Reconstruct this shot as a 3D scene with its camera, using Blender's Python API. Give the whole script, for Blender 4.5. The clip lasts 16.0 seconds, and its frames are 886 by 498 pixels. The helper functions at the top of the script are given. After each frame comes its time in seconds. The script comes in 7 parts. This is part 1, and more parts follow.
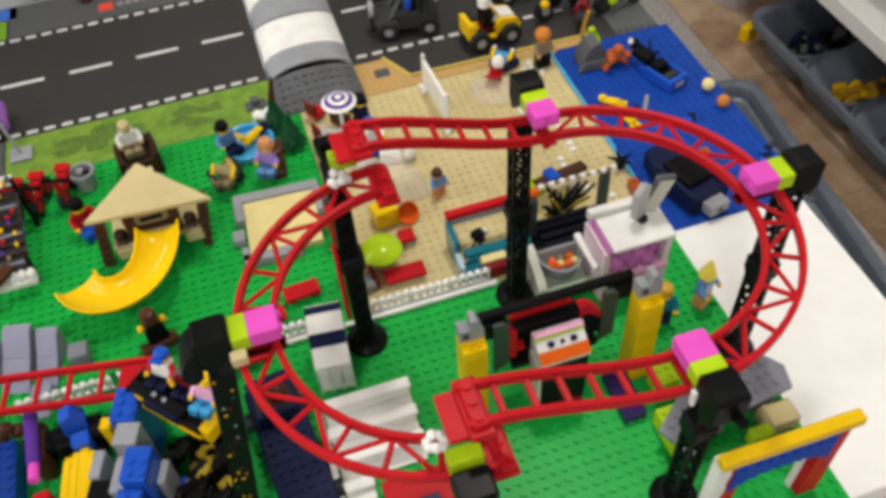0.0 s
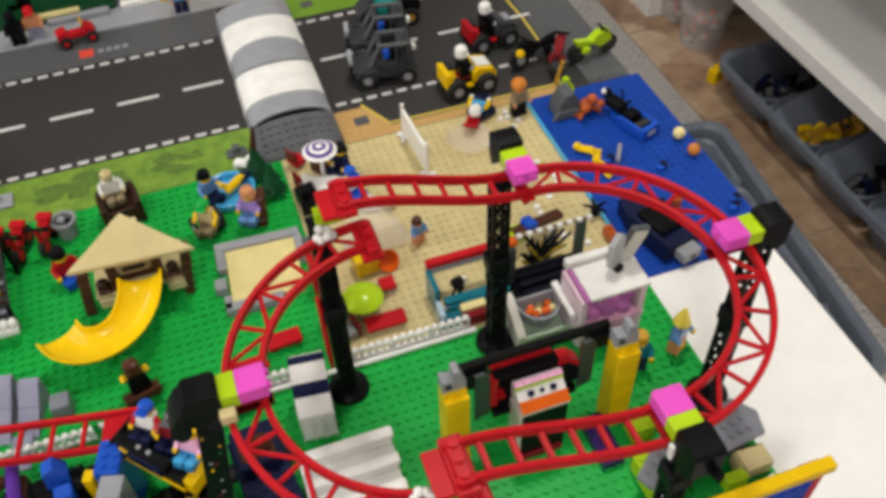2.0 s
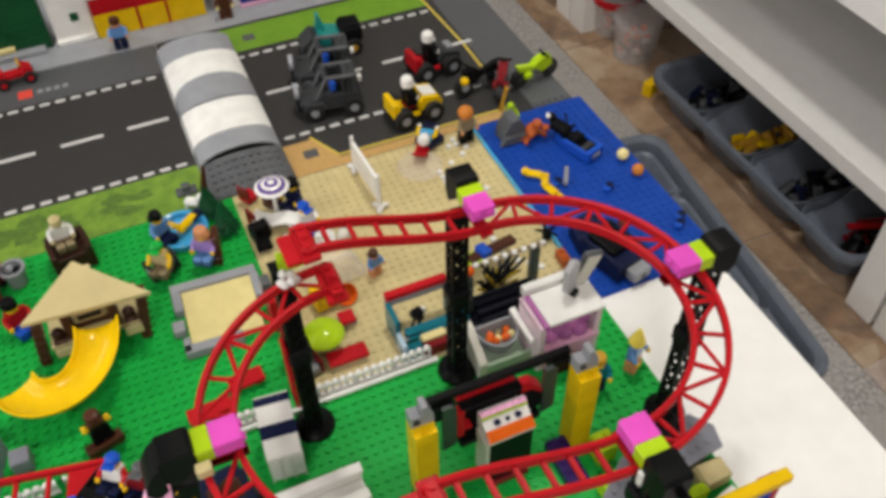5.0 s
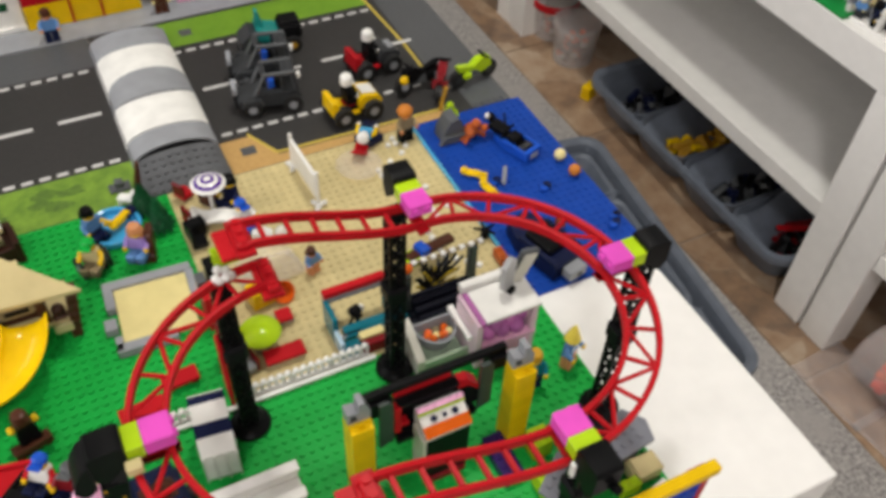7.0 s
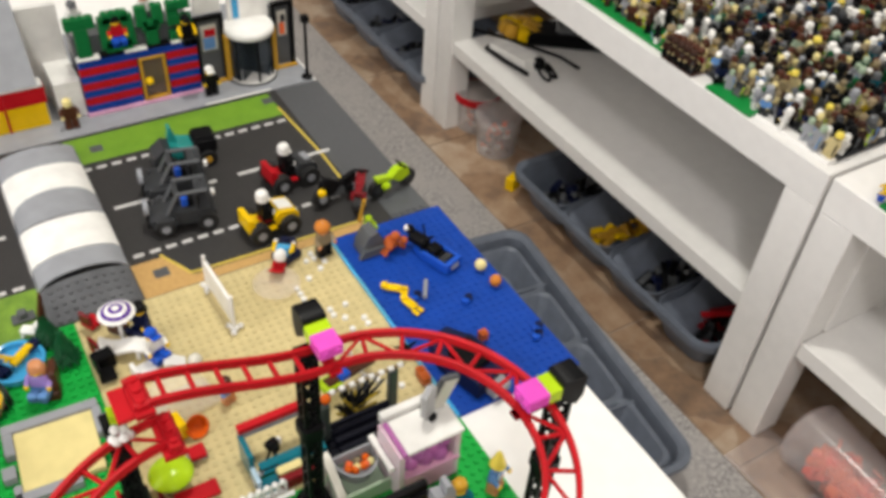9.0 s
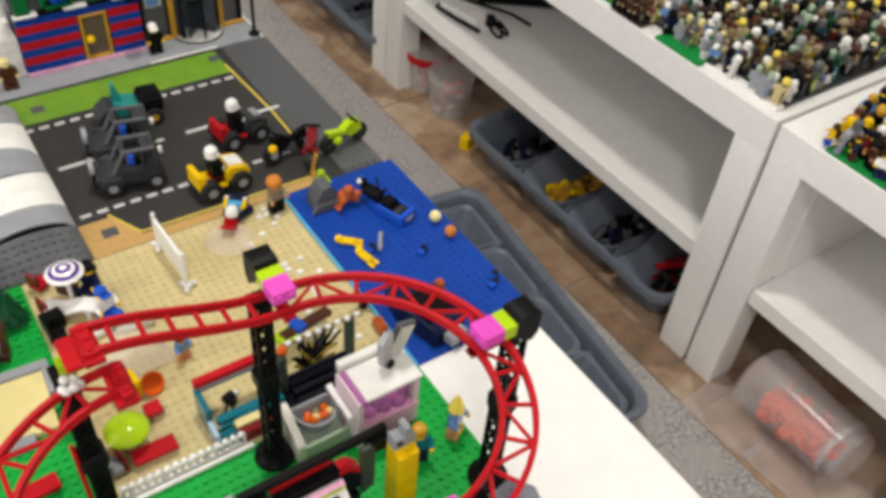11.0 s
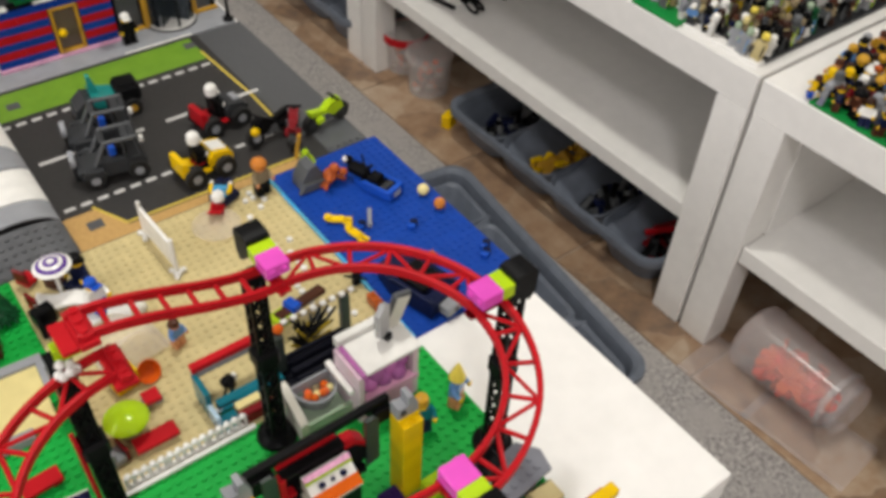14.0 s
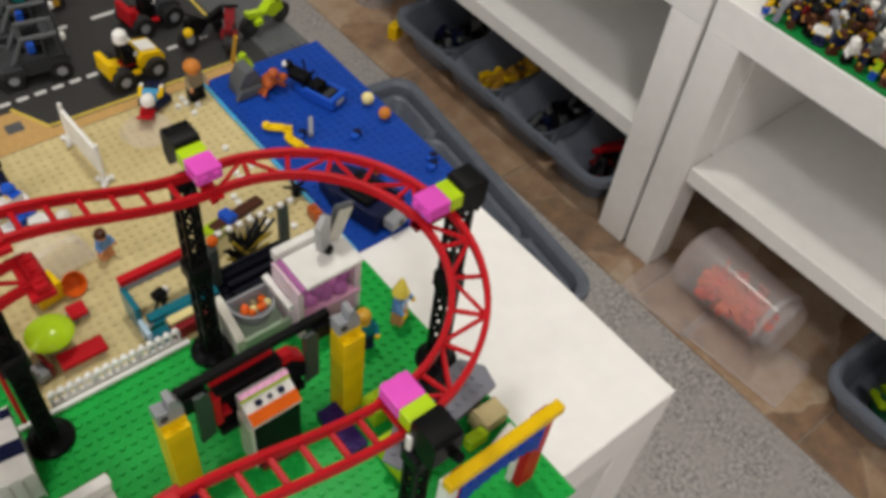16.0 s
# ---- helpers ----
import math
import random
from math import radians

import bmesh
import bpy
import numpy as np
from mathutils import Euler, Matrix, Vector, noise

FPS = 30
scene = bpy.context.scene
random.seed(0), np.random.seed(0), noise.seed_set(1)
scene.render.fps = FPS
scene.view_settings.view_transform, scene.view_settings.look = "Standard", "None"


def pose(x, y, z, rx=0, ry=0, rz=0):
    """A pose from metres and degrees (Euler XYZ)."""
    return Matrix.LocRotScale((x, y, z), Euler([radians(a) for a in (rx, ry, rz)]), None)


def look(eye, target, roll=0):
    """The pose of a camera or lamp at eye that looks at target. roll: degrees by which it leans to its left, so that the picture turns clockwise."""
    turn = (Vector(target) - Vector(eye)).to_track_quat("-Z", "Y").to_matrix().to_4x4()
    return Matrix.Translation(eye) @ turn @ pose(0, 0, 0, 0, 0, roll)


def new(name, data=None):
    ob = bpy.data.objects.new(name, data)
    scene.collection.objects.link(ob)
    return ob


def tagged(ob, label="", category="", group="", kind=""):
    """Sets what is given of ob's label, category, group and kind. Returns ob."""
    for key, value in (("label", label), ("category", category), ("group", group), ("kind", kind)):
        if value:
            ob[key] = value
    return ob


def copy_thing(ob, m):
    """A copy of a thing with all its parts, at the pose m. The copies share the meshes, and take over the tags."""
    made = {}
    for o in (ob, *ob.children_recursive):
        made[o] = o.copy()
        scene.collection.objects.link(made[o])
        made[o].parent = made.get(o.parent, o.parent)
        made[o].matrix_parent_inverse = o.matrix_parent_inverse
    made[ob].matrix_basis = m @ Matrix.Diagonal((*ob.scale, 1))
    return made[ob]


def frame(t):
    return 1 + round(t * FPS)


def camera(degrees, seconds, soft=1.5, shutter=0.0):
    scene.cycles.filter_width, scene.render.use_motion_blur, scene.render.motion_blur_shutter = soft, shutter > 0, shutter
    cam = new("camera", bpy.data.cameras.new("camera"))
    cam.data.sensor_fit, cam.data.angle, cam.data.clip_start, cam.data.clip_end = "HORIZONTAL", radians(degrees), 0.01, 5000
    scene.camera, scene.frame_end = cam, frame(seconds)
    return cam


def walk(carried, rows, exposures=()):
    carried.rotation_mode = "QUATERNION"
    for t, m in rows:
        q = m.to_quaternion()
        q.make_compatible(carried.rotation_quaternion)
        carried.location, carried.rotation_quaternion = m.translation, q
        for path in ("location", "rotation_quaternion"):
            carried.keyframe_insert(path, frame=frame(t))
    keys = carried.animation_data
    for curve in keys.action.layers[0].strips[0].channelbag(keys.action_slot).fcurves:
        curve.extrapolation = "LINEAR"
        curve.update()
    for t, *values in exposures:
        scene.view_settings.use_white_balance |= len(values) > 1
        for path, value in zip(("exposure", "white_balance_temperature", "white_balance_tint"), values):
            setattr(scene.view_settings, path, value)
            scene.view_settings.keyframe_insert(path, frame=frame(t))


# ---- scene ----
cam = camera(54.02, 16.0, soft=3.9, shutter=0.5)
PATH = [
    (0, (-0.0407, -0.3981, 0.5394), (0.1233, 0.2299, -0.2214), -4.35),
    (0.5, (-0.0253, -0.4018, 0.5382), (0.1241, 0.2255, -0.2262), -7.30),
    (1, (-0.0297, -0.3998, 0.5458), (0.0885, 0.2289, -0.2228), -7.77),
    (1.5, (-0.0439, -0.3953, 0.5564), (0.1082, 0.2349, -0.2050), -6.02),
    (2, (-0.0448, -0.3950, 0.5584), (0.1579, 0.2482, -0.1799), -2.44),
    (2.5, (-0.0347, -0.3887, 0.5605), (0.1849, 0.2284, -0.1950), -4.12),
    (3, (-0.0403, -0.3860, 0.5582), (0.2037, 0.2265, -0.1936), -1.97),
    (3.5, (-0.0451, -0.3791, 0.5604), (0.2148, 0.2208, -0.1963), 0.42),
    (3.7, (-0.0440, -0.3773, 0.5634), (0.2122, 0.2351, -0.1845), -1.50),
    (5.8, (-0.0576, -0.3924, 0.5784), (0.2380, 0.2306, -0.1458), 1.32),
    (6, (-0.0575, -0.3930, 0.5782), (0.2584, 0.2203, -0.1457), 2.62),
    (6.5, (-0.0591, -0.3941, 0.5729), (0.2464, 0.2115, -0.1619), 2.68),
    (7, (-0.0522, -0.3912, 0.5752), (0.2766, 0.2106, -0.1526), 3.23),
    (7.5, (-0.0463, -0.3919, 0.5773), (0.3022, 0.2089, -0.1421), 3.28),
    (8, (-0.0494, -0.3936, 0.5711), (0.2933, 0.1907, -0.1644), 4.61),
    (8.2, (-0.0452, -0.3899, 0.5745), (0.3029, 0.1866, -0.1640), 3.48),
    (8.3, (-0.0383, -0.3836, 0.5803), (0.3316, 0.1985, -0.1425), 4.00),
    (8.4, (-0.0305, -0.3767, 0.5867), (0.3614, 0.2229, -0.1097), 3.04),
    (8.5, (-0.0216, -0.3687, 0.5940), (0.3894, 0.2442, -0.0809), 2.29),
    (8.6, (-0.0215, -0.3679, 0.5946), (0.4070, 0.2456, -0.0691), 0.70),
    (8.7, (-0.0215, -0.3674, 0.5949), (0.4122, 0.2492, -0.0625), 1.35),
    (9, (-0.0213, -0.3660, 0.5959), (0.3955, 0.2550, -0.0679), 4.71),
    (9.5, (-0.0125, -0.3736, 0.5944), (0.4159, 0.2297, -0.0783), 5.22),
    (10, (-0.0276, -0.3750, 0.5882), (0.3923, 0.2254, -0.0923), 5.93),
    (10.2, (-0.0242, -0.3732, 0.5877), (0.4050, 0.2253, -0.0887), 5.26),
    (12.3, (-0.0223, -0.3850, 0.5659), (0.4333, 0.1567, -0.1405), 7.44),
    (12.5, (-0.0236, -0.3843, 0.5653), (0.4131, 0.1678, -0.1450), 5.55),
    (13, (-0.0227, -0.3863, 0.5673), (0.4437, 0.1437, -0.1409), 7.59),
    (13.5, (-0.0271, -0.3822, 0.5671), (0.4395, 0.1513, -0.1383), 7.27),
    (14, (-0.0289, -0.3801, 0.5673), (0.4239, 0.1770, -0.1288), 3.23),
    (14.5, (-0.0250, -0.3770, 0.5667), (0.4700, 0.1422, -0.1301), 6.82),
    (15, (-0.0177, -0.3710, 0.5592), (0.4843, 0.1144, -0.1566), 8.69),
    (15.5, (-0.0201, -0.3645, 0.5489), (0.4659, 0.1088, -0.1858), 10.02),
    (16, (-0.0189, -0.3690, 0.5432), (0.4465, 0.0939, -0.2112), 8.44),
]
walk(cam, [(t, look(eye, target, roll)) for t, eye, target, roll in PATH],
     exposures=[(0.0, -0.30), (2.0, -0.35), (3.5, -0.38), (6.0, -0.36), (7.5, -0.31), (8.5, -0.27), (8.7, -0.05), (9.0, -0.06), (10.2, -0.09), (12.5, -0.26), (14.0, -0.27), (15.0, -0.44), (16.0, -0.52)])

# ---- world, lights, exposure ----
scene.view_settings.exposure = 0.0
world = bpy.data.worlds.new("room_air")
scene.world = world
world.use_nodes = True
world.node_tree.nodes["Background"].inputs["Color"].default_value = (0.9, 0.86, 0.8, 1)
world.node_tree.nodes["Background"].inputs["Strength"].default_value = 0.03

FLOOR_Z = -0.455      # metres; the big table's top is at z = 0
CEIL_Z = 2.05


def area_lamp(name, at, target, size, watts, colour):
    lamp = bpy.data.lights.new(name, "AREA")
    lamp.shape, lamp.size, lamp.energy, lamp.color = "DISK", size, watts, colour
    ob = new(name, lamp)
    ob.matrix_world = look(at, target)
    return ob


WARM, COOL = (0.985, 0.965, 0.89), (1.0, 0.97, 0.96)
# unseen lamps: first two placed from cast shadows, third is an added fill
LAMPS = [(0.38, 0.46, 0.20, 20.5, WARM), (-0.55, -1.35, 0.40, 25, COOL), (-1.50, 0.60, 0.50, 6, (1.0, 0.955, 0.92))]
for x, y, size, watts, tone in LAMPS:
    area_lamp("ceiling_lamp_light", (x, y, CEIL_Z - 0.11), (x, y, 0), size, watts, tone)
# added cool light from an assumed, unseen west window; lifts the west-facing fronts
west_fill = area_lamp("window_light", (-2.06, 0.2, 0.95), (0, 0.2, 0.95), 1.4, 30, (0.98, 0.97, 0.99))
west_fill.data.shape = "SQUARE"

# ---- materials ----
def node_material(name):
    m = bpy.data.materials.new(name)
    m.use_nodes = True
    return m, m.node_tree.nodes, m.node_tree.links, m.node_tree.nodes["Principled BSDF"]


def plastic(name, rgb, rough=0.20, grime=0.10, spec=0.42):
    """Moulded plastic: faint uneven colour, handling marks in the gloss, small waves in the face."""
    m, n, l, b = node_material(name)
    geo = n.new("ShaderNodeNewGeometry")
    info = n.new("ShaderNodeObjectInfo")
    big = n.new("ShaderNodeTexNoise")
    big.inputs["Scale"].default_value = 55
    big.inputs["Detail"].default_value = 3
    fine = n.new("ShaderNodeTexNoise")
    fine.inputs["Scale"].default_value = 700
    fine.inputs["Detail"].default_value = 2
    l.new(geo.outputs["Position"], big.inputs["Vector"])
    l.new(geo.outputs["Position"], fine.inputs["Vector"])
    ramp = n.new("ShaderNodeMapRange")
    ramp.inputs[1].default_value, ramp.inputs[2].default_value = 0.3, 0.7
    ramp.inputs[3].default_value, ramp.inputs[4].default_value = 1 - grime, 1 + grime * 0.5
    l.new(big.outputs["Fac"], ramp.inputs[0])
    each = n.new("ShaderNodeMapRange")
    each.inputs[3].default_value, each.inputs[4].default_value = 0.95, 1.05
    l.new(info.outputs["Random"], each.inputs[0])
    mul = n.new("ShaderNodeMath")
    mul.operation = "MULTIPLY"
    l.new(ramp.outputs[0], mul.inputs[0])
    l.new(each.outputs[0], mul.inputs[1])
    mix = n.new("ShaderNodeVectorMath")
    mix.operation = "SCALE"
    mix.inputs[0].default_value = rgb
    l.new(mul.outputs[0], mix.inputs["Scale"])
    l.new(mix.outputs[0], b.inputs["Base Color"])
    gloss = n.new("ShaderNodeMapRange")
    gloss.inputs[3].default_value, gloss.inputs[4].default_value = rough * 0.9, rough * 1.15
    l.new(fine.outputs["Fac"], gloss.inputs[0])
    l.new(gloss.outputs[0], b.inputs["Roughness"])
    bump = n.new("ShaderNodeBump")
    bump.inputs["Strength"].default_value = 0.06
    bump.inputs["Distance"].default_value = 0.0006
    l.new(big.outputs["Fac"], bump.inputs["Height"])
    l.new(bump.outputs[0], b.inputs["Normal"])
    b.inputs["IOR"].default_value = 1.5
    b.inputs["Specular IOR Level"].default_value = spec
    return m


def clear_plastic(name, rgb, rough=0.12, alpha=0.35):
    m, n, l, b = node_material(name)
    b.inputs["Base Color"].default_value = (*rgb, 1)
    b.inputs["Roughness"].default_value = rough
    b.inputs["Alpha"].default_value = alpha
    b.inputs["IOR"].default_value = 1.45
    return m


def speckled(name, dark, light, scale, spread=(0.42, 0.58), rough=0.4, bump_mm=0.0, third=None):
    m, n, l, b = node_material(name)
    geo = n.new("ShaderNodeNewGeometry")
    a = n.new("ShaderNodeTexNoise")
    a.inputs["Scale"].default_value, a.inputs["Detail"].default_value, a.inputs["Roughness"].default_value = scale, 6, 0.75
    c = n.new("ShaderNodeTexNoise")
    c.inputs["Scale"].default_value, c.inputs["Detail"].default_value = scale / 9, 4
    for t in (a, c):
        l.new(geo.outputs["Position"], t.inputs["Vector"])
    r = n.new("ShaderNodeValToRGB")
    r.color_ramp.elements[0].position, r.color_ramp.elements[1].position = spread
    r.color_ramp.elements[0].color, r.color_ramp.elements[1].color = (*dark, 1), (*light, 1)
    l.new(a.outputs["Fac"], r.inputs["Fac"])
    out = r.outputs["Color"]
    if third:
        mx = n.new("ShaderNodeMix")
        mx.data_type = "RGBA"
        mr = n.new("ShaderNodeMapRange")
        mr.inputs[1].default_value, mr.inputs[2].default_value = 0.42, 0.66
        l.new(c.outputs["Fac"], mr.inputs[0])
        l.new(mr.outputs[0], mx.inputs["Factor"])
        l.new(out, mx.inputs["A"])
        mx.inputs["B"].default_value = (*third, 1)
        out = mx.outputs["Result"]
    l.new(out, b.inputs["Base Color"])
    b.inputs["Roughness"].default_value = rough
    if bump_mm:
        bp = n.new("ShaderNodeBump")
        bp.inputs["Strength"].default_value, bp.inputs["Distance"].default_value = 0.5, bump_mm / 1000
        l.new(a.outputs["Fac"], bp.inputs["Height"])
        l.new(bp.outputs[0], b.inputs["Normal"])
    return m


def flagstone(name):
    """Stone-patterned floor tile: irregular tan, rust and cream flags with paler veins between them."""
    m, n, l, b = node_material(name)
    geo, info = n.new("ShaderNodeNewGeometry"), n.new("ShaderNodeObjectInfo")
    warp = n.new("ShaderNodeTexNoise")
    warp.inputs["Scale"].default_value, warp.inputs["Detail"].default_value = 11, 3
    l.new(geo.outputs["Position"], warp.inputs["Vector"])
    bend = n.new("ShaderNodeVectorMath")
    bend.operation = "MULTIPLY_ADD"
    bend.inputs[1].default_value = (0.09, 0.09, 0)
    l.new(warp.outputs["Color"], bend.inputs[0])
    l.new(geo.outputs["Position"], bend.inputs[2])
    cell, edge = n.new("ShaderNodeTexVoronoi"), n.new("ShaderNodeTexVoronoi")
    edge.feature = "DISTANCE_TO_EDGE"
    for v in (cell, edge):
        v.inputs["Scale"].default_value = 9.5
        l.new(bend.outputs[0], v.inputs["Vector"])
    tone = n.new("ShaderNodeSeparateColor")
    l.new(cell.outputs["Color"], tone.inputs[0])
    grain = n.new("ShaderNodeTexNoise")
    grain.inputs["Scale"].default_value, grain.inputs["Detail"].default_value, grain.inputs["Roughness"].default_value = 26, 6, 0.65
    l.new(geo.outputs["Position"], grain.inputs["Vector"])
    mixed = n.new("ShaderNodeMath")
    mixed.operation = "MULTIPLY_ADD"
    mixed.inputs[1].default_value = 0.55
    l.new(tone.outputs[0], mixed.inputs[0])
    share = n.new("ShaderNodeMath")
    share.operation = "MULTIPLY_ADD"
    share.inputs[1].default_value, share.inputs[2].default_value = 1.1, -0.32
    l.new(grain.outputs["Fac"], share.inputs[0])
    l.new(share.outputs[0], mixed.inputs[2])
    r = n.new("ShaderNodeValToRGB")
    for k, (p, c) in enumerate(((0.10, (0.20, 0.135, 0.095)), (0.36, (0.36, 0.225, 0.135)), (0.60, (0.47, 0.325, 0.21)), (0.90, (0.60, 0.475, 0.35)))):
        e = r.color_ramp.elements[k] if k < 2 else r.color_ramp.elements.new(p)
        e.position, e.color = p, (*c, 1)
    l.new(mixed.outputs[0], r.inputs["Fac"])
    vein = n.new("ShaderNodeMapRange")
    vein.inputs[1].default_value, vein.inputs[2].default_value, vein.inputs[3].default_value, vein.inputs[4].default_value = 0.0, 0.05, 0.16, 0.0
    l.new(edge.outputs["Distance"], vein.inputs[0])
    mx = n.new("ShaderNodeMix")
    mx.data_type = "RGBA"
    l.new(vein.outputs[0], mx.inputs["Factor"])
    l.new(r.outputs["Color"], mx.inputs["A"])
    mx.inputs["B"].default_value = (0.52, 0.42, 0.31, 1)
    each = n.new("ShaderNodeMapRange")
    each.inputs[3].default_value, each.inputs[4].default_value = 0.78, 0.98
    l.new(info.outputs["Random"], each.inputs[0])
    out = n.new("ShaderNodeVectorMath")
    out.operation = "SCALE"
    l.new(mx.outputs["Result"], out.inputs[0])
    l.new(each.outputs[0], out.inputs["Scale"])
    l.new(out.outputs[0], b.inputs["Base Color"])
    b.inputs["Roughness"].default_value = 0.34
    bump = n.new("ShaderNodeBump")
    bump.inputs["Strength"].default_value, bump.inputs["Distance"].default_value = 0.4, 0.0006
    l.new(grain.outputs["Fac"], bump.inputs["Height"])
    l.new(bump.outputs[0], b.inputs["Normal"])
    return m


M = {k: plastic("plastic_" + k, c, rough=0.30 if max(c) < 0.08 else 0.17, spec=(0.06 if max(c) < 0.01 else 0.14) if max(c) < 0.08 else 0.20) for k, c in dict(
    green=(0.012, 0.395, 0.058), tan=(0.60, 0.50, 0.255), blue=(0.014, 0.085, 0.50), red=(0.46, 0.010, 0.016),
    yellow=(0.83, 0.53, 0.004), white=(0.82, 0.81, 0.77), pink=(0.72, 0.085, 0.50), lime=(0.42, 0.62, 0.012),
    black=(0.0065, 0.0065, 0.007), dark_grey=(0.105, 0.11, 0.115), grey=(0.30, 0.31, 0.33), orange=(0.75, 0.13, 0.012),
    brown=(0.075, 0.026, 0.014), navy=(0.008, 0.012, 0.045), azure=(0.06, 0.36, 0.66), teal=(0.010, 0.15, 0.20),
    lavender=(0.27, 0.27, 0.36), sand_green=(0.36, 0.46, 0.33), purple=(0.10, 0.03, 0.27), light_pink=(0.80, 0.42, 0.60),
    nougat=(0.62, 0.27, 0.12), head_yellow=(0.86, 0.55, 0.02), cream=(0.78, 0.67, 0.30), dark_red=(0.19, 0.012, 0.016),
    dark_green=(0.008, 0.075, 0.025), orchid=(0.33, 0.13, 0.50), gold=(0.55, 0.30, 0.03), mid_blue=(0.13, 0.28, 0.56),
    dark_tan=(0.27, 0.21, 0.12), coral=(0.86, 0.16, 0.05), charcoal=(0.040, 0.042, 0.045), jade=(0.02, 0.26, 0.24), olive_gold=(0.34, 0.24, 0.02), ginger=(0.55, 0.19, 0.03), rust=(0.46, 0.10, 0.022), lemon=(0.82, 0.66, 0.10), dark_brown=(0.038, 0.016, 0.010), deep_blue=(0.009, 0.045, 0.28), dark_purple=(0.032, 0.012, 0.10), mauve=(0.42, 0.13, 0.36), lilac=(0.40, 0.27, 0.68), stone_grey=(0.20, 0.205, 0.235)).items()}
M["red"] = plastic("plastic_red", (0.47, 0.010, 0.016), 0.36, 0.10, 0.09)
M["orange"] = plastic("plastic_orange", (0.75, 0.13, 0.012), 0.26, 0.10, 0.12)
for k, c in (("green", (0.012, 0.395, 0.058)), ("tan", (0.60, 0.50, 0.255)), ("blue", (0.010, 0.060, 0.36))):
    M["plate_" + k] = plastic("baseplate_" + k, c, 0.34, 0.10, 0.12)
M["clear"] = clear_plastic("clear_plastic", (0.92, 0.84, 0.83), 0.12, 0.13)
M["hazy"] = clear_plastic("hazy_plastic", (0.88, 0.80, 0.79), 0.16, 0.17)
M["matte_charcoal"] = plastic("matte_charcoal_plastic", (0.115, 0.118, 0.125), 0.62, 0.2, 0.15)
M["leaf_green"] = plastic("plastic_leaf_green", (0.008, 0.15, 0.04), 0.3, 0.1, 0.15)
M["display_green"] = plastic("plastic_display_green", (0.010, 0.24, 0.05), 0.3, 0.1, 0.12)
M["matte_navy"] = plastic("matte_navy_plastic", (0.010, 0.014, 0.052), 0.6, 0.1, 0.08)
M["matte_blue"] = plastic("matte_blue_plastic", (0.010, 0.06, 0.42), 0.5, 0.1, 0.12)
M["ember"] = plastic("plastic_ember", (0.92, 0.10, 0.05))
M["dark_slate"] = plastic("plastic_dark_slate", (0.045, 0.058, 0.052), 0.3, 0.1, 0.3)
M["bone"] = plastic("plastic_bone", (0.62, 0.60, 0.52))
M["pale_pink"] = plastic("plastic_pale_pink", (0.80, 0.60, 0.68))
M["orchid_pink"] = plastic("plastic_orchid_pink", (0.55, 0.16, 0.45))
M["pale_blue"] = plastic("plastic_pale_blue", (0.40, 0.55, 0.66))
M["stage_navy"] = plastic("plastic_stage_navy", (0.006, 0.0065, 0.012), 0.5, 0.1, 0.08)
M["brown_glass"] = clear_plastic("brown_glass", (0.16, 0.11, 0.08), 0.15, 0.75)
M["frosted"] = clear_plastic("frosted_plastic", (0.74, 0.68, 0.65), 0.25, 0.32)
M["smoke"] = clear_plastic("smoke_plastic", (0.03, 0.04, 0.05), 0.08, 0.80)
M["ice_blue"] = clear_plastic("ice_blue_plastic", (0.10, 0.42, 0.62), 0.10, 0.85)
M["bin_grey"] = plastic("bin_grey_plastic", (0.138, 0.158, 0.195), 0.36, 0.14)
M["lacquer"] = plastic("white_lacquer", (0.855, 0.84, 0.81), 0.30, 0.03)
M["rubber"] = plastic("tyre_rubber", (0.009, 0.009, 0.009), 0.62)
M["chrome"] = plastic("grey_metal_paint", (0.42, 0.42, 0.42), 0.22)
M["granite"] = speckled("granite_slab", (0.15, 0.142, 0.136), (0.58, 0.55, 0.525), 165, (0.37, 0.63), 0.38, 0.0, (0.41, 0.385, 0.365))
M["brown_tile"] = flagstone("brown_stone_tile")
M["grout"] = speckled("tile_grout", (0.34, 0.27, 0.21), (0.42, 0.34, 0.27), 300, rough=0.8)
M["wall_paint"] = speckled("wall_paint", (0.70, 0.67, 0.64), (0.75, 0.72, 0.69), 40, rough=0.8)
M["asphalt_print"] = speckled("printed_asphalt", (0.019, 0.018, 0.0175), (0.028, 0.0265, 0.0255), 420, rough=0.55)
M["grass_print"] = speckled("printed_grass", (0.10, 0.20, 0.016), (0.20, 0.34, 0.03), 60, (0.35, 0.65), 0.5)
M["bush_print"] = speckled("printed_bush", (0.045, 0.10, 0.012), (0.12, 0.22, 0.022), 150, (0.35, 0.65), 0.5)
M["lawn_print"] = speckled("printed_lawn", (0.115, 0.25, 0.012), (0.16, 0.31, 0.02), 30, (0.35, 0.65), 0.5)
M["paving_print"] = speckled("printed_paving", (0.066, 0.069, 0.073), (0.082, 0.085, 0.09), 350, rough=0.5)
M["pale_paving_print"] = speckled("printed_pale_paving", (0.235, 0.23, 0.25), (0.275, 0.27, 0.29), 350, rough=0.5)
M["ochre_print"] = speckled("printed_ochre", (0.46, 0.27, 0.085), (0.54, 0.33, 0.11), 250, rough=0.5)
M["line_print"] = speckled("printed_white_line", (0.56, 0.55, 0.53), (0.64, 0.63, 0.61), 300, rough=0.5)
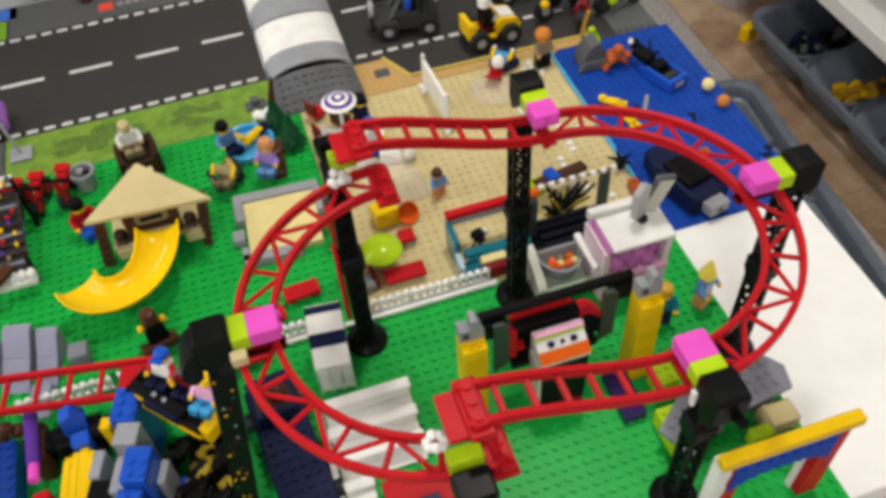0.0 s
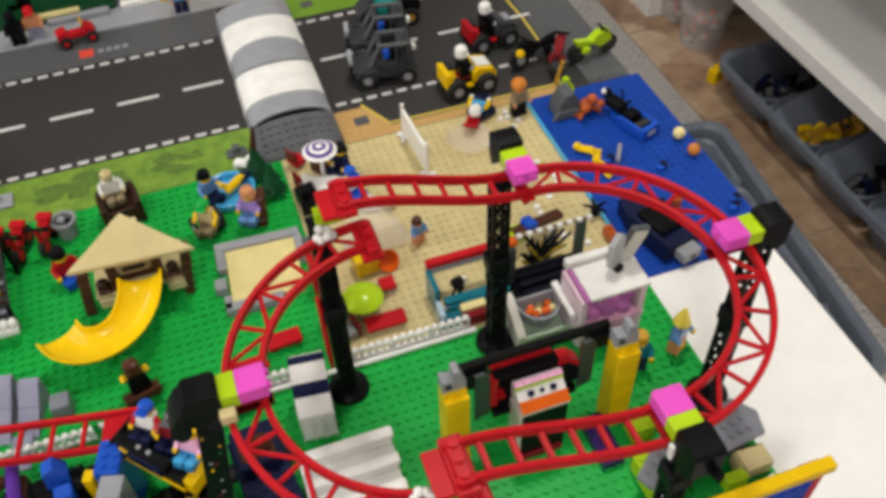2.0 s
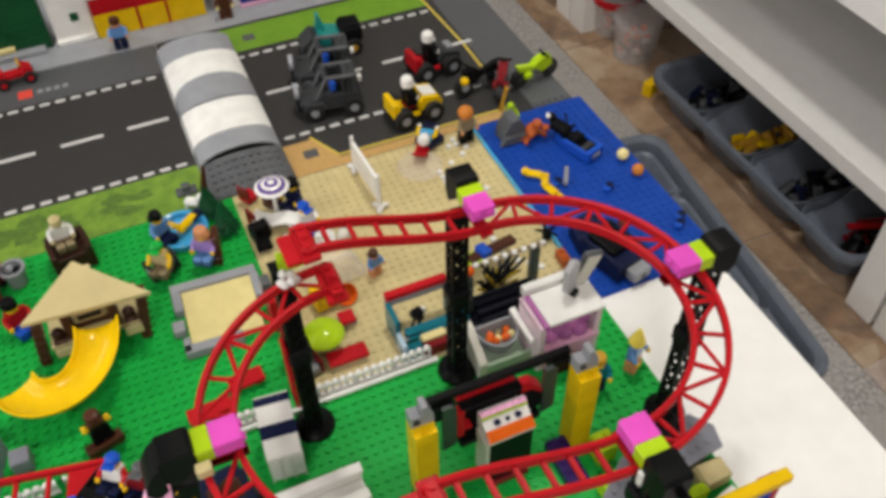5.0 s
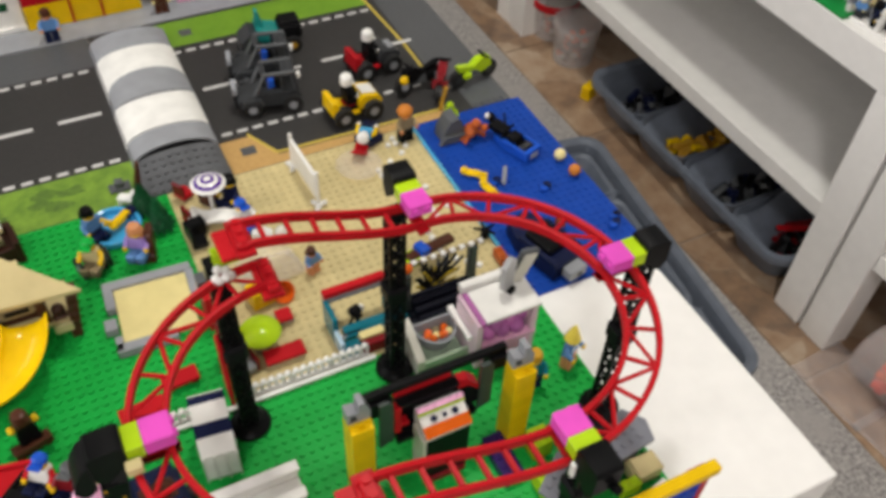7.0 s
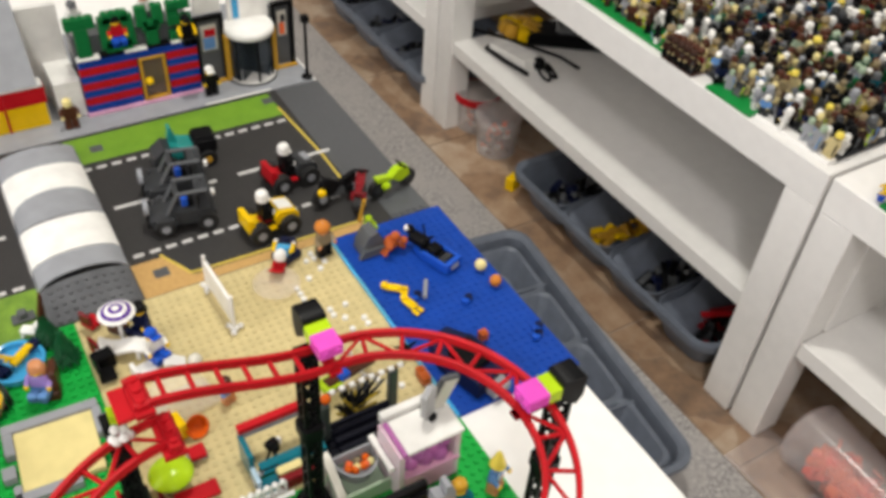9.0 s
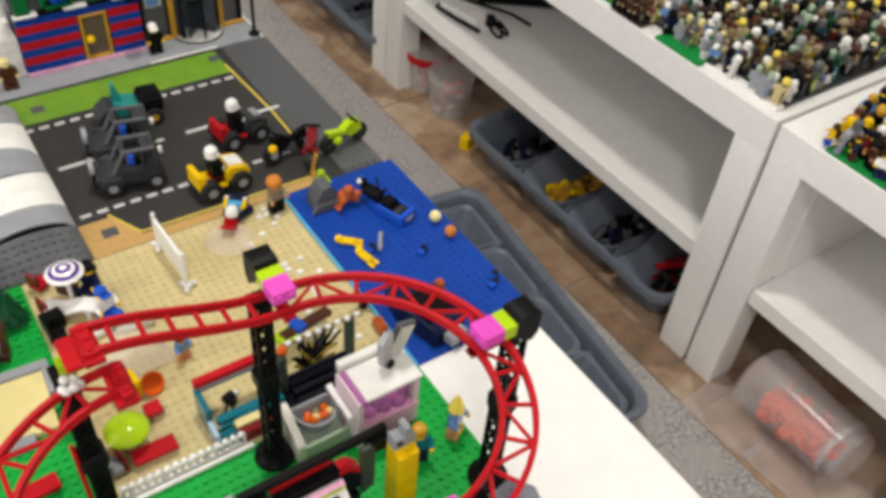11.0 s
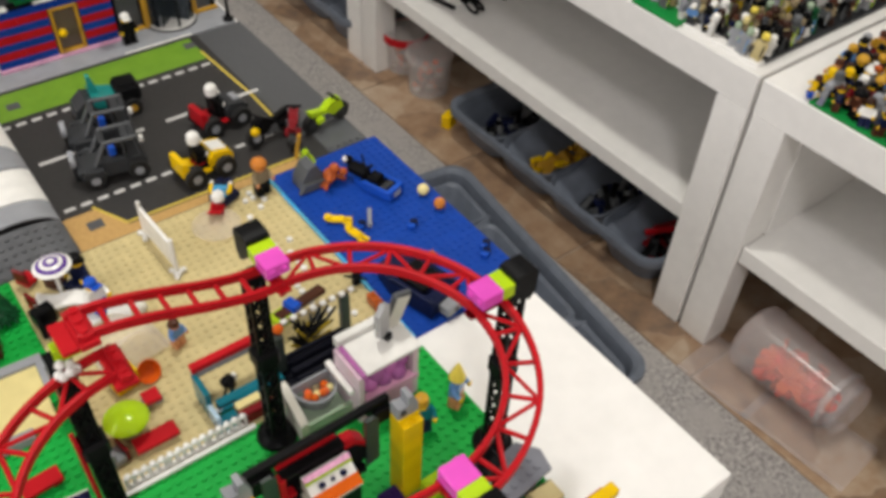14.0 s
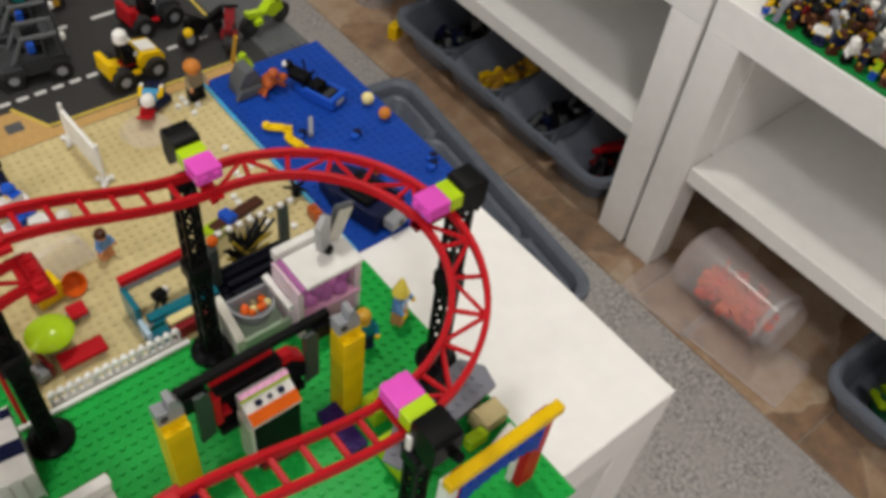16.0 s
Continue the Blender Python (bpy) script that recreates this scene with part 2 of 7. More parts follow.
M["yellow_print"] = speckled("printed_yellow_line", (0.58, 0.43, 0.05), (0.66, 0.50, 0.08), 300, rough=0.5)
M["logo_red"] = speckled("printed_red", (0.62, 0.05, 0.03), (0.68, 0.07, 0.04), 300, rough=0.5)
M["blue_print"] = speckled("printed_blue", (0.03, 0.10, 0.42), (0.05, 0.14, 0.5), 120, rough=0.5)


# ---- shape kit, in millimetres ----
class Geo:
    def __init__(self):
        self.v, self.f, self.m, self.slots = [], [], [], []
        self.xf = Matrix()

    def slot(self, key):
        if key not in self.slots:
            self.slots.append(key)
        return self.slots.index(key)

    def add(self, verts, faces, key):
        k, s = len(self.v), self.slot(key)
        self.v += [tuple(self.xf @ Vector(p)) for p in verts]
        self.f += [tuple(i + k for i in f) for f in faces]
        self.m += [s] * len(faces)
        return self

    def box(self, x0, x1, y0, y1, z0, z1, key, c=0.35):
        """A box with chamfered edges."""
        c = min(c, (x1 - x0) / 2.5, (y1 - y0) / 2.5, (z1 - z0) / 2.5)
        vs, at = [], {}
        for i, (x, sx) in enumerate(((x0, 1), (x1, -1))):
            for j, (y, sy) in enumerate(((y0, 1), (y1, -1))):
                for k, (z, sz) in enumerate(((z0, 1), (z1, -1))):
                    for a, p in enumerate(((x, y + sy * c, z + sz * c), (x + sx * c, y, z + sz * c), (x + sx * c, y + sy * c, z))):
                        at[i, j, k, a] = len(vs)
                        vs.append(p)
        fs = []
        g = lambda i, j, k, a: at[i, j, k, a]
        for i in (0, 1):
            q = [g(i, 0, 0, 0), g(i, 0, 1, 0), g(i, 1, 1, 0), g(i, 1, 0, 0)]
            fs.append(q if i == 0 else q[::-1])
            q = [g(0, i, 0, 1), g(1, i, 0, 1), g(1, i, 1, 1), g(0, i, 1, 1)]
            fs.append(q if i == 0 else q[::-1])
            q = [g(0, 0, i, 2), g(0, 1, i, 2), g(1, 1, i, 2), g(1, 0, i, 2)]
            fs.append(q if i == 0 else q[::-1])
        for i in (0, 1):
            for j in (0, 1):
                q = [g(i, j, 0, 0), g(i, j, 0, 1), g(i, j, 1, 1), g(i, j, 1, 0)]
                fs.append(q if i == j else q[::-1])
                q = [g(i, 0, j, 0), g(i, 0, j, 2), g(i, 1, j, 2), g(i, 1, j, 0)]
                fs.append(q[::-1] if i == j else q)
                q = [g(0, i, j, 1), g(0, i, j, 2), g(1, i, j, 2), g(1, i, j, 1)]
                fs.append(q if i == j else q[::-1])
                for k in (0, 1):
                    q = [g(i, j, k, 0), g(i, j, k, 1), g(i, j, k, 2)]
                    fs.append(q[::-1] if (i + j + k) % 2 == 0 else q)
        return self.add(vs, fs, key)

    def cyl(self, x, y, z0, z1, r, key, n=14, r1=None, floor=True):
        r1 = r if r1 is None else r1
        ring = [(math.cos(2 * math.pi * i / n), math.sin(2 * math.pi * i / n)) for i in range(n)]
        vs = [(x + r * a, y + r * b, z0) for a, b in ring] + [(x + r1 * a, y + r1 * b, z1) for a, b in ring]
        fs = [(i, (i + 1) % n, n + (i + 1) % n, n + i) for i in range(n)] + [tuple(range(n, 2 * n))]
        if floor:
            fs.append(tuple(range(n))[::-1])
        return self.add(vs, fs, key)

    def studs(self, x0, y0, nx, ny, z, key, n=10):
        for i in range(nx):
            for j in range(ny):
                self.cyl(x0 + 8 * i + 4, y0 + 8 * j + 4, z, z + 1.7, 2.4, key, n, floor=False)
        return self

    def brick(self, x, y, z, nx, ny, plates, key, studs=True):
        self.box(x + 0.1, x + 8 * nx - 0.1, y + 0.1, y + 8 * ny - 0.1, z, z + 3.2 * plates, key)
        return self.studs(x, y, nx, ny, z + 3.2 * plates, key) if studs else self

    def rod(self, p, q, r, key, n=8, r1=None):
        p, q = Vector(p), Vector(q)
        w = (q - p).normalized()
        u = w.cross(Vector((0, 0, 1)) if abs(w.z) < 0.9 else Vector((1, 0, 0))).normalized()
        t = w.cross(u)
        vs = []
        for o, rr in ((p, r), (q, r if r1 is None else r1)):
            vs += [o + rr * (math.cos(2 * math.pi * i / n) * u + math.sin(2 * math.pi * i / n) * t) for i in range(n)]
        fs = [(i, (i + 1) % n, n + (i + 1) % n, n + i) for i in range(n)] + [tuple(range(n))[::-1], tuple(range(n, 2 * n))]
        return self.add(vs, fs, key)

    def sweep(self, points, profile, key, closed=False):
        """A profile of (side, up) pairs carried along points, kept upright."""
        pts, n = [Vector(p) for p in points], len(profile)
        vs = []
        for i, p in enumerate(pts):
            w = (pts[min(i + 1, len(pts) - 1)] - pts[max(i - 1, 0)]).normalized()
            side = w.cross(Vector((0, 0, 1))).normalized() if abs(w.z) < 0.999 else Vector((1, 0, 0))
            up = side.cross(w)
            vs += [p + a * side + b * up for a, b in profile]
        fs = [(k * n + i, (k + 1) * n + i, (k + 1) * n + (i + 1) % n, k * n + (i + 1) % n) for k in range(len(pts) - 1) for i in range(n)]
        fs += [tuple(range(n)), tuple(range((len(pts) - 1) * n, len(pts) * n))[::-1]]
        return self.add(vs, fs, key)

    def prism(self, outline, a, b, key, axis="y"):
        """An outline of (u, v) pairs drawn out from a to b along an axis; u, v are the other two axes in order."""
        n = len(outline)
        put = {"x": lambda u, v, w: (w, u, v), "y": lambda u, v, w: (u, w, v), "z": lambda u, v, w: (u, v, w)}[axis]
        vs = [put(u, v, a) for u, v in outline] + [put(u, v, b) for u, v in outline]
        fs = [(i, (i + 1) % n, n + (i + 1) % n, n + i) for i in range(n)] + [tuple(range(n))[::-1], tuple(range(n, 2 * n))]
        return self.add(vs, fs, key)

    def lathe(self, x, y, profile, key, n=20):
        """A profile of (radius, height) pairs turned round the upright through (x, y)."""
        vs, fs, k = [], [], len(profile)
        for i in range(n):
            a = 2 * math.pi * i / n
            vs += [(x + r * math.cos(a), y + r * math.sin(a), z) for r, z in profile]
        for i in range(n):
            j = (i + 1) % n
            fs += [(i * k + s, j * k + s, j * k + s + 1, i * k + s + 1) for s in range(k - 1)]
        return self.add(vs, fs, key)

    def ball(self, x, y, z, r, key, n=12, squash=1.0):
        return self.lathe(x, y, [(max(r * math.sin(math.pi * i / 8), 0.001), z - squash * r * math.cos(math.pi * i / 8)) for i in range(9)], key, n)

    def mesh(self, name):
        me = bpy.data.meshes.new(name)
        me.from_pydata([(x / 1000, y / 1000, z / 1000) for x, y, z in self.v], [], self.f)
        for s in self.slots:
            me.materials.append(M[s])
        me.polygons.foreach_set("material_index", self.m)
        bm = bmesh.new()
        bm.from_mesh(me)
        bmesh.ops.recalc_face_normals(bm, faces=bm.faces)
        bm.to_mesh(me)
        bm.free()
        me.polygons.foreach_set("use_smooth", [True] * len(me.polygons))
        me.set_sharp_from_angle(angle=radians(32))
        return me


def at(x, y, z=0.0, turn=0.0, rx=0.0, ry=0.0):
    """A pose from millimetres and degrees."""
    return pose(x / 1000, y / 1000, z / 1000, rx, ry, turn)


def thing(name, geo, m, label, category, group="", kind=""):
    """A top-level thing: one mesh, or an Empty if geo is None."""
    ob = new(name, geo.mesh(name) if geo else None)
    ob.matrix_world = m
    return tagged(ob, label, category, group, kind)


def part(name, geo, parent, label="", m=None):
    ob = new(name, geo if isinstance(geo, bpy.types.Mesh) else geo.mesh(name))
    ob.parent = parent
    if m is not None:
        ob.matrix_basis = m
    return tagged(ob, label)


def circle(r, n=8):
    return [(r * math.cos(2 * math.pi * i / n), r * math.sin(2 * math.pi * i / n)) for i in range(n)]

# ---- room ----
FZ = FLOOR_Z * 1000
g = Geo()
g.box(-2000, 775, -1800, 2600, FZ - 40, FZ, "granite", 1)
floor_ob = thing("floor", g, Matrix(), "grey speckled granite floor beside brown stone tiles", "floor", kind="structure")
g = Geo()
g.box(775, 1420, -1800, 2600, FZ - 40, FZ - 3, "grout", 0)
part("tile_bed", g, floor_ob)
tile_geo = Geo()
tile_geo.box(1.5, 298.5, 1.5, 298.5, -3, 0, "brown_tile", 1.0)
tile_mesh = tile_geo.mesh("tile")
for i in range(3):
    for j in range(-4, 8):
        part("tile", tile_mesh, floor_ob, m=at(776 + 300 * i, 10 + 300 * j, FZ))
for name, b in (("wall_east", (1420, 1520, -1800, 2600)),
                ("wall_north", (-2000, 1420, 2600, 2700)), ("wall_south", (-2000, 1420, -1900, -1800))):
    g = Geo()
    g.box(*b, FZ, CEIL_Z * 1000, "wall_paint", 0)
    thing(name, g, Matrix(), "plain cream painted wall", "wall", kind="structure")
# west wall, left open for the added light; no window is in view
g = Geo()
for b in ((-1800, -520, FZ, CEIL_Z * 1000), (920, 2600, FZ, CEIL_Z * 1000), (-520, 920, FZ, 230), (-520, 920, 1670, CEIL_Z * 1000)):
    g.box(-2100, -2000, *b, "wall_paint", 0)
thing("wall_west", g, Matrix(), "plain cream painted wall with one assumed window opening", "wall", kind="structure")
# assumed frame round that opening
g = Geo()
for y0, y1, z0, z1 in ((-518, 918, 232, 262), (-518, 918, 1638, 1668), (-518, -488, 262.5, 1637.5), (888, 918, 262.5, 1637.5)):
    g.box(-2040, -2010, y0, y1, z0, z1, "lacquer", 1)
thing("window_1", g, Matrix(), "assumed white window frame, out of view", "window", kind="structure")
g = Geo()
g.box(-2100, 1520, -1900, 2700, CEIL_Z * 1000, CEIL_Z * 1000 + 80, "wall_paint", 0)
thing("ceiling", g, Matrix(), "plain cream painted ceiling", "ceiling", kind="structure")


# ---- tables ----
def lack_table(x0, x1, y0, y1, label, shelf):
    """A white lacquered table with a thick top, square legs and, where given, a shelf below."""
    t = thing("side_table" if shelf else "coffee_table", None, at((x0 + x1) / 2, (y0 + y1) / 2, FZ), label, "table",
              "white tables along the wall" if shelf else "")
    w, d = (x1 - x0) / 2, (y1 - y0) / 2
    g = Geo()
    g.box(-w, w, -d, d, 403.5, 453.5, "lacquer", 1.2)
    part("tabletop", g, t)
    leg = Geo()
    leg.box(0, 50, 0, 50, 0, 403.3, "lacquer", 1.2)
    me = leg.mesh("leg")
    for x in (-w, w - 50):
        for y in (-d, d - 50):
            part("leg", me, t, m=at(x + (0.4 if x < 0 else -0.4), y + (0.4 if y < 0 else -0.4), 0))
    if shelf:
        g = Geo()
        g.box(-w + 6, w - 6, -d + 51, d - 51, 180, 208, "lacquer", 1.2)
        part("shelf", g, t)
    return t


lack_table(-404, 376, -243, 937, "large white lacquered table carrying a toy brick town", False)
lack_table(838, 1388, 97, 997, "white lacquered side table with shelf, toy figures on top", True)
lack_table(838, 1388, -809, 91, "white lacquered side table with shelf, crowd of figures on top", True)
lack_table(838, 1388, 1003, 1903, "white lacquered side table with shelf, far end of row", True)


g = Geo()
g.box(889, 1320, 38, 48, FZ + 208.2, FZ + 402, "lacquer", 0.8)
thing("white_board", g, Matrix(), "white board standing on edge at the shelf's end", "board")

# ---- baseplates ----
def baseplate(x, y, nx, ny, key, label):
    key_ = "plate_" + key
    plate = thing("baseplate", Geo().box(x, x + 8 * nx, y, y + 8 * ny, -1.4, 0, key_, 0.3), Matrix(), label, "baseplate", "studded plates on the big table")
    g = Geo()
    for i in range(nx):
        for j in range(ny):
            g.cyl(x + 8 * i + 4, y + 8 * j + 4, 0, 1.7 if key == "green" else 0.85, 2.4, key_, 9, floor=False)
    tagged(part("stud_field", g, plate), kind="stuff")
    return plate


baseplate(0.2, -255.8, 32, 32, "green", "bright green studded baseplate under the coaster ride")
baseplate(-255.9, 0.2, 32, 32, "green", "bright green studded baseplate of the playground")
baseplate(-255.9, -255.9, 32, 32, "green", "bright green studded baseplate of the splash ride")
baseplate(-511.9, 0.2, 32, 32, "green", "bright green studded baseplate at the layout's end")
baseplate(-511.9, -255.9, 32, 32, "green", "bright green studded baseplate beside the splash ride")
baseplate(0.3, 0.3, 32, 32, "tan", "tan studded baseplate laid as beach sand")
baseplate(256.5, 0.3, 16, 32, "blue", "blue studded baseplate laid as sea water")
g = Geo()
for j in range(8):
    g.box(253.0, 256.3, 0.6 + 32 * j, 32.4 + 32 * j, 0.1, 3.3, "ice_blue" if j % 3 else "azure", 0.3)
thing("shore_strip", g, Matrix(), "pale blue plates edging the water at the beach", "plate")
g = Geo()
g.box(0.5, 104, -4.2, -0.4, 1.75, 4.9, "white", 0.4)
g.box(-66, -1, -4.2, -0.4, 1.75, 4.9, "white", 0.4)
thing("white_edging", g, Matrix(), "white tile edging along the beach fence", "tile")


# ---- printed play mats ----
def printed(parent, name, x0, x1, y0, y1, key, z=-0.55, up=0.12):
    g = Geo()
    g.box(x0, x1, y0, y1, z, z + up, key, 0.03)
    return part(name, g, parent)


def dashes(parent, name, x0, x1, y, pitch, length, width):
    me = Geo().box(0, length, -width / 2, width / 2, -0.42, -0.30, "line_print", 0.03).mesh("dash")
    for k in range(int((x1 - x0) / pitch) + 1):
        ob = new("dash", me)
        ob.parent = parent
        ob.matrix_local = at(x0 + pitch * k, y, 0)


mat_left = thing("play_mat", None, at(0, 0, 0), "printed road play mat with grass verge and red logo", "play mat", "road play mats")
g = Geo()
g.box(-390, -18, 257, 551, -1.4, -0.6, "asphalt_print", 0.1)
part("mat_sheet", g, mat_left)
printed(mat_left, "grass_verge", -272, -19, 257.5, 318, "grass_print")
printed(mat_left, "paving", -270, -19, 491, 550.5, "paving_print")
printed(mat_left, "road_end", -389, -274, 257.5, 318, "paving_print")
printed(mat_left, "lawn", -389, -273, 491, 526, "lawn_print")
printed(mat_left, "blue_print", -389, -262, 528, 550, "blue_print")
dashes(mat_left, "edge_dashes", -384, -28, 324, 16.4, 10.5, 4.6)
dashes(mat_left, "far_edge_dashes", -384, -24, 485, 16.4, 10.5, 4.6)
dashes(mat_left, "centre_dashes", -346, -30, 405, 68, 43, 5)
printed(mat_left, "logo_block", -174, -159, 505, 520, "logo_red", -0.42)
for k in range(4):
    printed(mat_left, "logo_bar", -154 + 9 * k, -148 + 9 * k, 509, 516, "pale_paving_print", -0.42)
g = Geo()
random.seed(4)
for k in range(16):
    x, y = random.uniform(-225, -75), random.uniform(278, 306)
    g.prism([(x + random.uniform(8, 16) * math.cos(a), y + random.uniform(5, 9) * math.sin(a)) for a in [2 * math.pi * i / 11 for i in range(11)]], -0.5, -0.38 + 0.01 * k, "bush_print", "z")
part("printed_bushes", g, mat_left)

mat_right = thing("play_mat", None, at(0, 0, 0), "printed road play mat with yellow kerb line and lawn", "play mat", "road play mats")
g = Geo()
g.box(-17.5, 376, 257, 551, -1.4, -0.6, "asphalt_print", 0.1)
part("mat_sheet", g, mat_right)
printed(mat_right, "lawn", 56, 305, 494, 546, "lawn_print")
printed(mat_right, "pavement", 316, 375.5, 300, 550.5, "paving_print")
g = Geo()
g.prism([(40, 257.4), (300, 257.4), (300, 268), (116, 270), (97, 308), (40, 308)], -0.55, -0.43, "ochre_print", "z")
part("sand_verge", g, mat_right)
g = Geo()
for p, q in (((96, 312), (115, 273.5)), ((115, 273.5), (300, 270.5)), ((300, 270.5), (311, 300)), ((311, 300), (312, 400)), ((312, 400), (305, 512))):
    d = Vector((q[0] - p[0], q[1] - p[1], 0)).normalized() * 1.5
    s = Vector((-d.y, d.x, 0))
    pts = [(p[0] + s.x - d.x * 0.5, p[1] + s.y), (p[0] - s.x, p[1] - s.y), (q[0] - s.x, q[1] - s.y), (q[0] + s.x, q[1] + s.y)]
    g.prism(pts, -0.50, -0.33, "yellow_print", "z")
part("yellow_line", g, mat_right)
dashes(mat_right, "edge_dashes", 72, 300, 320, 16.4, 10.5, 4.6)
dashes(mat_right, "far_edge_dashes", 62, 300, 482, 16.4, 10.5, 4.6)
dashes(mat_right, "centre_dashes", 76, 318, 403, 68, 43, 5)
for x, y, w in ((82, 280, 15), (292, 524, 14), (80, 512, 14)):
    printed(mat_right, "manhole", x, x + w, y, y + 13, "paving_print", -0.42)
g = Geo()
g.box(330, 375, 258, 300, -1.4, -0.1, "dark_grey", 0.2)
g.studs(331, 259, 5, 1, -0.1, "dark_grey", 8)
thing("grey_plate", g, Matrix(), "dark grey studded plate beside the water", "plate")
g = Geo()
g.box(-404, 372, 552, 800, -1.4, 0.4, "grey", 0.3)
thing("pavement_plate", g, Matrix(), "pale grey pavement plate in front of shops", "plate")


thing("white_strip", Geo().box(228, 312, 550.6, 553, 0.42, 1.6, "white", 0.2), Matrix(), "thin white tile strip on pavement edge", "tile")


# ---- bins and boxes on the floor ----
def ring(w, d, r, n=5):
    out = []
    for cx, cy, a0 in ((w - r, d - r, 0), (-w + r, d - r, 90), (-w + r, -d + r, 180), (w - r, -d + r, 270)):
        for i in range(n + 1):
            a = radians(a0 + 90 * i / n)
            out.append((cx + r * math.cos(a), cy + r * math.sin(a)))
    return out


def loft(g, loops, key, lid=True):
    """Loops of (outline, z) joined one to the next."""
    n = len(loops[0][0])
    vs = [(x, y, z) for o, z in loops for x, y in o]
    fs = [(k * n + i, k * n + (i + 1) % n, (k + 1) * n + (i + 1) % n, (k + 1) * n + i) for k in range(len(loops) - 1) for i in range(n)]
    fs += ([tuple(range(n))] if lid else []) + ([tuple(range((len(loops) - 1) * n, len(loops) * n))] if lid is not None else [])
    g.add(vs, fs, key)


def bin_tray(x, y, w, d, h, label, fills, turn=0):
    """A grey moulded bin with a rolled rim and scooped dividers along its length."""
    b = thing("storage_bin", None, at(x, y, FZ, turn), label, "storage bin", "grey bins on the floor")
    w, d = w / 2, d / 2
    full = any(fills)
    g = Geo()
    if full:
        loft(g, [(ring(w - 16, d - 16, 30), h - 15), (ring(w - 1, d - 1, 36), h - 15), (ring(w, d, 36), h - 8), (ring(w - 1, d - 1, 36), h), (ring(w - 9, d - 9, 32), h),
                 (ring(w - 14, d - 14, 30), h - 5), (ring(w - 16, d - 16, 30), h - 15)], "bin_grey", None)
        part("rim", g, b)
    else:
        loft(g, [(ring(w - 26, d - 26, 24), 18), (ring(w - 14, d - 14, 30), h - 12), (ring(w - 1, d - 1, 36), h - 11), (ring(w, d, 36), h - 7),
                 (ring(w - 1, d - 1, 36), h), (ring(w - 9, d - 9, 32), h), (ring(w - 14, d - 14, 30), h - 5), (ring(w - 24, d - 24, 24), 4)], "bin_grey")
        part("bin_body", g, b)
    for k in range(4):
        g = Geo()
        g.xf = pose(0, (-d + 12 if full else -d + 24) + (2 * d - (24 if full else 48)) * (k + 0.5) / 4, 0)
        q = d / 4
        if full:
            loft(g, [(ring(w - 44, q - 22, 24), 0), (ring(w - 36, q - 17, 28), 5), (ring(w - 16, q - 5, 30), h - 14), (ring(w - 18.5, q - 7.5, 28), h - 13.5), (ring(w - 39, q - 20, 26), 7), (ring(w - 46, q - 24, 22), 4)], "bin_grey")
        else:
            loft(g, [(ring(w - 20, q - 3, 20), h - 30), (ring(w - 23, q - 4, 20), h - 18), (ring(w - 26, q - 9, 20), h - 16), (ring(w - 30, q - 12, 20), h - 19), (ring(w - 50, q - 26, 16), 9)], "bin_grey", False)
        part("cup", g, b)
    for k in range(1, 4):
        yy = -d + 2 * d * k / 4
        g = Geo()
        if not full:
            g.prism([(yy - 10, 10), (yy + 10, 10), (yy + 3, h - 18), (yy + 2, h - 16), (yy - 2, h - 16), (yy - 3, h - 18)], -w + 20, w - 20, "bin_grey", "x")
            part("divider", g, b)
            continue
        n = 16
        vs, fs = [], []
        for i in range(n + 1):
            u = -1 + 2 * i / n
            wave = 0.5 + 0.5 * math.cos(math.pi * u)
            shift = 12 * math.sin(math.pi * u)
            for yo, z in ((shift, h - 26 + 22 * wave), (shift - 9, h - 28 + 20 * wave), (shift * 0.6 - 40, h * 0.52), (-80, 13), (-78, 9), (-24, 9), (-7, h - 32), (5 + shift, h - 30 + 22 * wave)):
                vs.append((u * (w - 17) * (1 - 0.17 * (1 - z / h)), yy + yo, z))
        for i in range(n):
            fs += [(i * 8 + k, i * 8 + (k + 1) % 8, (i + 1) * 8 + (k + 1) % 8, (i + 1) * 8 + k) for k in range(8)]
        fs += [tuple(range(8)), tuple(range(n * 8, n * 8 + 8))]
        g.add(vs, fs, "bin_grey")
        part("divider", g, b)
    random.seed(int(abs(x) + abs(y)))
    for k, keys in enumerate(fills):
        if not keys:
            continue
        g = Geo()
        y0 = -d + 2 * d * k / 4
        for _ in range(80):
            s = random.uniform(7, 17)
            g.xf = pose(random.uniform(-w + 52, w - 52), y0 + random.uniform(26, 2 * d / 4 - 62), random.uniform(16, h * 0.62), random.uniform(-40, 40), random.uniform(-40, 40), random.uniform(0, 90))
            g.box(-s, s, -5, 5, -4, 4, random.choice(keys), 0.5)
        thing("loose_bricks", g, at(x, y, FZ, turn), "loose toy bricks heaped in a bin compartment", "bricks", kind="stuff")
    return b


dark = ("black", "dark_grey", "navy", "black")
bin_tray(564, 291, 300, 524, 80, "grey plastic divided bin standing beside the table", [(), (), (), ()], -6.4)
bin_tray(972, 424, 300, 540, 80, "grey plastic divided bin with dark, yellow and red parts", [("dark_red", "black", "black", "charcoal"), dark, ("gold", "yellow", "gold"), dark])
g = Geo()
for k in range(5):
    g.xf = pose(940 + 22 * k, 214 + 6 * math.sin(2 * k), FZ + 58, 4 * k, -3, -28 + 9 * k)
    g.box(-46, 46, -5, 5, -3, 3, ("red", "dark_red", "charcoal", "red", "black")[k], 0.8)
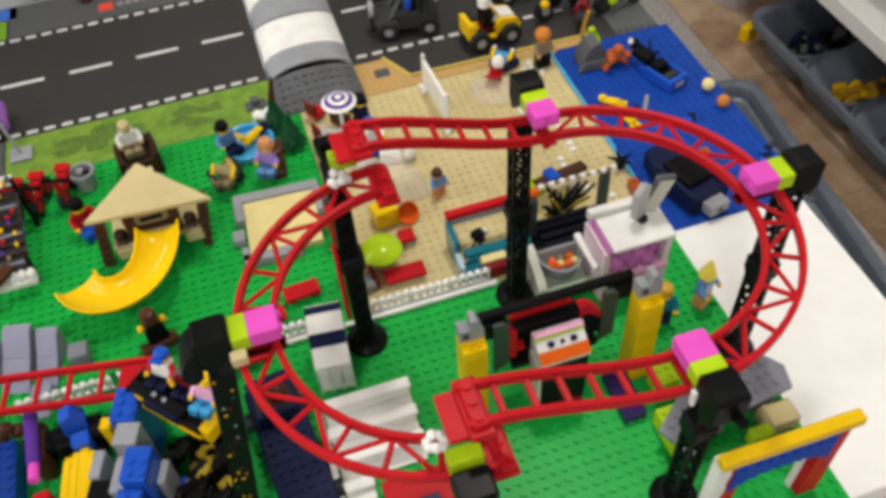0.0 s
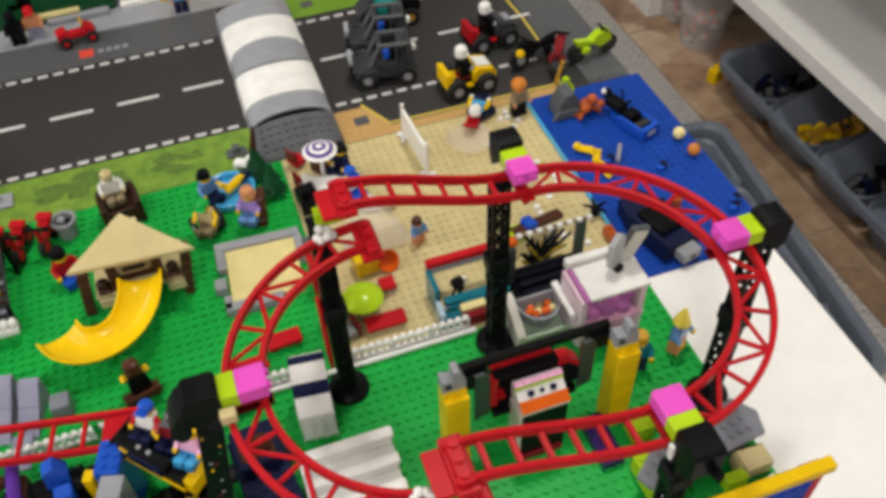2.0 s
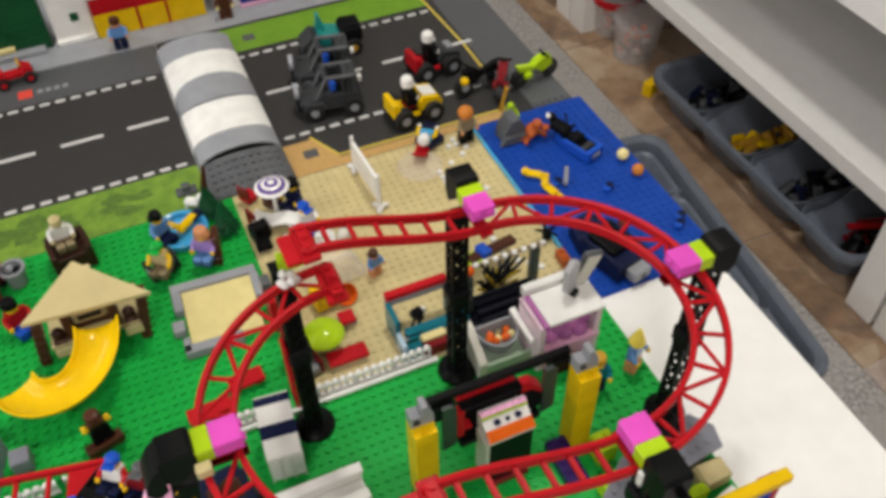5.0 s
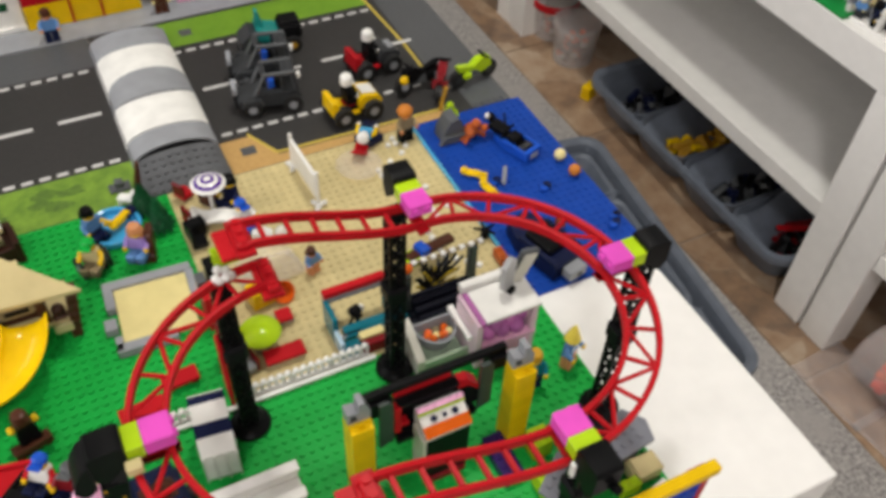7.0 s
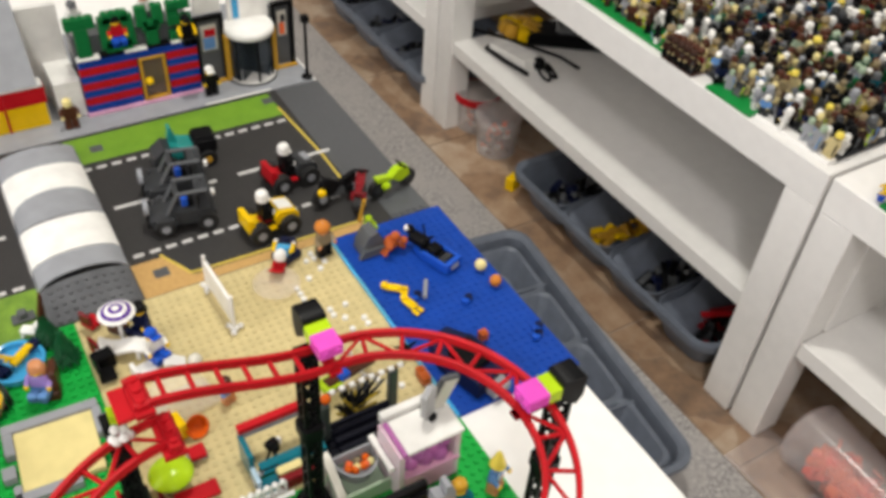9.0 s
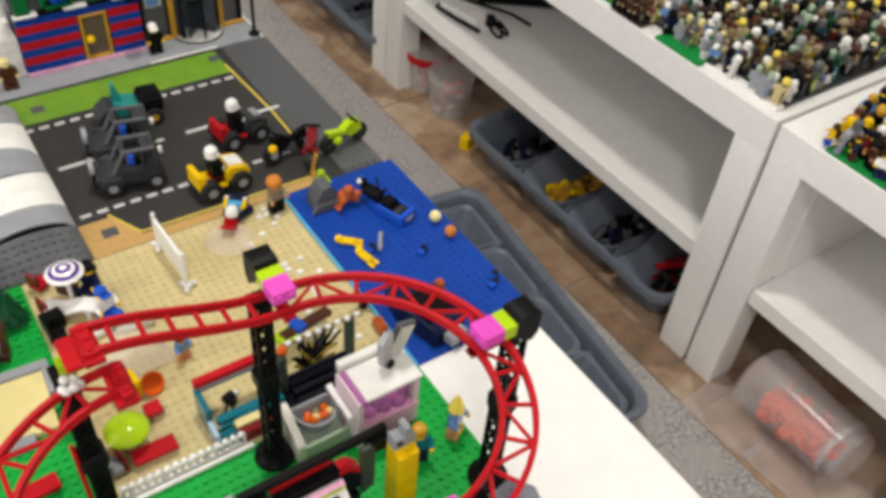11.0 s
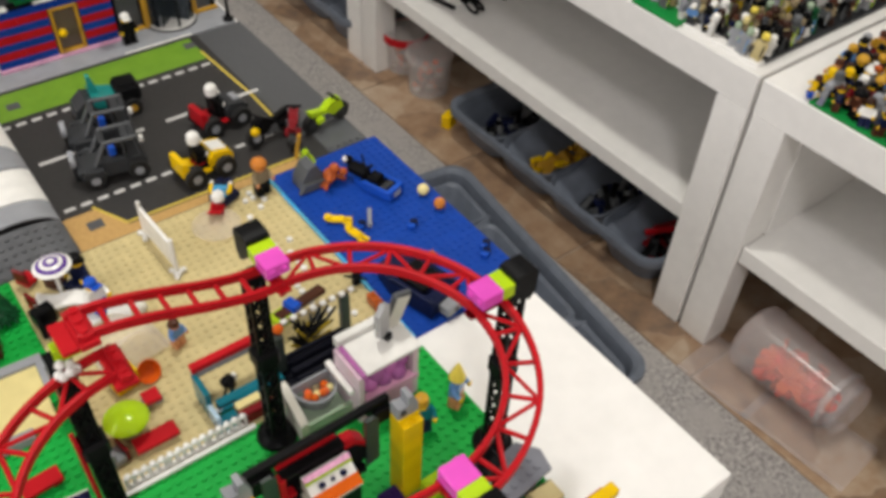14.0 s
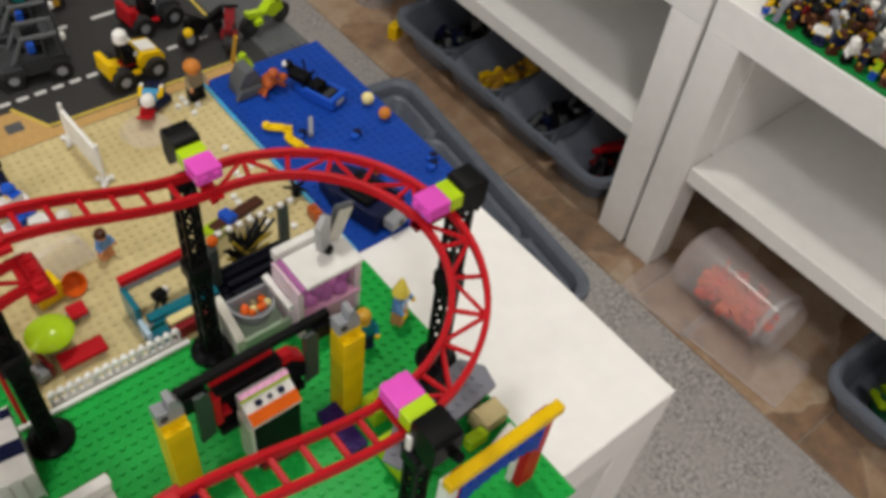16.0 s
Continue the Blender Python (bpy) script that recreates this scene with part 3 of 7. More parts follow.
thing("long_beams", g, Matrix(), "long red and black beams heaped in bin compartment", "bricks", kind="stuff")
bin_tray(974, -515, 300, 524, 80, "grey plastic divided bin with dark and green parts", [dark, dark, dark, ("dark_green", "leaf_green", "dark_green", "black", "lime")])
bin_tray(972, 1300, 300, 540, 80, "grey plastic divided bin with white parts, far off", [("white", "grey", "dark_grey"), dark, dark, dark])


def clear_tub(x, y, r, h, lid, label):
    t = thing("tub", None, at(x, y, FZ), label, "tub", "clear tubs under the table")
    g = Geo()
    g.lathe(0, 0, [(0.1, 1), (r * 0.86, 1), (r, h), (r * 0.97, h), (r * 0.84, 4), (0.1, 4)], "frosted", 22)
    part("tub_body", g, t)
    g = Geo()
    g.lathe(0, 0, [(0.1, h + 5), (r * 0.9, h + 5), (r * 1.06, h + 3), (r * 1.06, h - 8), (r * 1.01, h - 8), (r * 1.01, h), (0.1, h + 0.6)], lid, 22)
    part("lid", g, t)
    if "red" in label:
        g = Geo()
        g.lathe(0, 0, [(r * 1.07, h + 4), (r * 1.1, h + 2), (r * 1.1, h - 12), (r * 1.07, h - 12)], "red", 22)
        part("rim_band", g, t, "red rim")
    g = Geo()
    random.seed(int(x))
    for _ in range(40):
        a, q = random.uniform(0, 6.28), random.uniform(0, r * 0.6)
        g.xf = pose(q * math.cos(a), q * math.sin(a), random.uniform(8, h * 0.6), random.uniform(0, 50), random.uniform(0, 50), random.uniform(0, 90))
        g.box(-9, 9, -5, 5, -4, 4, random.choice(("coral", "brown", "dark_red", "white")), 0.5)
    thing("loose_bricks", g, at(x, y, FZ), "loose coloured toy bricks inside a clear tub", "bricks", kind="stuff")


clear_tub(908, 936, 45, 84, "frosted", "clear round tub with a red lid under shelf")
clear_tub(898, 838, 48, 88, "clear", "clear round tub with orange bricks under shelf")
g = Geo()
g.box(-14, 14, -10, 10, 0, 30, "yellow", 2)
thing("yellow_block", g, at(855, 712, FZ, 20), "yellow plastic block lying by the grey bin", "block")
# the clear bucket that lies on its side with orange bricks
jar = thing("bucket", None, at(872, -10, FZ + 55) @ pose(0, 0, 0, 86.4, 0, -4) @ Matrix.Scale(0.88, 4), "clear plastic bucket of orange bricks lying on side", "bucket")
g = Geo()
g.lathe(0, 0, [(0.1, 0), (55, 0), (62, 6), (51, 176), (49.4, 176), (60.4, 7.5), (54, 2.2), (0.1, 2.2)], "hazy", 32)
part("bucket_wall", g, jar)
g = Geo()
g.lathe(0, 0, [(51.6, 168), (54, 169), (55, 172), (54, 177), (51.2, 177.5), (51.6, 168)], "hazy", 32)
part("rim", g, jar, "milky rolled rim")
g = Geo()
g.lathe(0, 0, [(0.1, 158), (34, 158), (43, 162), (47, 196), (45.6, 196), (41.6, 163.6), (33, 160), (0.1, 160)], "clear", 28)
part("nested_cup", g, jar, "clear cup pushed into the mouth")
g = Geo()
random.seed(8)
for _ in range(210):
    a, q = random.uniform(-3.0, -0.1), random.uniform(4, 44)
    g.xf = pose(q * math.cos(a), max(-38, q * math.sin(a)), random.uniform(40, 160), random.uniform(0, 180), random.uniform(0, 180), random.uniform(0, 180))
    g.box(-10, 10, -7, 7, -2.2, 2.2, random.choice(("coral", "coral", "ember", "coral", "ember")), 0.5)
thing("orange_bricks", g, jar.matrix_world.copy(), "orange toy bricks heaped inside a clear bucket", "bricks", kind="stuff")
lid = thing("plastic_tray", None, at(830, -96, FZ + 0.4, 4), "long clear plastic tray lying flat on tiles", "tray")
for y0, y1, z in ((10, 136, 0), (-140, 22, 4)):
    g = Geo()
    g.box(-48, 48, y0, y1, z, z + 1.6, "clear", 0.5)
    g.sweep([(-47, y0 + 1, z + 4), (-47, y1 - 1, z + 4)], [(-1, -3), (1, -3), (1, 3), (-1, 3)], "clear")
    g.sweep([(47, y0 + 1, z + 4), (47, y1 - 1, z + 4)], [(-1, -3), (1, -3), (1, 3), (-1, 3)], "clear")
    part("tray_sheet", g, lid)

# what lies on the shelf of the far side table
g = Geo()
g.sweep([(0, 0, 6), (60, -90, 8), (120, -200, 6), (128, -250, 5)], circle(3.2), "black")
thing("black_cable", g, at(880, 1000, FZ + 208), "thin black cable lying on a white shelf", "cable")
g = Geo()
g.prism([(-20, -46), (14, -56), (22, -30), (18, 40), (4, 56), (-18, 50)], 0, 22, "white", "z")
g.sweep([(-24, -60, 6), (-26, 0, 8), (-18, 58, 7), (8, 64, 6)], circle(4), "black")
g.ball(12, -54, 14, 13, "black", 10)
thing("white_gadget", g, at(914, 836, FZ + 208, 12), "white toy part edged black on shelf", "toy part")
g = Geo()
g.sweep([(20 * math.cos(a) * (1 - 0.05 * a) + 1.5 * a, 26 * math.sin(1.3 * a), 4 + 0.5 * a) for a in [0.35 * i for i in range(30)]], circle(2.6, 6), "black")
thing("coiled_cord", g, at(936, 762, FZ + 208), "short black cord coiled on a shelf", "cord")
curl = thing("yellow_toy", None, at(988, 917, FZ + 208), "yellow curved toy parts lying on shelf", "toy part")
for k in range(9):
    g = Geo()
    a = k * 0.7
    g.xf = pose(26 * math.cos(a), 26 * math.sin(a), 16, 0, 20 * math.sin(k), 40 * k)
    g.box(-22, 22, -12, 12, -14, 14, "gold" if k % 3 else "yellow", 5)
    part("segment", g, curl)
g = Geo()
g.box(-120, 120, -40, 40, 0, 26, "black", 9)
g.box(-60, 30, -30, 30, 26, 40, "dark_grey", 8)
thing("black_toy_part", g, at(1085, 835, FZ + 208, -35), "long black toy part on the shelf", "toy part")

# ---- small toy figures ----
def figure_mesh(torso, legs, head="head_yellow", hair="brown", style="hair", sit=False, arms=None, dress=False, tool=None):
    """A toy brick figure standing (or sitting) with its feet on z = 0, facing -y."""
    g = Geo()
    arms = arms or torso
    z = 6.0 if sit else 12.0
    if sit:
        g.box(-8, -0.3, -14, 4, 0, 6.2, legs, 0.9)
        g.box(0.3, 8, -14, 4, 0, 6.2, legs, 0.9)
        g.box(-8, -0.3, -14, -9, 0, 8.5, legs, 0.9)
        g.box(0.3, 8, -14, -9, 0, 8.5, legs, 0.9)
    elif dress:
        g.prism([(-9.5, 0), (9.5, 0), (7.6, 13.5), (-7.6, 13.5)], -5.5, 4.5, legs, "y")
    else:
        g.box(-8, -0.3, -4, 4, 0, 12, legs, 0.9)
        g.box(0.3, 8, -4, 4, 0, 12, legs, 0.9)
        g.box(-8, -0.3, -5.5, -3, 0, 3.4, legs, 0.8)
        g.box(0.3, 8, -5.5, -3, 0, 3.4, legs, 0.8)
    g.box(-7.8, 7.8, -3.6, 3.6, z - 0.2, z + 3, legs, 0.5)
    g.prism([(-7.9, z + 3), (7.9, z + 3), (6.0, z + 15.5), (-6.0, z + 15.5)], -3.9, 3.9, torso, "y")
    for s in (-1, 1):
        g.rod((s * 6.6, 0.3, z + 13.6), (s * 9.3, -1.5, z + 9.5), 2.3, arms, 8)
        g.rod((s * 9.3, -1.5, z + 9.8), (s * 9.0, -6.0, z + 6.2), 2.0, arms, 8)
        g.cyl(s * 9.0, -7.0, z + 3.8, z + 7.0, 1.9, head, 8)
    g.cyl(0, 0, z + 15.5, z + 16.6, 2.8, head, 10)
    g.lathe(0, 0, [(0.1, z + 16.4), (4.2, z + 16.4), (5.1, z + 17.4), (5.1, z + 23.8), (4.2, z + 24.8), (0.1, z + 24.9)], head, 14)
    h = z + 24.9
    if style == "hair":
        g.lathe(0, 0.5, [(5.2, h - 5.2), (6.0, h - 4.6), (6.1, h - 0.5), (5.0, h + 2.0), (2.4, h + 3.0), (0.1, h + 3.1)], hair, 12)
        g.box(-5.6, 5.6, 1.0, 6.4, h - 8.5, h - 1.5, hair, 1.5)
    elif style == "long":
        g.lathe(0, 0.6, [(5.2, h - 5.4), (6.3, h - 4.8), (6.4, h - 0.2), (5.2, h + 2.4), (2.4, h + 3.4), (0.1, h + 3.5)], hair, 12)
        g.box(-6.3, 6.3, 1.2, 6.8, h - 15, h - 1, hair, 2.0)
        g.box(-6.6, -4.6, -2.5, 5, h - 11, h - 2, hair, 0.9)
        g.box(4.6, 6.6, -2.5, 5, h - 11, h - 2, hair, 0.9)
    elif style == "helmet":
        g.lathe(0, 0, [(5.2, h - 8.6), (6.6, h - 8.0), (6.9, h - 3.5), (6.2, h + 0.5), (4.2, h + 2.6), (0.1, h + 3.3)], hair, 14)
        g.box(-6.2, 6.2, -7.2, -4.6, h - 7.6, h - 5.0, hair, 0.8)
    elif style == "cap":
        g.lathe(0, 0, [(5.3, h - 4.0), (5.7, h - 3.6), (5.5, h - 0.6), (3.8, h + 1.5), (0.1, h + 2.0)], hair, 12)
        g.box(-4.6, 4.6, -10, -4, h - 4.0, h - 3.0, hair, 0.4)
    elif style == "cone":
        g.lathe(0, 0, [(5.2, h - 5.0), (7.0, h - 4.6), (6.0, h - 1.6), (3.4, h + 6), (1.2, h + 11), (0.1, h + 12)], hair, 12)
    elif style == "bushy":
        g.ball(0, 0.8, h - 1.5, 8.2, hair, 12, 0.85)
    else:
        g.cyl(0, 0, h - 0.1, h + 1.7, 2.4, head, 10)
    if tool:
        g.rod((9.0, -7.0, z - 4), (9.8, -9.0, z + 15), 1.1, tool, 6)
    return g.mesh("toy_figure")


def figure(mesh, m, label, group=""):
    ob = new("toy_figure", mesh)
    ob.matrix_world = m
    return tagged(ob, label, "toy figure", group)


# ---- the crowds on the side tables ----
random.seed(21)
dull = [("dark_tan", "brown", "tan", "brown", "hair"), ("white", "white", "head_yellow", "white", "helmet"), ("dark_grey", "black", "dark_tan", "black", "hair"),
        ("brown", "dark_tan", "dark_tan", "brown", "long"), ("black", "black", "black", "black", "helmet"), ("dark_tan", "dark_brown", "dark_tan", "brown", "hair"),
        ("grey", "dark_grey", "tan", "dark_grey", "cap"), ("dark_green", "dark_tan", "sand_green", "dark_green", "none"), ("black", "black", "white", "black", "helmet"),
        ("tan", "brown", "head_yellow", "dark_tan", "bushy"), ("teal", "black", "black", "dark_grey", "helmet"), ("navy", "black", "dark_tan", "brown", "cap"),
        ("brown", "dark_tan", "dark_tan", "brown", "none"), ("dark_grey", "grey", "black", "dark_grey", "helmet"), ("dark_green", "dark_green", "dark_green", "dark_green", "none"),
        ("dark_red", "black", "tan", "brown", "bushy"), ("black", "dark_grey", "dark_tan", "black", "long"), ("black", "black", "white", "white", "helmet"),
        ("dark_brown", "black", "tan", "dark_brown", "bushy"), ("dark_grey", "dark_grey", "black", "black", "cap"), ("white", "white", "white", "white", "helmet"), ("black", "brown", "black", "black", "none"),
        ("tan", "tan", "dark_tan", "lemon", "hair"), ("sand_green", "dark_tan", "dark_tan", "brown", "long"), ("mid_blue", "charcoal", "cream", "white", "cap"), ("olive_gold", "dark_tan", "dark_tan", "dark_tan", "hair"), ("white", "grey", "light_pink", "white", "helmet"),
        ("grey", "grey", "sand_green", "grey", "none"), ("brown", "dark_brown", "cream", "dark_grey", "none"), ("white", "white", "black", "white", "helmet"), ("tan", "grey", "dark_tan", "cream", "none"), ("grey", "white", "white", "grey", "helmet"),
        ("black", "black", "dark_tan", "black", "hair"), ("dark_brown", "black", "tan", "dark_brown", "long"), ("charcoal", "black", "white", "charcoal", "helmet"), ("dark_red", "dark_brown", "tan", "black", "hair"),
        ("black", "dark_brown", "charcoal", "black", "bushy"), ("navy", "black", "grey", "black", "helmet"), ("dark_tan", "tan", "cream", "dark_tan", "none"), ("black", "charcoal", "black", "charcoal", "cap"),
        ("charcoal", "dark_grey", "tan", "dark_grey", "hair"), ("black", "white", "white", "black", "helmet"), ("dark_grey", "black", "dark_brown", "black", "long")]
bright = [("yellow", "blue", "head_yellow", "brown", "hair"), ("dark_tan", "navy", "head_yellow", "brown", "long"), ("mid_blue", "grey", "head_yellow", "gold", "hair"),
          ("dark_red", "black", "head_yellow", "black", "hair"), ("white", "grey", "head_yellow", "white", "helmet"), ("black", "yellow", "head_yellow", "gold", "bushy"),
          ("brown", "brown", "head_yellow", "dark_brown", "hair"), ("light_pink", "white", "nougat", "cream", "long"), ("grey", "black", "head_yellow", "dark_grey", "helmet"),
          ("navy", "brown", "head_yellow", "brown", "cap"), ("lime", "blue", "head_yellow", "brown", "hair"), ("brown", "black", "nougat", "black", "bushy"),
          ("black", "yellow", "head_yellow", "dark_brown", "hair"), ("gold", "brown", "nougat", "brown", "hair"), ("white", "black", "white", "white", "helmet"), ("black", "black", "head_yellow", "ginger", "bushy"), ("grey", "black", "white", "white", "helmet"), ("yellow", "black", "head_yellow", "yellow", "helmet"), ("grey", "navy", "head_yellow", "white", "cap"), ("navy", "navy", "head_yellow", "black", "hair"), ("dark_grey", "navy", "head_yellow", "rust", "hair"), ("navy", "navy", "head_yellow", "yellow", "helmet"), ("white", "navy", "head_yellow", "dark_brown", "long"), ("grey", "lavender", "head_yellow", "grey", "helmet")]
crowd_meshes = {"dull": [figure_mesh(a, b, c, d, s, tool=(None, "black", "grey", None, "dark_grey", "lime", "mid_blue")[i % 7], dress=i % 11 == 3) for i, (a, b, c, d, s) in enumerate(dull)], "bright": [figure_mesh(a, b, c, d, s) for a, b, c, d, s in bright]}
pale_torsos = ("white", "tan", "sand_green", "grey", "dark_tan", "mid_blue", "teal")
crowd_meshes["pale"] = [m for m, look_ in zip(crowd_meshes["dull"], dull) if look_[0] in pale_torsos]
crowd_words = {"dull": "small figure in drab colours standing in a packed crowd", "bright": "small brightly coloured figure standing in a packed crowd"}


def crowd(kind, x0, y0, cols, rows, dx, dy, limit, slant=0.0):
    """Figures standing in loose ranks; the ranks' near end recedes by slant."""
    made = 0
    for i in range(cols):
        for j in range(rows):
            if made >= limit or random.random() < 0.06:
                continue
            made += 1
            m = at(x0 + dx * i + random.uniform(-3.5, 3.5), y0 + slant * dx * i + dy * j + random.uniform(-3.5, 3.5), 3.4, random.uniform(-170, -10), random.uniform(-9, 9), random.uniform(-9, 9)) @ Matrix.Scale(random.uniform(0.70, 0.94), 4)
            ranks = "pale" if kind == "dull" and i < 4 and random.random() < 0.55 else kind
            figure(random.choice(crowd_meshes[ranks]), m, crowd_words[kind], "crowd of figures on the white tables")


def crowd_rest(kind, x0, y0, cols, rows, dx, dy, label):
    """Those too far back to count, as one heap of figures."""
    keep = crowd_meshes[kind]
    me = bpy.data.meshes.new("far_figures")
    bm = bmesh.new()
    mats = []
    for i in range(cols):
        for j in range(rows):
            src = random.choice(keep).copy()
            src.transform(at(x0 + dx * i + random.uniform(-3, 3), y0 + dy * j + random.uniform(-3, 3), 3.4, random.uniform(-140, -40), random.uniform(-7, 7), random.uniform(-7, 7)) @ Matrix.Scale(random.uniform(0.78, 1.0), 4))
            for k, mt in enumerate(src.materials):
                if mt not in mats:
                    mats.append(mt)
            idx = [mats.index(mt) for mt in src.materials]
            for p in src.polygons:
                p.material_index = idx[p.material_index]
            bm.from_mesh(src)
            bpy.data.meshes.remove(src)
    bm.to_mesh(me)
    bm.free()
    for mt in mats:
        me.materials.append(mt)
    ob = new("far_figures", me)
    return tagged(ob, label, "toy figures", kind="stuff")


def crowd_plate(x0, x1, y0, y1, key, label):
    g = Geo()
    g.box(x0, x1, y0, y1, -1.4, 3.2, key, 0.4)
    thing("display_plate", g, Matrix(), label, "plate", "display plates under the figures")


crowd_plate(850, 866, 112, 232, "lacquer", "white display board under a crowd of figures")
crowd_plate(866.3, 1300, 112, 232, "charcoal", "dark display board under a crowd of figures")
crowd_plate(839, 1300, 233, 314, "display_green", "green display plate under a crowd of figures")
crowd_plate(866, 1300, 315, 343, "charcoal", "dark display board under a crowd of figures")
crowd_plate(841, 1300, 344, 404, "brown", "brown display plate under a crowd of figures")
crowd_plate(850, 1300, 405, 700, "display_green", "green display plate under a crowd of figures")
crowd("dull", 859, 122, 8, 19, 17.0, 17.2, 152)
crowd_rest("dull", 859 + 8 * 17, 126, 15, 19, 19, 17.4, "packed crowd of small drab figures further back")
crowd_rest("dull", 868, 464, 20, 13, 18, 18.5, "packed crowd of small drab figures on green plate")
for k in range(14):
    a, b = 842 + 13 * (k % 3), 350 + 12 * (k // 3)
    figure(crowd_meshes["dull"][(18, 15, 12)[k % 3]], at(a, b, 3.4, -90 + 12 * (k % 5)) @ Matrix.Scale(0.8, 4), "small brown figure standing on a brown plate", "crowd of figures on the white tables")
crowd_plate(840, 1300, -420, 28, "display_green", "green display plate under bright figures")
crowd("bright", 850, -250, 8, 17, 17.4, 17.6, 140, 0.12)
crowd_rest("bright", 850 + 8 * 17.4, -252, 6, 17, 19, 18.2, "packed crowd of small bright figures further back")
crowd_rest("dull", 850 + 8 * 17.4 + 6 * 19, -252, 8, 18, 19, 18.2, "packed crowd of small drab figures at the wall")

# ---- roller coaster ----
RAIL = [(-1.3, -4.9), (1.3, -4.9), (1.3, -2.4), (0.8, -2.0), (0.8, -1.6), (1.6, -0.8), (1.8, 0.2), (1.3, 1.2), (0.5, 1.5), (-0.6, 1.5), (-1.5, 1.1), (-1.8, 0.1), (-1.6, -0.8), (-0.8, -1.6), (-0.8, -2.0), (-1.3, -2.4)]
HALF = 9.4       # half the gauge
TRACK_R = 91     # the curves' radius, mm
LOOP_Z = 187.0
TRACKS = "red coaster track pieces"


def curve_track(cx, cy, z, a0, a1, label):
    """A quarter of track round (cx, cy): two rails joined by a lattice of thin struts."""
    t = thing("coaster_track", None, at(cx, cy, z), label, "toy track", TRACKS)
    n = 18
    for r, name in ((TRACK_R - HALF, "inner_rail"), (TRACK_R + HALF, "outer_rail")):
        g = Geo()
        g.sweep([(r * math.cos(radians(a0 + (a1 - a0) * i / n)), r * math.sin(radians(a0 + (a1 - a0) * i / n)), 0) for i in range(n + 1)], RAIL, "red")
        part(name, g, t)
    p = lambda k, r: (r * math.cos(radians(a0 + (a1 - a0) * k / 6)), r * math.sin(radians(a0 + (a1 - a0) * k / 6)), -2.6)
    for k in range(7):
        g = Geo()
        g.rod(p(k, TRACK_R - HALF), p(k, TRACK_R + HALF), 1.5, "red", 6)
        part("tie", g, t)
        if k < 6:
            g = Geo()
            q = (p(k, TRACK_R + HALF), p(k + 1, TRACK_R - HALF)) if k % 2 else (p(k, TRACK_R - HALF), p(k + 1, TRACK_R + HALF))
            g.rod(*q, 1.4, "red", 6)
            part("brace", g, t)
    for k in (0, 6):
        g = Geo()
        a = radians(a0 + (a1 - a0) * k / 6)
        g.xf = pose(TRACK_R * math.cos(a), TRACK_R * math.sin(a), 0, 0, 0, math.degrees(a))
        g.box(-14, 14, -3.6, 3.6, -5.6, -3.2, "red", 0.5)
        part("end_plate", g, t)
    return t


def ramp_track(x0, x1, y, z0, z1, label):
    """A stretch of track from x0 to x1 that climbs in a gentle S."""
    t = thing("coaster_track", None, at(0, y, 0), label, "toy track", TRACKS)

    def h(s):
        return z0 + (z1 - z0) * (3 * s * s - 2 * s ** 3)
    pts = [(x0 + (x1 - x0) * i / 20, h(i / 20)) for i in range(21)]
    for s, name in ((-HALF, "near_rail"), (HALF, "far_rail")):
        g = Geo()
        g.sweep([(x, s, z) for x, z in pts], RAIL, "red")
        part(name, g, t)
    for k in range(1, 7):
        u = k / 7.2 + 0.02
        x = x0 + (x1 - x0) * u
        g = Geo()
        g.box(x - 1.5, x + 1.5, -HALF, HALF, h(u) - 4.4, h(u) - 1.4, "red", 0.5)
        part("tie", g, t)
    d = 1 if x1 > x0 else -1
    g = Geo()
    e = sorted((x1 - d * 10, x1 + d * 1))
    g.box(e[0], e[1], -15, 15, z1 - 7, z1 - 2.6, "red", 0.6)
    g.box(e[0] + 2, e[1] - 2, -12, 12, z1 - 2.6, z1 + 1.0, "red", 0.6)
    part("end_block", g, t)
    g = Geo()
    for k in range(3):
        g.cyl((e[0] + e[1]) / 2, -8 + 8 * k, z1 + 1.0, z1 + 2.6, 2.4, "red", 10)
    g.box(e[0] - 9 if d < 0 else e[1], e[0] if d < 0 else e[1] + 9, -12, 12, z1 - 8.2, z1 - 5.0, "red", 0.5)
    part("coupling", g, t)
    g = Geo()
    g.box(min(x0, x0 + d * 4), max(x0, x0 + d * 4), -14, 14, z0 - 6.8, z0 - 3.2, "red", 0.5)
    part("end_plate", g, t)
    return t


RX, RY, LX, LY = 122, -126, 21, -133
curve_track(RX, RY, LOOP_Z, 90, 0, "red lattice coaster curve, high on black towers")
curve_track(RX, RY, LOOP_Z, 0, -90, "red lattice coaster curve, high on black towers")
curve_track(LX, LY, LOOP_Z - 1, 90, 180, "red lattice coaster curve with loose upper end")
curve_track(LX, LY, LOOP_Z - 1, 180, 270, "red lattice coaster curve with loose upper end")
ramp_track(RX - 0.5, 5, RY + TRACK_R, LOOP_Z, 215.8, "red ladder coaster ramp rising to an open end")
ramp_track(RX - 0.5, 10, RY - TRACK_R, LOOP_Z, 215.8, "red ladder coaster ramp rising to an open end")
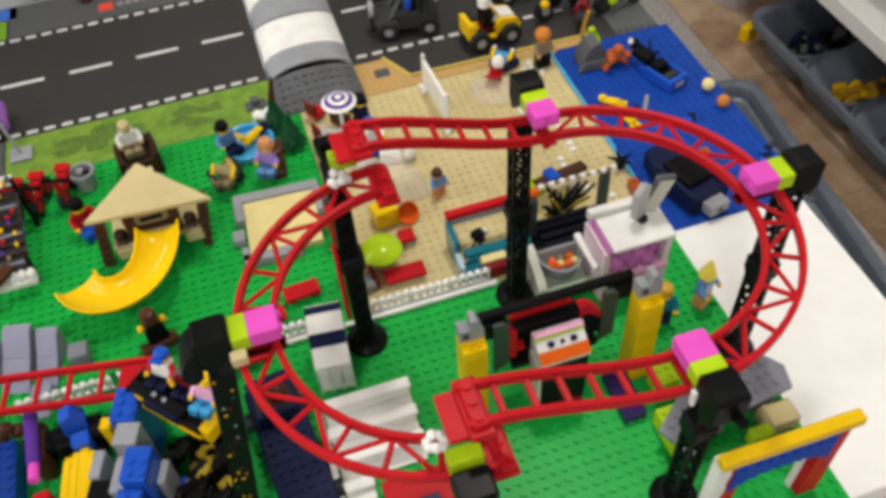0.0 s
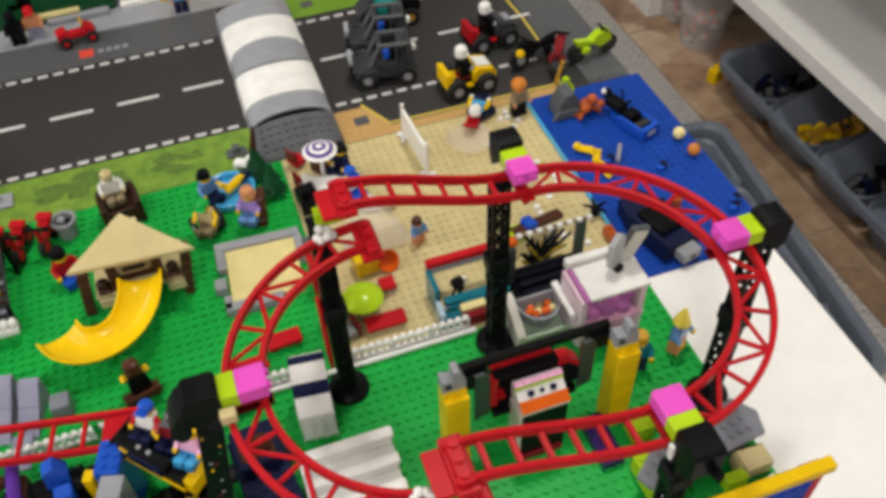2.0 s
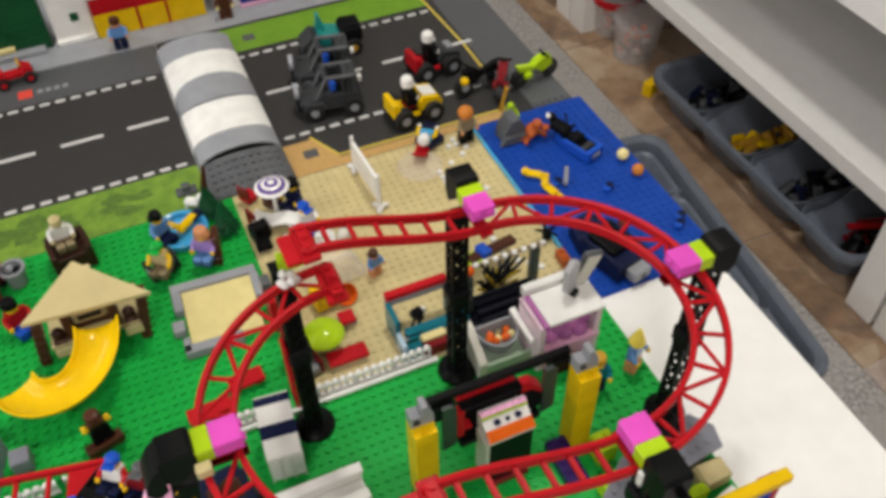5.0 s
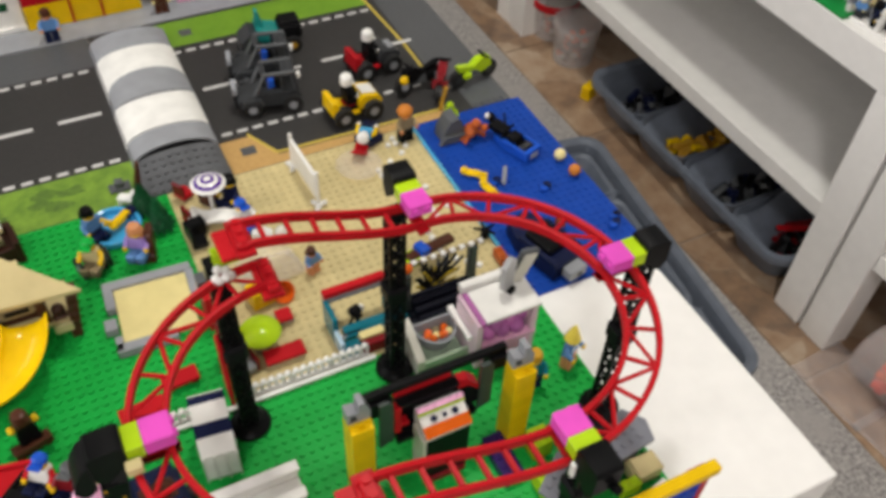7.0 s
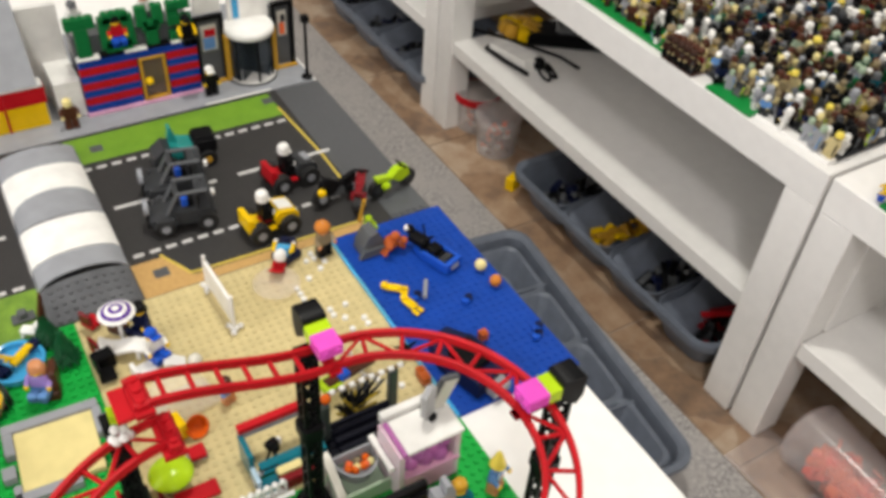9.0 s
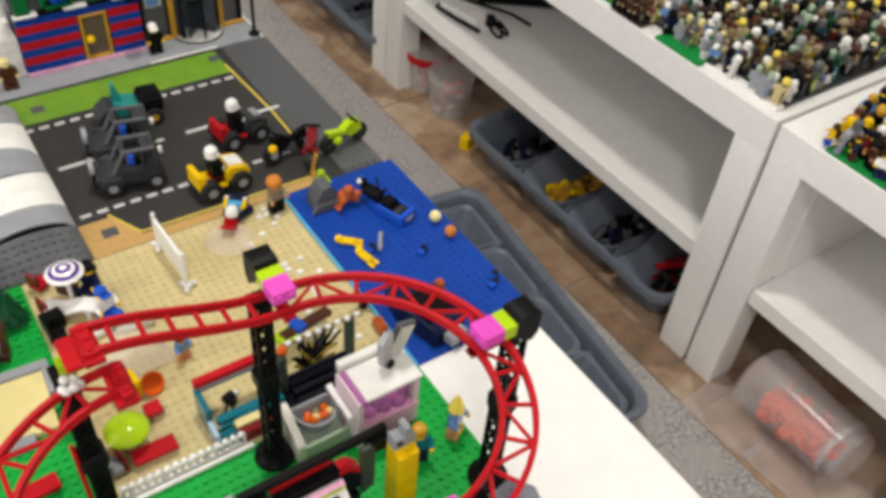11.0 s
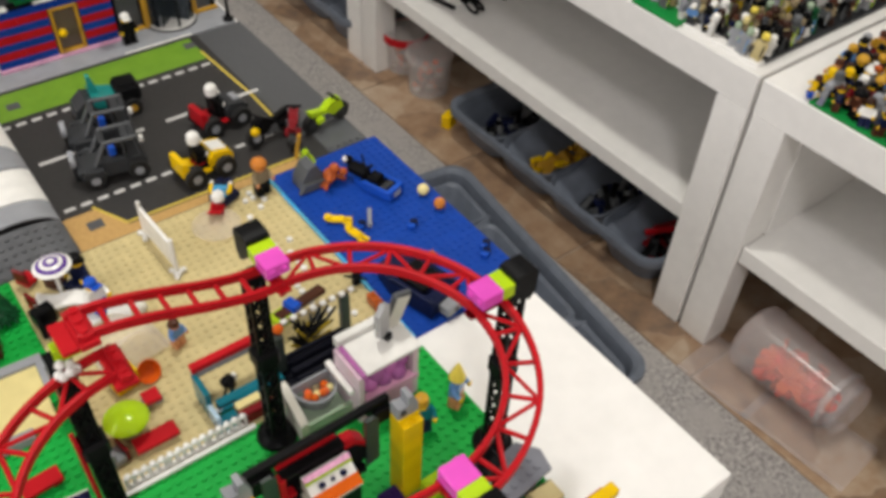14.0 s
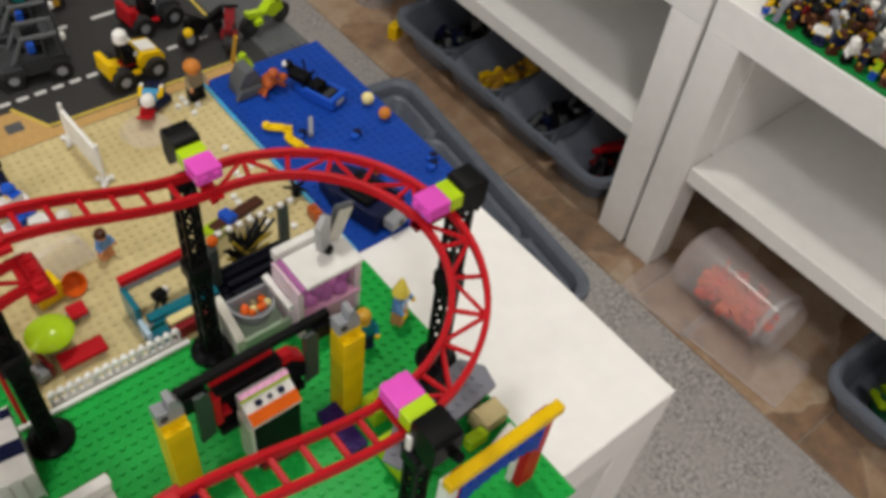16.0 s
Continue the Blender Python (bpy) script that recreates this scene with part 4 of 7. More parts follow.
for cx, cy, z in ((LX - 4, LY + TRACK_R - 4, LOOP_Z - 1), (LX, LY - TRACK_R, LOOP_Z - 1)):
    g = Geo()
    g.box(cx - 5, cx + 8, cy - 14, cy + 14, z - 7, z - 3, "red", 0.5)
    g.box(cx - 1, cx + 6, cy - 13, cy + 13, z - 3, z + 2.4, "red", 0.6)
    g.studs(cx - 1.5, cy - 12, 1, 3, z + 2.4, "red", 9)
    thing("track_end", g, Matrix(), "red end piece of the coaster curve", "toy track", TRACKS)


def tower(x, y, top, label, base=True):
    """A black lattice tower on a round foot."""
    t = thing("coaster_tower", None, at(x, y, 0), label, "toy tower", "black lattice coaster towers")
    if base:
        g = Geo()
        g.lathe(0, 0, [(0.1, 1.8), (15.5, 1.8), (15.8, 3.0), (15.2, 5.0), (11, 7.4), (9.5, 10), (0.1, 10)], "black", 24)
        part("foot", g, t)
    z, first = (9.0 if base else 0.0), True
    while z < top - 4:
        e = min(z + 80, top)
        for sx in (-1, 1):
            for sy in (-1, 1):
                g = Geo()
                g.box(sx * 4.9 - 1.3, sx * 4.9 + 1.3, sy * 4.9 - 1.3, sy * 4.9 + 1.3, z, e, "black", 0.3)
                part("post", g, t)
        n = max(1, round((e - z) / 15))
        g = Geo()
        for k in range(n):
            a, b = z + (e - z) * k / n, z + (e - z) * (k + 1) / n
            for s in (-1, 1):
                g.rod((-4.9, s * 4.9, a), (4.9, s * 4.9, b), 1.1, "black", 6)
                g.rod((4.9, s * 4.9, a), (-4.9, s * 4.9, b), 1.1, "black", 6)
                g.rod((s * 4.9, -4.9, a), (s * 4.9, 4.9, b), 1.1, "black", 6)
                g.rod((s * 4.9, 4.9, a), (s * 4.9, -4.9, b), 1.1, "black", 6)
        part("lattice", g, t)
        g = Geo()
        g.box(-6.6, 6.6, -6.6, 6.6, e - 3, e + 1, "black", 0.5)
        part("collar", g, t)
        if first and top > 110:
            g = Geo()
            g.box(-8.6, 8.6, -8.6, 8.6, e + 1, e + 16, "black", 2.4)
            part("joint_block", g, t)
            e += 16
        first = False
        z = e + 1
    return t


def head(x, y, z, dx, dy, label, tan_block=False, chip=False):
    """The tower's head: a black block, a lime plate stack and a pink block over the rail, along the way (dx, dy)."""
    t = thing("tower_head", None, at(x, y, z, math.degrees(math.atan2(dy, dx))), label, "toy bricks", "pink and lime coaster heads")
    g = Geo()
    g.prism([(-10, -6), (-10, 5.6), (-13, 7.2), (-26, 6.6), (-27.8, 4.6), (-27.5, -12), (-23, -18), (-18, -14)], -8.0, 8.0, "black", "y")
    g.rod((-27, -3, -8), (-33, -3, -5), 2.8, "black", 8)
    part("black_block", g, t)
    g = Geo()
    g.box(-10, -1, -7.8, 7.8, -6.4, 3.2, "lime", 0.5)
    part("lime_block", g, t)
    g = Geo()
    g.box(-1, 14.2, -7.9, 7.9, -6.0, 3.4, "pink", 0.6)
    for y in (-4, 4):
        g.rod((14.0, y, -1.4), (15.6, y, -1.4), 2.4, "pink", 10)
    part("pink_block", g, t)
    if chip:
        part("white_chip", Geo().box(-13, -9.6, 7.9, 10, -16, -5, "white", 0.4), t, "white chip")
    if tan_block:
        part("black_lobe", Geo().prism([(-27.6, -18), (-27.6, 2), (-31, 0), (-36, -8), (-38, -15), (-35, -21), (-32, -22)], -9, 9, "black", "y"), t)
        g = Geo()
        g.box(-12, -4, -15, -9, -9, -2.5, "tan", 0.5)
        part("tan_block", g, t, "tan stub")
    return t


HZ = LOOP_Z + 11
tower(114, -18, 176, "black lattice coaster tower standing on beach edge")
tower(243, -118, 176, "black lattice coaster tower beside the white tabletop")
tower(150, -206, 176, "black lattice coaster tower among the rocks")
solid = thing("coaster_tower", None, at(-113, -125, 0, 0, 0, 7.2), "solid black brick tower with coloured dots", "toy tower", "black lattice coaster towers")
for k in range(17):
    part("brick", Geo().box(-6.9, 6.9, -6.9, 6.9, 1.8 + 9.7 * k, 1.8 + 9.7 * (k + 1), "black", 0.5), solid)
random.seed(17)
for k in range(26):
    x, z = random.uniform(-9, 9), random.uniform(20, 165)
    part("dot", Geo().rod((x * 0.6, -6.7, z), (x * 0.6, -7.5, z), 0.9, random.choice(("gold", "dark_green", "dark_red", "grey", "yellow")), 8), solid)
tower(6, -252, 178, "black coaster tower at the layout's front edge")
post = tower(-6, -20, 182, "black lattice coaster tower standing behind the fence")
part("core", Geo().box(-4.4, 4.4, -4.4, 4.4, 10, 176, "black", 0.6), post)
part("red_panel", Geo().box(-10.5, -7.6, -6, 6, 40, 110, "red", 0.6), post, "red side panel")
head(121, -29, HZ, 0, -1, "pink, lime and black bricks holding the track")
head(217, -127, HZ, -1, 0, "pink, lime and black bricks holding the track")
head(124, -221, HZ, 0, 1, "pink, lime and black bricks with white chip", chip=True)
head(-71, -131, HZ, 1, 0, "pink, lime and black bricks with tan stub", True)
g = Geo()
g.brick(-2, -233, HZ - 9, 2, 1, 3, "lime", False)
thing("lime_brick", g, Matrix(), "lime brick under the lower ramp's end", "brick")
g = Geo()
g.box(-3, 15, -250, -234, HZ - 16, HZ - 4, "black", 1.6)
g.box(-1, 13, -264, -246, HZ - 20, HZ - 7, "black", 2.4)
g.prism([(-262, HZ - 30), (-240, HZ - 30), (-234, HZ - 16), (-262, HZ - 16)], -2, 14, "black", "x")
thing("black_support", g, Matrix(), "black sloped bricks under the ramp's end", "brick")
g = Geo()
for k in range(7):
    g.ball(-4 + 4 * math.cos(0.9 * k), -220 + 3.4 * math.sin(0.9 * k), HZ - 1 + (k % 3), 2.6, "white", 8)
thing("white_flower", g, Matrix(), "white round piece clipped at ramp end", "piece")
g = Geo()
g.brick(-8, -32, HZ - 8, 2, 1, 3, "lime", False)
for k in range(6):
    g.ball(-5 + 4.5 * math.cos(k), -38 + 4 * math.sin(k), HZ - 11 + 2 * (k % 3), 3.0, "white", 8)
thing("lime_brick", g, Matrix(), "lime brick and white piece under ramp end", "brick")

# ---- rides and stalls on the front green plate ----
def column(x, y, label):
    t = thing("gate_column", None, at(x, y, 0), label, "toy column", "yellow ride columns")
    for k in range(9):
        g = Geo()
        g.box(-7.9, 7.9, -7.9, 7.9, 1.8 + 9.6 * k, 1.8 + 9.6 * (k + 1), "yellow", 0.12)
        part("brick", g, t)
    g = Geo()
    g.box(-7.9, 7.9, -4, 7.9, 88.2, 91.4, "yellow", 0.4)
    g.studs(-8, -8, 2, 2, 88.2, "yellow")
    part("cap_plate", g, t)
    g = Geo()
    g.prism([(-8, 91.4), (8, 91.4), (8, 100), (4, 110), (0, 110), (0, 101), (-8, 103)], -1.5, 7.6, "grey", "y")
    g.rod((-4, -2.4, 97), (-4, -1.4, 97), 2.4, "charcoal", 10)
    part("hinge", g, t, "grey hinge")
    return t


column(50, -104, "yellow brick column with grey hinge on top")
column(168, -110, "yellow brick column with grey hinge on top")
ship = thing("swing_ride", None, at(0, 0, 0), "black and red swinging ride hung between yellow columns", "toy ride")
part("beam", Geo().box(58, 164, -96, -90.5, 92, 97.5, "black", 0.5), ship)
part("beam_end", Geo().box(60, 76, -99, -88, 76, 91, "black", 0.6), ship)
part("beam_end", Geo().box(150, 164, -99, -88, 78, 91, "black", 0.6), ship)
for x in (66, 142):
    g = Geo()
    g.prism([(x, 40), (x + 10, 44), (x + 10, 88), (x + 7, 91), (x, 91)], -101, -97.4, "dark_slate", "y")
    part("arm", g, ship, "dark slate arm")
g = Geo()
g.box(80, 126, -93, -87, 46, 80, "black", 0.6)
g.box(80, 126, -100, -93.2, 76, 81, "black", 0.5)
part("back_panel", g, ship)
for k, (x0, x1, z0, z1) in enumerate(((77, 82, 50, 80), (82, 88, 56, 59))):
    part("red_rail", Geo().box(x0, x1, -101, -94, z0, z1, "red", 0.5), ship)
g = Geo()
g.prism([(80, 80)] + [(102 + 22 * math.cos(a), 81 + 8 * math.sin(a)) for a in [math.pi * (1 - i / 10) for i in range(11)]] + [(124, 80)], -92, -87.5, "red", "y")
part("red_arch", g, ship, "red arched crest")
part("floor_panel", Geo().box(78, 140, -104, -86, 40, 46, "black", 0.8), ship)
g = Geo()
g.prism([(126, 46), (142, 50), (144, 62), (134, 72), (126, 72)], -100, -88, "black", "y")
part("side_lobe", g, ship)
part("lobe_cap", Geo().prism([(126, 72.2), (134, 72.2), (142, 64), (143, 67), (135, 76), (126, 77)], -99, -89, "red", "y"), ship, "red cap")
part("gold_knob", Geo().ball(102, -90, 90.5, 1.8, "gold", 8), ship)
cart = thing("popcorn_cart", None, at(109, -112, 0) @ Matrix.Diagonal((1.14, 1, 1, 1)), "black cart with orange and white face panel", "toy cart")
g = Geo()
g.box(-14.5, 14.5, -7.6, 12, 3, 58, "black", 0.6)
part("body", g, cart)
g = Geo()
g.prism([(-8, 58), (-8, 61), (9, 72), (12, 72), (12, 58)], -15, 15, "white", "x")
part("face_panel", g, cart, "white sloped panel")
g = Geo()
g.xf = pose(0, -8.2, 60.2, 32.9, 0, 0)
g.box(-15.2, 15.2, 0.2, 8.6, 0.6, 1.5, "orange", 0.2)
part("orange_band", g, cart, "orange band")
g = Geo()
g.xf = pose(0, -8.2, 60.2, 32.9, 0, 0)
g.box(-15.2, 15.2, 16.4, 18.4, 0.6, 1.8, "lime", 0.2)
g.box(-15.2, 15.2, 18.4, 22.4, 0.6, 3.2, "light_pink", 0.2)
for k in range(6):
    g.cyl(-12.5 + 5 * k, 20.4, 3.2, 4.6, 2.0, "light_pink", 8)
part("trim", g, cart, "lime and pink trim")
for x, r in ((-6.5, 2.2), (0.5, 1.5), (7.5, 2.2)):
    g = Geo()
    g.xf = pose(0, -8.2, 60.2, 32.9, 0, 0)
    g.cyl(x, 12.4, 1.3, 2.0, r, "navy", 12)
    part("dot", g, cart)
g = Geo()
g.box(-16.4, -14.7, -8, 10, 8, 57, "bone", 0.4)
part("side_panel", g, cart)
g = Geo()
g.box(-13, 13, -10, 10, 1.8, 8, "dark_red", 0.6)
part("pedestal", g, cart)

booth = thing("striped_booth", None, at(-33, -28, 0, -6), "white booth with two navy bands on its top", "toy booth")


def roof_z(y):
    return 57.4 - 27 * max(0.0, (5 - y) / 34) ** 2 - 10 * max(0.0, (y - 5) / 12) ** 2


top = [(-27 + 3.6 * k, roof_z(-27 + 3.6 * k)) for k in range(13)]
for k in range(3):
    part("wall_panel", Geo().box(-12 + 8 * k, -4.2 + 8 * k, -26.5, 15.8, 1.8, 30, "white", 0.8), booth)
for k in range(4):
    part("rib", Geo().box(-12.3 + 8 * k, -11.3 + 8 * k, -28.2, -26.6, 1.8, 33, "white", 0.3), booth)
g = Geo()
g.prism(top + [(16.2, 29), (-27, 29)], -12.4, 12.4, "white", "x")
part("roof", g, booth)
for a, b in ((-18, -11), (2, 9.5)):
    g = Geo()
    ys = [a + (b - a) * k / 4 for k in range(5)]
    g.prism([(y, roof_z(y) + 0.35) for y in ys] + [(y, roof_z(y) - 4) for y in ys[::-1]], -12.7, 12.7, "matte_navy", "x")
    part("navy_band", g, booth, "navy band")

stairs = thing("white_steps", None, at(-20, -109, 0), "white brick steps rising in wide treads", "toy steps")
for k, (y0, y1, h, x1) in enumerate(((13, 25, 36, 30), (-2, 11, 24, 30), (-17, -4, 14, 30), (-33, -20, 5, -10))):
    part("tread", Geo().box(-31, x1, y1 - 8, y1, h, h + 4.4, "white", 0.7), stairs)
    part("riser", Geo().box(-30, x1 - 1, y1 - 5, y1 - 0.4, 1.8, h - 0.05, "white", 0.5), stairs)
    part("infill", Geo().box(-30, x1 - 1, y0 - 1.6, y1 - 5.1, 1.8, max(3, h - 11), "white", 0.5), stairs)
g = Geo()
g.prism([(-38, 1.8), (24, 1.8), (24, 30), (14, 30), (11, 19), (-2, 19), (-5, 10), (-36, 8)], -35.6, -31.4, "white", "x")
part("side_rail", g, stairs)
g = Geo()
g.brick(-27, -172, 1.8, 6, 4, 4, "red", False)
g.brick(-10, -180, 14.6, 2, 2, 4, "navy")
thing("red_plate", g, Matrix(), "red bricks with a navy block before white steps", "brick")

# navy car under the left curve
car = thing("navy_car", None, at(-78, -90, 0, 6), "dark navy brick car with brown passenger seat", "toy car")
g = Geo()
g.box(-18, 18, -64, 46, 6, 20, "navy", 1.2)
g.studs(-16, -60, 4, 9, 20, "navy", 8)
part("body", g, car)
g = Geo()
g.box(-15, 15, 12, 44, 20, 34, "navy", 1.5)
part("cabin", g, car)
g = Geo()
g.ball(4, 24, 38, 7, "brown", 10)
g.box(-12, 12, 16, 32, 30, 35, "brown", 1)
part("seat", g, car)
for s in (-1, 1):
    for y in (-44, 28):
        g = Geo()
        g.rod((s * 17, y, 8), (s * 23, y, 8), 6.4, "rubber", 14)
        part("wheel", g, car)
    g = Geo()
    g.ball(s * 9, 48, 16, 3.2, "white", 8)
    part("lamp", g, car)

# white low fences along the plate seam
def fence(x, y, label):
    f = thing("fence", None, at(x, y, 0), label, "fence", "white lattice fence lengths")
    g = Geo()
    g.box(-16, 16, -2, 2, 1.8, 3.8, "white", 0.4)
    part("rail", g, f)
    g = Geo()
    g.box(-16, 16, -1.2, 1.2, 11.6, 13.4, "white", 0.4)
    for k in range(5):
        g.ball(-12.8 + 6.4 * k, 0, 13.6, 2.9, "white", 8)
    part("top_rail", g, f)
    for k in range(6):
        g = Geo()
        g.box(-16 + 5.85 * k, -13.2 + 5.85 * k, -1.0, 1.0, 3.8, 11.6, "white", 0.5)
        part("paling", g, f)
    return f


first_fence = fence(20, 3.6, "low white lattice fence along the beach edge")
for x in (52.2, 84.4):
    copy_thing(first_fence, at(x, 3.6, 0))
for x in (-50, -82, -178, -210, -242):
    copy_thing(first_fence, at(x, 3.6, 0))

# rocks, slabs and the coloured arch at the right front corner
rocks = thing("rock_pile", None, at(226, -170, 0), "grey slabs over lime and tan bricks", "toy rocks")
for x, y, z, nx, ny, p, key, name in ((-64, -14, 1.8, 3, 4, 5, "lime", "brick"), (-40, -6, 1.8, 2, 3, 6, "stone_grey", "brick"), (2, -18, 1.8, 3, 2, 4, "tan", "brick"),
                                      (-12, -22, 1.8, 2, 1, 4, "lime", "brick"), (-14, 2, 1.8, 4, 3, 6, "dark_grey", "brick"), (-54, 32, 1.8, 2, 2, 6, "lime", "brick")):
    g = Geo()
    g.brick(x, y, z, nx, ny, p, key)
    part(name, g, rocks)
g = Geo()
g.xf = pose(2, 11, 22, 3, 4, 8)
g.prism([(-28, -14), (24, -14), (30, 2), (20, 18), (-20, 16)], 0, 4, "stone_grey", "z")
g.studs(-20, -10, 5, 2, 4, "stone_grey")
g.studs(-12, 6, 4, 1, 4, "stone_grey")
part("slab", g, rocks)
g = Geo()
g.xf = pose(-46, 2, 18.5, 4, -8, 30)
g.prism([(-22, -14), (16, -16), (22, 8), (12, 16), (-20, 12)], 0, 4, "stone_grey", "z")
g.studs(-16, -12, 4, 3, 4, "stone_grey")
part("slab", g, rocks)
g = Geo()
g.xf = pose(12, -10, 15, 3, 4, 10)
g.prism([(-10, -8), (9, -10), (12, 3), (-8, 8)], 0, 3.4, "tan", "z")
part("slab", g, rocks)
g = Geo()
g.xf = pose(6, -30, 4, 0, 0, 14)
g.box(-18, 18, -3, 3, 0, 6, "white", 0.5)
g.box(-14, -2, -6, -3, 0, 9, "navy", 0.5)
g.box(2, 12, -7, -3, 0, 7, "dark_red", 0.5)
part("trim_bricks", g, rocks)
thing("purple_block", Geo().brick(144, -148, 0, 2, 5, 3, "dark_purple"), Matrix(), "purple bricks at the yellow column's foot", "brick")
thing("purple_block", Geo().brick(36, -124, 0, 2, 2, 3, "dark_purple"), Matrix(), "small purple brick at the column's foot", "brick")
arch = thing("entrance_arch", None, at(197, -229, 0), "entrance arch with yellow lintel and blue fringe", "toy arch")
g = Geo()
g.box(-45, 45, -4, 4, 86, 94, "yellow", 0.8)
part("lintel", g, arch, "yellow lintel")
g = Geo()
n = 18
g.prism([(-34, 86), (31, 86)] + [(31 - 65 * i / n, 53 + 12 * math.sin(math.pi * i / n) ** 0.6 + (3 if i % 2 else 0)) for i in range(n + 1)], -3.6, -1.8, "matte_blue", "y")
part("fringe", g, arch, "blue arched fringe")
for k in range(8):
    g = Geo()
    g.rod((-29 + 8 * k, -4.8, 80), (-29 + 8 * k, -3.4, 80), 2.3, "matte_blue", 8)
    part("stud", g, arch)
for s, key in ((-1, "white"), (1, "red")):
    for k in range(9):
        g = Geo()
        if s > 0:
            g.box(27, 41, -1.6, 7, 1.8 + 9.4 * k, 1.8 + 9.4 * (k + 1), "red", 0.4)
        else:
            g.box(-44, -36 + k % 2, -1.6, 7, 1.8 + 9.4 * k, 1.8 + 9.4 * (k + 1), "white", 0.4)
            part("brick", g, arch)
            g = Geo()
            g.box(-35.9 + k % 2, -27, -1.6, 7, 1.8 + 9.4 * k, 1.8 + 9.4 * (k + 1), "red", 0.4)
        part("brick", g, arch)
g = Geo()
g.box(24.8, 26.8, 4.4, 9, 1.8, 60, "white", 0.3)
part("pillar_edge", g, arch)

# ---- beach ----
FIG = {k: figure_mesh(*v[:5], **(v[5] if len(v) > 5 else {})) for k, v in dict(
    beach=("mid_blue", "nougat", "nougat", "brown", "hair"), blond=("mid_blue", "nougat", "head_yellow", "lemon", "cone"), blond2=("teal", "navy", "head_yellow", "gold", "hair"),
    orange=("dark_tan", "black", "nougat", "ginger", "bushy"), cap=("white", "blue", "head_yellow", "blue", "cap", {"sit": True}), navy=("navy", "navy", "head_yellow", "black", "hair", {"sit": True}),
    rider=("black", "black", "white", "white", "helmet", {"sit": True}), redrider=("red", "black", "white", "white", "helmet", {"sit": True}),
    redblue=("red", "blue", "head_yellow", "black", "hair", {"sit": True}), white=("white", "dark_tan", "tan", "tan", "none", {"sit": True}),
    blue=("mid_blue", "navy", "head_yellow", "black", "hair", {"sit": True}), green_cap=("tan", "dark_tan", "head_yellow", "green", "cap", {"sit": True, "arms": "head_yellow"}),
    lilac=("lilac", "mid_blue", "head_yellow", "nougat", "long", {"sit": True}), black=("black", "black", "head_yellow", "brown", "hair", {"sit": True, "arms": "head_yellow"}),
    capblue=("white", "navy", "head_yellow", "blue", "cap", {"sit": True, "arms": "red"}), pinkgirl=("light_pink", "azure", "head_yellow", "head_yellow", "none", {"sit": True}),
    grey=("dark_red", "navy", "head_yellow", "dark_grey", "cap", {"sit": True}), robe=("brown", "brown", "cream", "black", "none"), helm=("black", "black", "head_yellow", "white", "cap"),
    lime=("lime", "dark_grey", "lime", "lime", "none"), diver=("yellow", "yellow", "head_yellow", "yellow", "none"), workman=("mid_blue", "navy", "nougat", "brown", "hair"),
    redcap=("nougat", "lavender", "nougat", "red", "cap"), shadow=("black", "black", "black", "black", "hair"), purple=("purple", "black", "head_yellow", "yellow", "hair")).items()}
figure(FIG["beach"], at(91, 106, 1.7, 20) @ Matrix.Scale(0.74, 4), "figure with brown hair and blue top on the sand")
figure(FIG["blond"], at(243, -72, 1.7, 30), "blond figure in blue standing on green plate edge")
figure(FIG["blond2"], at(206, -76, 1.7, -20), "figure with pale hair standing behind the column")
figure(FIG["orange"], at(240, 238, 1.7, 10), "dark figure with bushy orange hair by the shore")

lounger = thing("sun_lounger", None, at(192, 238, 1.7, 145) @ Matrix.Scale(0.74, 4), "red sun lounger on the sand", "lounger")
g = Geo()
g.box(-9, 9, -22, 10, 5, 8, "red", 0.6)
part("seat", g, lounger)
g = Geo()
g.xf = pose(0, 10, 7, 35, 0, 0)
g.box(-9, 9, 0, 16, -1.5, 1.5, "red", 0.6)
part("backrest", g, lounger)
for x in (-8, 8):
    for y in (-20, 8):
        part("leg", Geo().box(x - 1, x + 1, y - 1, y + 1, 0, 5, "red", 0.2), lounger)
figure(figure_mesh("azure", "navy", "white", "white", "hair", arms="yellow"), at(213, 262, 10, -38, 72) @ pose(0, 0, 0, 0, 0, 180), "white-haired figure in blue and yellow lying on lounger")
g = Geo()
g.lathe(0, 0, [(0.1, 0.8), (20, 1.6), (23, 5), (22.4, 5.4), (19.6, 2.4), (0.1, 1.6)], "clear", 28)
thing("clear_dish", g, at(180, 216, 1.7), "large clear round dish lying under lounger", "dish")
g = Geo()
g.box(-12, 12, -10, 10, 0, 8, "navy", 1)
thing("cool_box", g, at(205, 250, 1.7, 20), "dark blue cool box on the sand", "box")

net = thing("volleyball_net", None, at(123, 212, 1.7, 3), "white volleyball net on two small posts", "toy net")
g = Geo()
g.box(-1.6, 1.6, -29, 29, 9, 37, "white", 0.4)
part("net_panel", g, net)
for y in (-31, 31):
    g = Geo()
    g.rod((0, y, 3), (0, y, 42), 1.9, "white", 8)
    part("post", g, net)
    g = Geo()
    for a in range(3):
        g.ball(6 * math.cos(2.1 * a), y + 6 * math.sin(2.1 * a), 2.2, 2.8, "white", 8)
    g.cyl(0, y, 0, 4, 4, "white", 10)
    part("foot", g, net)

